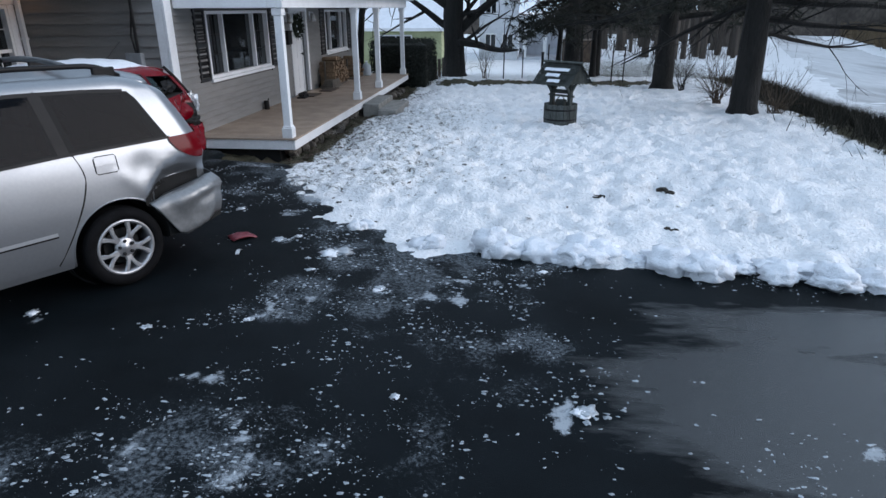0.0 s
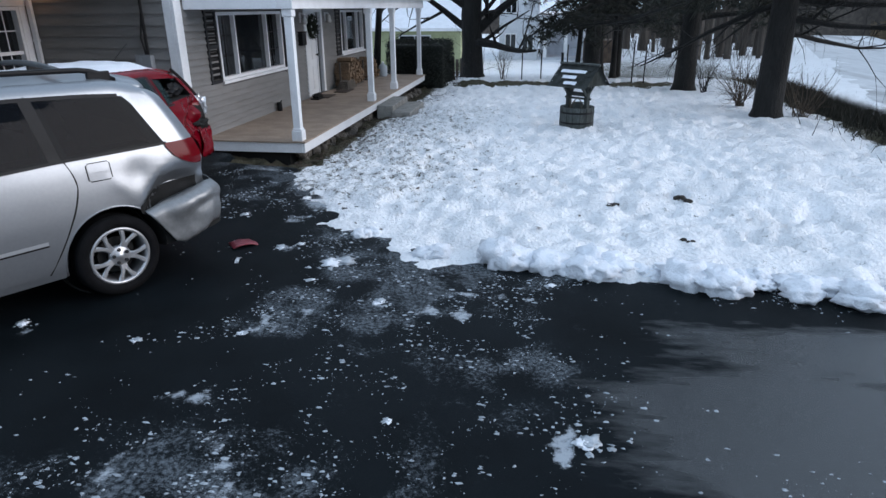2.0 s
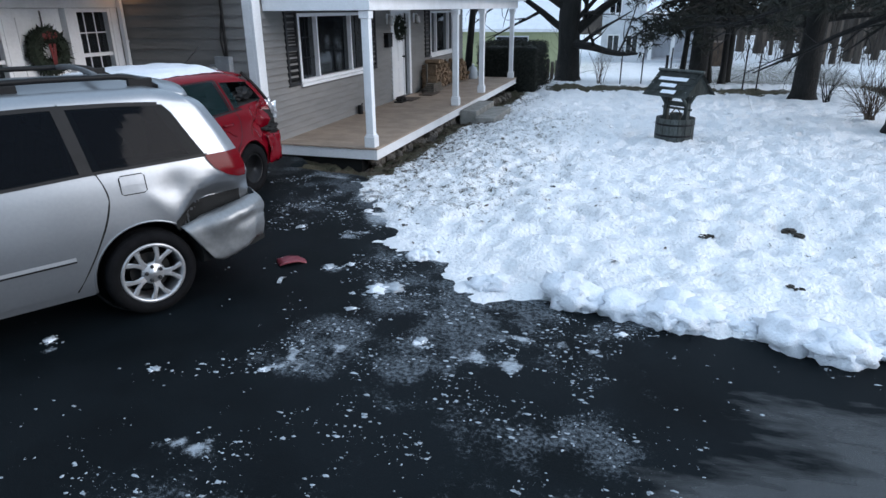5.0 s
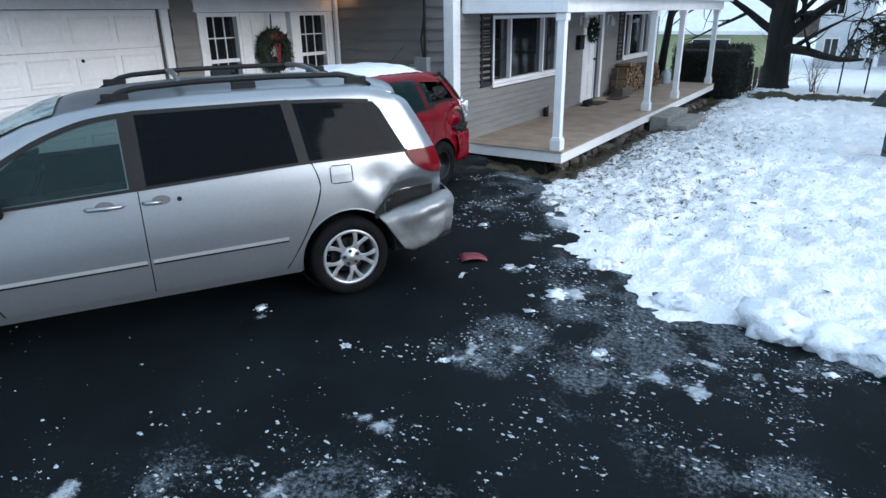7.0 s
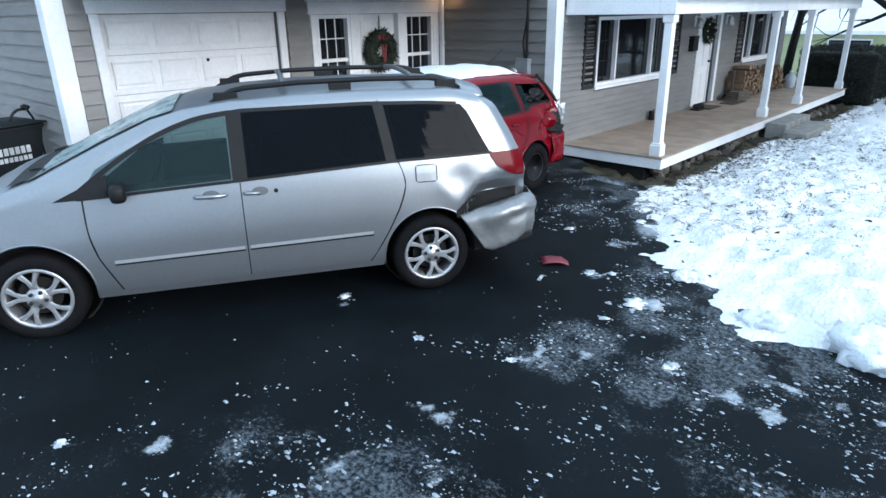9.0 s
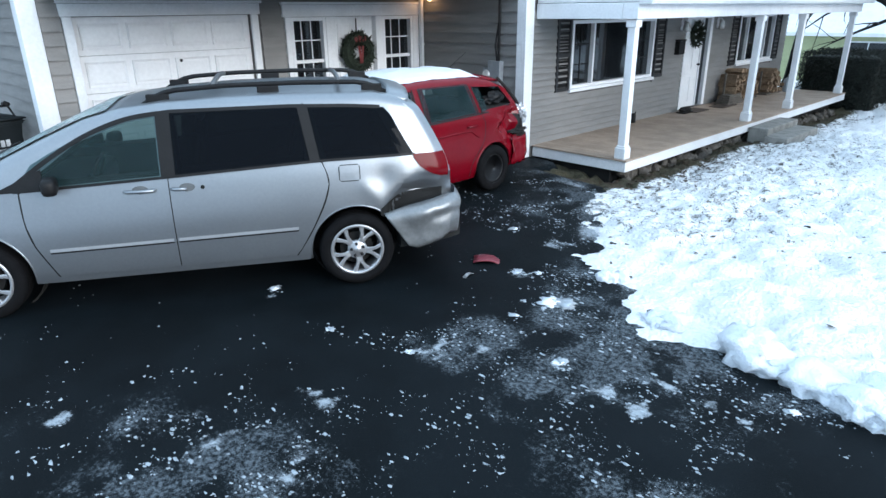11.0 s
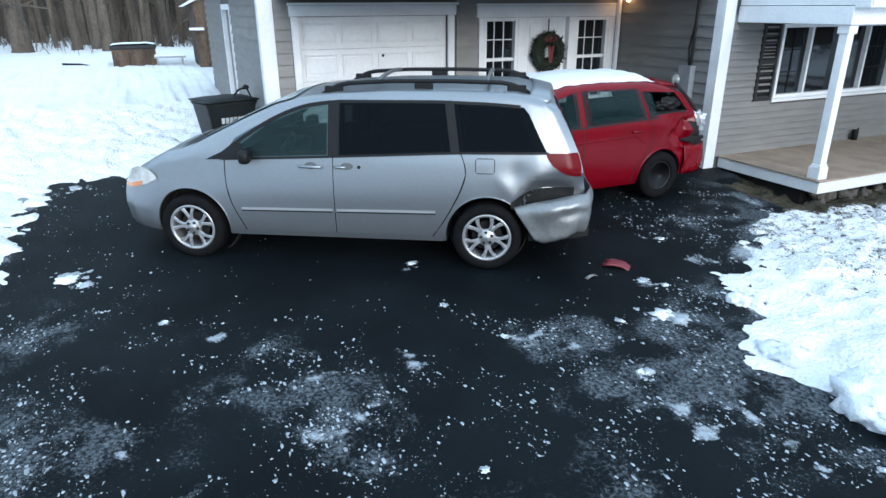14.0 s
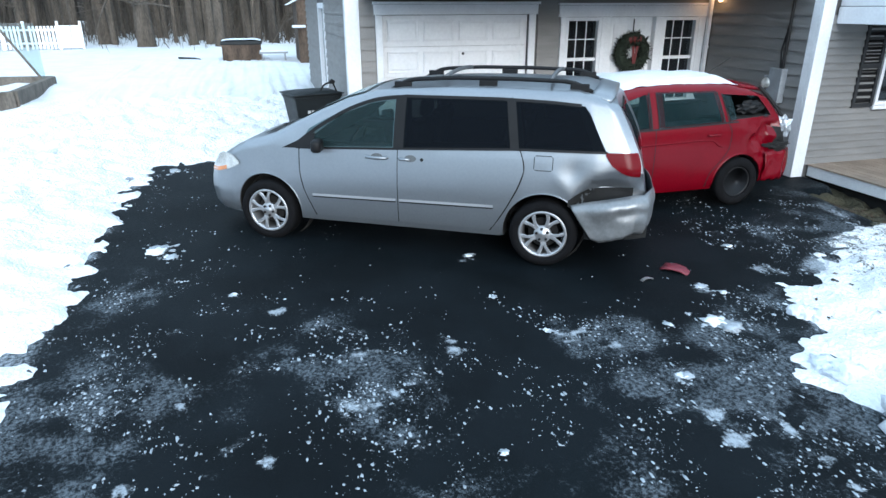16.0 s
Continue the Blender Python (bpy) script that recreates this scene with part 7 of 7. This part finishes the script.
# roadside weeds and bushes
V, F = [], []
nb = np.random.default_rng(8)
for i in range(20000):
    y = nb.uniform(8.5, 26)
    x = 6.9 + 0.12 * max(y - 12, 0) + nb.normal(0, 0.55)
    z, b = land(x, y), len(V)
    h, a = nb.uniform(0.08, 0.45), nb.uniform(0, 6.28)
    lx, ly, w = nb.normal(0, 0.12), nb.normal(0, 0.12), 0.008
    V += [(x - w * math.cos(a), y - w * math.sin(a), z), (x + w * math.cos(a), y + w * math.sin(a), z), (x + lx, y + ly, z + h)]
    F.append((b, b + 1, b + 2))
me = bpy.data.meshes.new("roadside_weeds")
me.from_pydata(V, [], F)
me.materials.append(mat("dark_weeds", (0.022, 0.021, 0.014), 0.95, vary=0.4, scale=1, fine=10, bump=0))
tagged(new("roadside_weeds", me), "dark matted weeds along the road verge", "weeds", kind="stuff")

# road: a strip of packed snow that follows the land
def road_mid(y):
    return 13.0 + 0.30 * (y - 18)
road = sheet(lin(-30, 130, 90), lin(-3.2, 3.2, 9), lambda y, u: Vector((road_mid(y) + u, y, land(road_mid(y), y) + 0.05 - 0.012 * u * u / 3)))
tagged(link("road", road, M_ROAD, True), "country road with packed snow and wheel tracks", "road", kind="structure")
for k, y in enumerate((24.0, 52.0)):
    pl = thing("utility_pole", "tall grey wooden utility pole beyond the road", "utility pole", pose(road_mid(y) + 5.5, y, land(road_mid(y) + 5, y)), "utility poles")
    part("pole", tube([(0, 0, -0.3), (0, 0, 9)], [0.15, 0.11], 10), M_OLDWOOD, pl)
    part("crossarm", box(-1.1, 1.1, -0.06, 0.06, 8.2, 8.34), M_OLDWOOD, pl)

# dry reeds beyond the road
V, F = [], []
for i in range(9000):
    y = nb.uniform(-5, 90)
    x = road_mid(y) + 5 + nb.exponential(2.5)
    z, b = land(x, y), len(V)
    h, a, w = nb.uniform(0.9, 1.9), nb.uniform(0, 3.14), nb.uniform(0.03, 0.09)
    lx, ly = nb.normal(0, 0.25), nb.normal(0, 0.25)
    V += [(x - w * math.cos(a), y - w * math.sin(a), z - 0.1), (x + w * math.cos(a), y + w * math.sin(a), z - 0.1), (x + lx, y + ly, z + h)]
    F.append((b, b + 1, b + 2))
me = bpy.data.meshes.new("dry_reeds")
me.from_pydata(V, [], F)
me.materials.append(M_REED)
tagged(new("dry_reeds", me), "tall dry reeds beyond the road", "reeds", kind="stuff")


# woods all round: bare trunks and undergrowth
def woods(name, label, places, seed, tall=(9, 15), thick=(0.07, 0.24), brush=5000, brush_h=(0.6, 2.8)):
    rnd = random.Random(seed)
    bm = bmesh.new()
    for x, y in places:
        z = land(x, y) - 0.2
        h, r = rnd.uniform(*tall), rnd.uniform(*thick)
        lx, ly = rnd.gauss(0, 0.5), rnd.gauss(0, 0.5)
        tube([(x, y, z), (x + lx * 0.3, y + ly * 0.3, z + h * 0.35), (x + lx, y + ly, z + h)], [r * 1.2, r * 0.85, r * 0.2], 6, bm, caps=False)
        for k in range(7):
            f = rnd.uniform(0.12, 0.95)
            p = Vector((x + lx * f, y + ly * f, z + h * f))
            a = rnd.uniform(0, 6.28)
            d = Vector((math.cos(a), math.sin(a), rnd.uniform(-0.1, 0.9)))
            l = rnd.uniform(1.0, 3.2) * (1.1 - 0.5 * f)
            tube([p, p + d * l * 0.5 + Vector((0, 0, 0.1)), p + d * l], [r * 0.3, r * 0.2, 0.01], 3, bm, caps=False)
    for k in range(brush):
        x, y = rnd.choice(places)
        x, y = x + rnd.gauss(0, 1.5), y + rnd.gauss(0, 1.5)
        z = land(x, y) - 0.1
        h = rnd.uniform(*brush_h)
        a = Vector((x, y, z))
        b = Vector((x + rnd.gauss(0, 0.35) * h, y + rnd.gauss(0, 0.35) * h, z + h))
        w = Vector((rnd.uniform(-1, 1), rnd.uniform(-1, 1), 0)).normalized() * rnd.uniform(0.008, 0.03)
        bm.faces.new([bm.verts.new(a - w), bm.verts.new(a + w), bm.verts.new(b)])
    ob = link(name, bm, M_GREYBARK if name == "woodland_edge" else M_WOODS)
    return tagged(ob, label, "woods", kind="stuff")


rnd = random.Random(21)
near_woods = [(rnd.uniform(-58, -32.5), rnd.uniform(-40, 14)) for _ in range(330)]
woods("woodland_edge", "leafless brown woodland behind the snowy back lawn", near_woods, 1, brush=9000)
ring = []
while len(ring) < 560:
    a, r = rnd.uniform(0, 6.283), rnd.uniform(48, 85)
    x, y = r * math.cos(a), r * math.sin(a)
    if abs(x - road_mid(y)) < 7 or (-14 < x < 4 and 20 < y) or y < -30 or (x > 10 and y < 34):
        continue
    ring.append((x, y))
verge_woods = [(road_mid(q) + rnd.uniform(9, 24), q) for q in (rnd.uniform(24, 95) for _ in range(190))]
woods("roadside_woods", "dark leafless thicket beyond the road", verge_woods, 5, tall=(7, 13), thick=(0.06, 0.2), brush=11000, brush_h=(1.0, 4.0))
woods("far_woods", "leafless woodland on the skyline", ring, 2, tall=(10, 16), thick=(0.12, 0.35), brush=7000, brush_h=(1, 5))
# full ring; its higher unseen sides are added to dim horizon light and reflections
hill = sheet(lin(0, 2 * math.pi, 97), lin(0, 1, 4), lambda a, v: Vector(((92 + 6 * v) * math.cos(a), (92 + 6 * v) * math.sin(a), -3 + ((4.6 + 3 * smooth(0.98, 0.9, math.sin(a)) + 6 * smooth(0.80, 0.6, math.sin(a))) + 2.0 * noise.noise(Vector((math.cos(a) * 6, math.sin(a) * 6, 0))) + 1.2 * noise.noise(Vector((math.cos(a) * 40, math.sin(a) * 40, 4)))) * v)))
tagged(link("backdrop", hill, M_WOODS), "far wooded ridge on the skyline, with unseen sides added to dim reflections", "backdrop", kind="structure")
for k, (x, y, r) in enumerate([(-31.2, -2.9, 0.36), (-33, -8.4, 0.25), (-30.5, -9.3, 0.22), (-32, -0.9, 0.2), (-30.6, 0.4, 0.22), (-33.5, 2.9, 0.24), (-34, -5.2, 0.3)]):
    bare_tree("tall grey leafless tree at the wood's edge", x, y, land(x, y), 13, r, 80 + k, low=0.16, limbs=9, bark=M_GREYBARK, kids=3, lean=(0, 0.03 * math.sin(k * 2)))

# white picket fence, raised bed, shed and boxes on the back lawn
fence = thing("picket_fence", "short run of white picket fence on the back lawn", "fence")
fz = land(-30.5, -7)
y = -8.4
pk = box(-0.012, 0.012, -0.045, 0.045, 0.05, 1.0)
first = part("picket", pk, M_WHITE, fence)
first.matrix_basis = pose(-30.3, y, fz)
while y < -6.4:
    y += 0.145
    if abs(y + 7.6) > 0.12:
        share("picket", first.data, fence, pose(-30.3 - 0.05 * (y + 10), y, fz))
for yy in (-8.5, -7.6, -6.3, -5.4):
    part("fence_post", box(-0.05, 0.05, -0.05, 0.05, 0, 1.2, bevel=0.01), M_WHITE, fence).matrix_basis = pose(-30.3 - 0.05 * (yy + 10), yy, fz)
for zz in (0.25, 0.8):
    part("rail", box(-0.05, -0.02, -8.5, -5.4, fz + zz, fz + zz + 0.08), M_WHITE, fence).matrix_basis = pose(-30.45, 0, 0)
part("panel", box(-0.03, 0.0, -6.25, -5.45, fz + 0.08, fz + 1.02), M_WHITE, fence).matrix_basis = pose(-30.44, 0, 0)

bz = land(-15.5, -3.5)
bed = thing("raised_bed", "snow-filled raised bed edged with grey timbers", "raised bed")
for (ax, ay), (bx, by) in (((-16.9, -3.15), (-13.6, -3.05)), ((-13.6, -3.05), (-12.6, -4.6)), ((-16.9, -3.15), (-17.2, -5.6))):
    d = Vector((bx - ax, by - ay, 0))
    tm = part("timber", box(0, d.length, -0.09, 0.09, -0.2, 0.22, bevel=0.02), M_OLDWOOD, bed)
    tm.matrix_basis = pose(ax, ay, bz, 0, 0, math.degrees(math.atan2(d.y, d.x)))
st = thing("leaning_stake", "thin leaning wooden stake with torn netting", "garden stake", pose(-16.6, -3.2, bz))
part("stake", tube([(0, 0, 0), (-0.3, -1.0, 1.55)], 0.03, 6), M_OLDWOOD, st)
M_NET = glass_mat("netting", (0.5, 0.5, 0.5), 0.9, 0.18)
part("netting", sheet(lin(0, 1, 5), lin(0, 1, 5), lambda u, v: Vector((-0.3 * v + 0.05 * u, -1.0 * v + 0.9 * u * v, 1.55 * v - 0.02))), M_NET, st, "faint torn netting")

sx, sy = -21.6, 4.15
sz = land(sx, sy)
shed = thing("garden_shed", "weathered brown board shed with a snowy roof edge", "shed", pose(sx, sy, sz))
part("wall", box(-2.5, 0, -0.62, 2.4, 0, 2.1), M_DARK, shed)
for k in range(10):
    part("wall_board", box(0.002, 0.03, -0.62 + 0.3 * k, -0.335 + 0.3 * k, 0, 2.1 + 0.0 * k), M_BARN, shed)
for k in range(8):
    part("wall_board", box(-0.3 * k - 0.285, -0.3 * k, -0.65, -0.622, 0, 2.1), M_BARN, shed)
bm = bmesh.new()
v = [bm.verts.new((x, y, z)) for x in (-2.7, 0.25) for y, z in ((-0.95, 1.95), (0.9, 2.95), (2.75, 1.95), (0.9, 2.85))]
for f in ((0, 1, 5, 4), (1, 2, 6, 5), (0, 4, 7, 3), (3, 7, 6, 2), (0, 3, 2, 1), (4, 5, 6, 7)):
    bm.faces.new([v[i] for i in f])
part("roof", bm, M_SNOW_CLEAN, shed, "snow on the shed roof")
part("shelf_snow", box(0.03, 0.35, -0.85, -0.4, 1.22, 1.3, bevel=0.02), M_SNOW_CLEAN, shed)
hb = thing("wooden_tub", "brown boarded tub with a dark cover and snow", "hot tub", pose(-22.7, 1.52, land(-22.7, 1.52) - 0.06))
hb.scale = (0.8, 0.8, 0.8)
for k in range(8):
    part("side_board", box(0.0, 0.03, -0.85 + 0.2125 * k, -0.645 + 0.2125 * k, 0, 0.72), M_BARN, hb)
part("core", box(-1.6, -0.002, -0.85, 0.85, 0, 0.72), M_DARK, hb)
part("cover", box(-1.65, 0.06, -0.9, 0.9, 0.722, 0.88, bevel=0.03), M_BIN, hb)
part("snow", sheet(lin(-1.6, 0.02, 12), lin(-0.86, 0.86, 12), lambda x, y: Vector((x, y, 0.89 + 0.05 * (1 - abs(y / 0.86) ** 4) + 0.02 * noise.noise(Vector((x * 3, y * 3, 0)))))), M_SNOW_CLEAN, hb)
bn = thing("garden_bench", "low snow-topped bench on the back lawn", "bench", pose(-22.6, 2.62, land(-22.6, 2.62)))
part("seat", box(-0.2, 0.2, -0.5, 0.5, 0.22, 0.28), M_METER, bn)
part("snow", box(-0.19, 0.19, -0.48, 0.48, 0.282, 0.34, bevel=0.02), M_SNOW_CLEAN, bn)
for yy in (-0.4, 0.4):
    part("leg", box(-0.15, 0.15, yy - 0.03, yy + 0.03, -0.1, 0.218), M_METER, bn)
br = thing("fallen_branch", "dark fallen branch lying on the snow", "branch", pose(-23.6, -0.75, land(-23.6, -0.75) + 0.06))
bm = bmesh.new()
limb(bm, random.Random(3), (0, 0, 0), (0.3, 1, 0.02), 2.3, 0.045, 1, 0.0, 5, 4)
part("stem", bm, M_BARK, br)


# neighbours
def plain_house(name, label, x0, x1, y0, y1, z, wall_h, rise, along, wall, snow=True, windows=(), face_y=None, lap=0.25):
    h = thing(name, label, "house", pose(0, 0, 0))
    part("wall", box(x0, x1, y0, y1, z - 1.0, z + wall_h), wall, h)
    bm = gable("roof", x0 - 0.4, x1 + 0.4, y0 - 0.45, y1 + 0.45, z + wall_h, rise, along)
    part("roof", bm, M_SNOW_CLEAN if snow else M_ROOF, h, "snow-covered roof")
    part("eave_board", box(x0 - 0.42, x1 + 0.42, y0 - 0.47, y0 - 0.44, z + wall_h - 0.14, z + wall_h + 0.03), M_WHITE, h)
    k = z - 0.5
    while k < z + wall_h - 0.1:
        part("clapboard", box(x0, x1, y0 - 0.025, y0 - 0.001, k, k + lap - 0.03), wall, h)
        k += lap
    for wx, wz, ww, wh in windows:
        win = part("window", box(wx, wx + ww, y0 - 0.06, y0 - 0.028, z + wz, z + wz + wh), M_WHITE, h)
        half = ww / 2
        for a in (wx + 0.06, wx + half + 0.03):
            part("pane", box(a, a + half - 0.09, y0 - 0.075, y0 - 0.062, z + wz + 0.07, z + wz + wh - 0.07), M_PANE, win)
    return h


plain_house("neighbour_house", "low pale green house with a snow-covered roof", -16, -4.5, 38, 46, -1.15, 2.45, 3.0, "x", M_GREENHOUSE, windows=[(-8.1, 0.75, 1.9, 1.35), (-13.5, 0.9, 1.4, 1.1)])
white = plain_house("far_house", "tall white clapboard house with a porch beyond the trees", -2.9, -0.2, 47, 56, -1.3, 5.2, 2.4, "y", M_BLUEWHITE, windows=[(-2.5, 0.8, 0.8, 1.2), (-1.3, 0.8, 0.8, 1.2), (-2.5, 3.3, 0.8, 1.2)])
fp = thing("far_porch", "white house porch with a snowy flat roof", "porch")
part("porch_floor", box(-0.1, 3.2, 47, 50, -1.6, -0.9), M_BLUEWHITE, fp)
part("porch_roof", box(-0.2, 3.5, 46.6, 50.2, 1.6, 1.85), M_SNOW_CLEAN, fp)
for x in (0.3, 1.7, 3.0):
    part("column", box(x - 0.12, x + 0.12, 47.0, 47.24, -0.9, 1.6), M_WHITE, fp)
part("back_wall", box(-0.1, 3.2, 50, 50.2, -1.6, 1.6), M_BLUEWHITE, fp)
tagged(link("dark_outbuilding", box(2.9, 5.0, 44.5, 47, -1.6, 0.35, bevel=0.05), M_BARN), "dark brown outbuilding beside the far house", "shed")
pf = thing("plot_fence", "low dark board fence beside the neighbour's house", "fence")
for k in range(14):
    part("fence_board", box(-4.5 + 0.16 * k, -4.38 + 0.16 * k, 26.0, 26.03, -0.5, 0.55 + 0.05 * math.sin(k * 2.1)), M_OLDWOOD, pf)

# ---- siding boards ----
siding(wall_garage, (GAR, 3.635), 90, 6.065, 0.2, EAVE - 0.15, 0.165, [(0.225, 2.865, 0, 2.71), (3.255, 6.015, 0, 2.69)])
siding(wall_side, (GAR, SIDE), 0, 2.28, 0.2, EAVE - 0.15, 0.165)
siding(wall_garage_side, (-16.2, GSIDE), 0, 8.28, 0.2, EAVE - 0.15, 0.165, [(3.8, 5.1, 0.9, 2.7)])
siding(wall_front, (WALL, 9.87), 90, 11.2, 0.40, 2.50, 0.105, [(1.03, 3.93, 1.17, 2.4), (5.2, 6.5, 0, 2.43), (7.98, 10.33, 1.17, 2.4)])
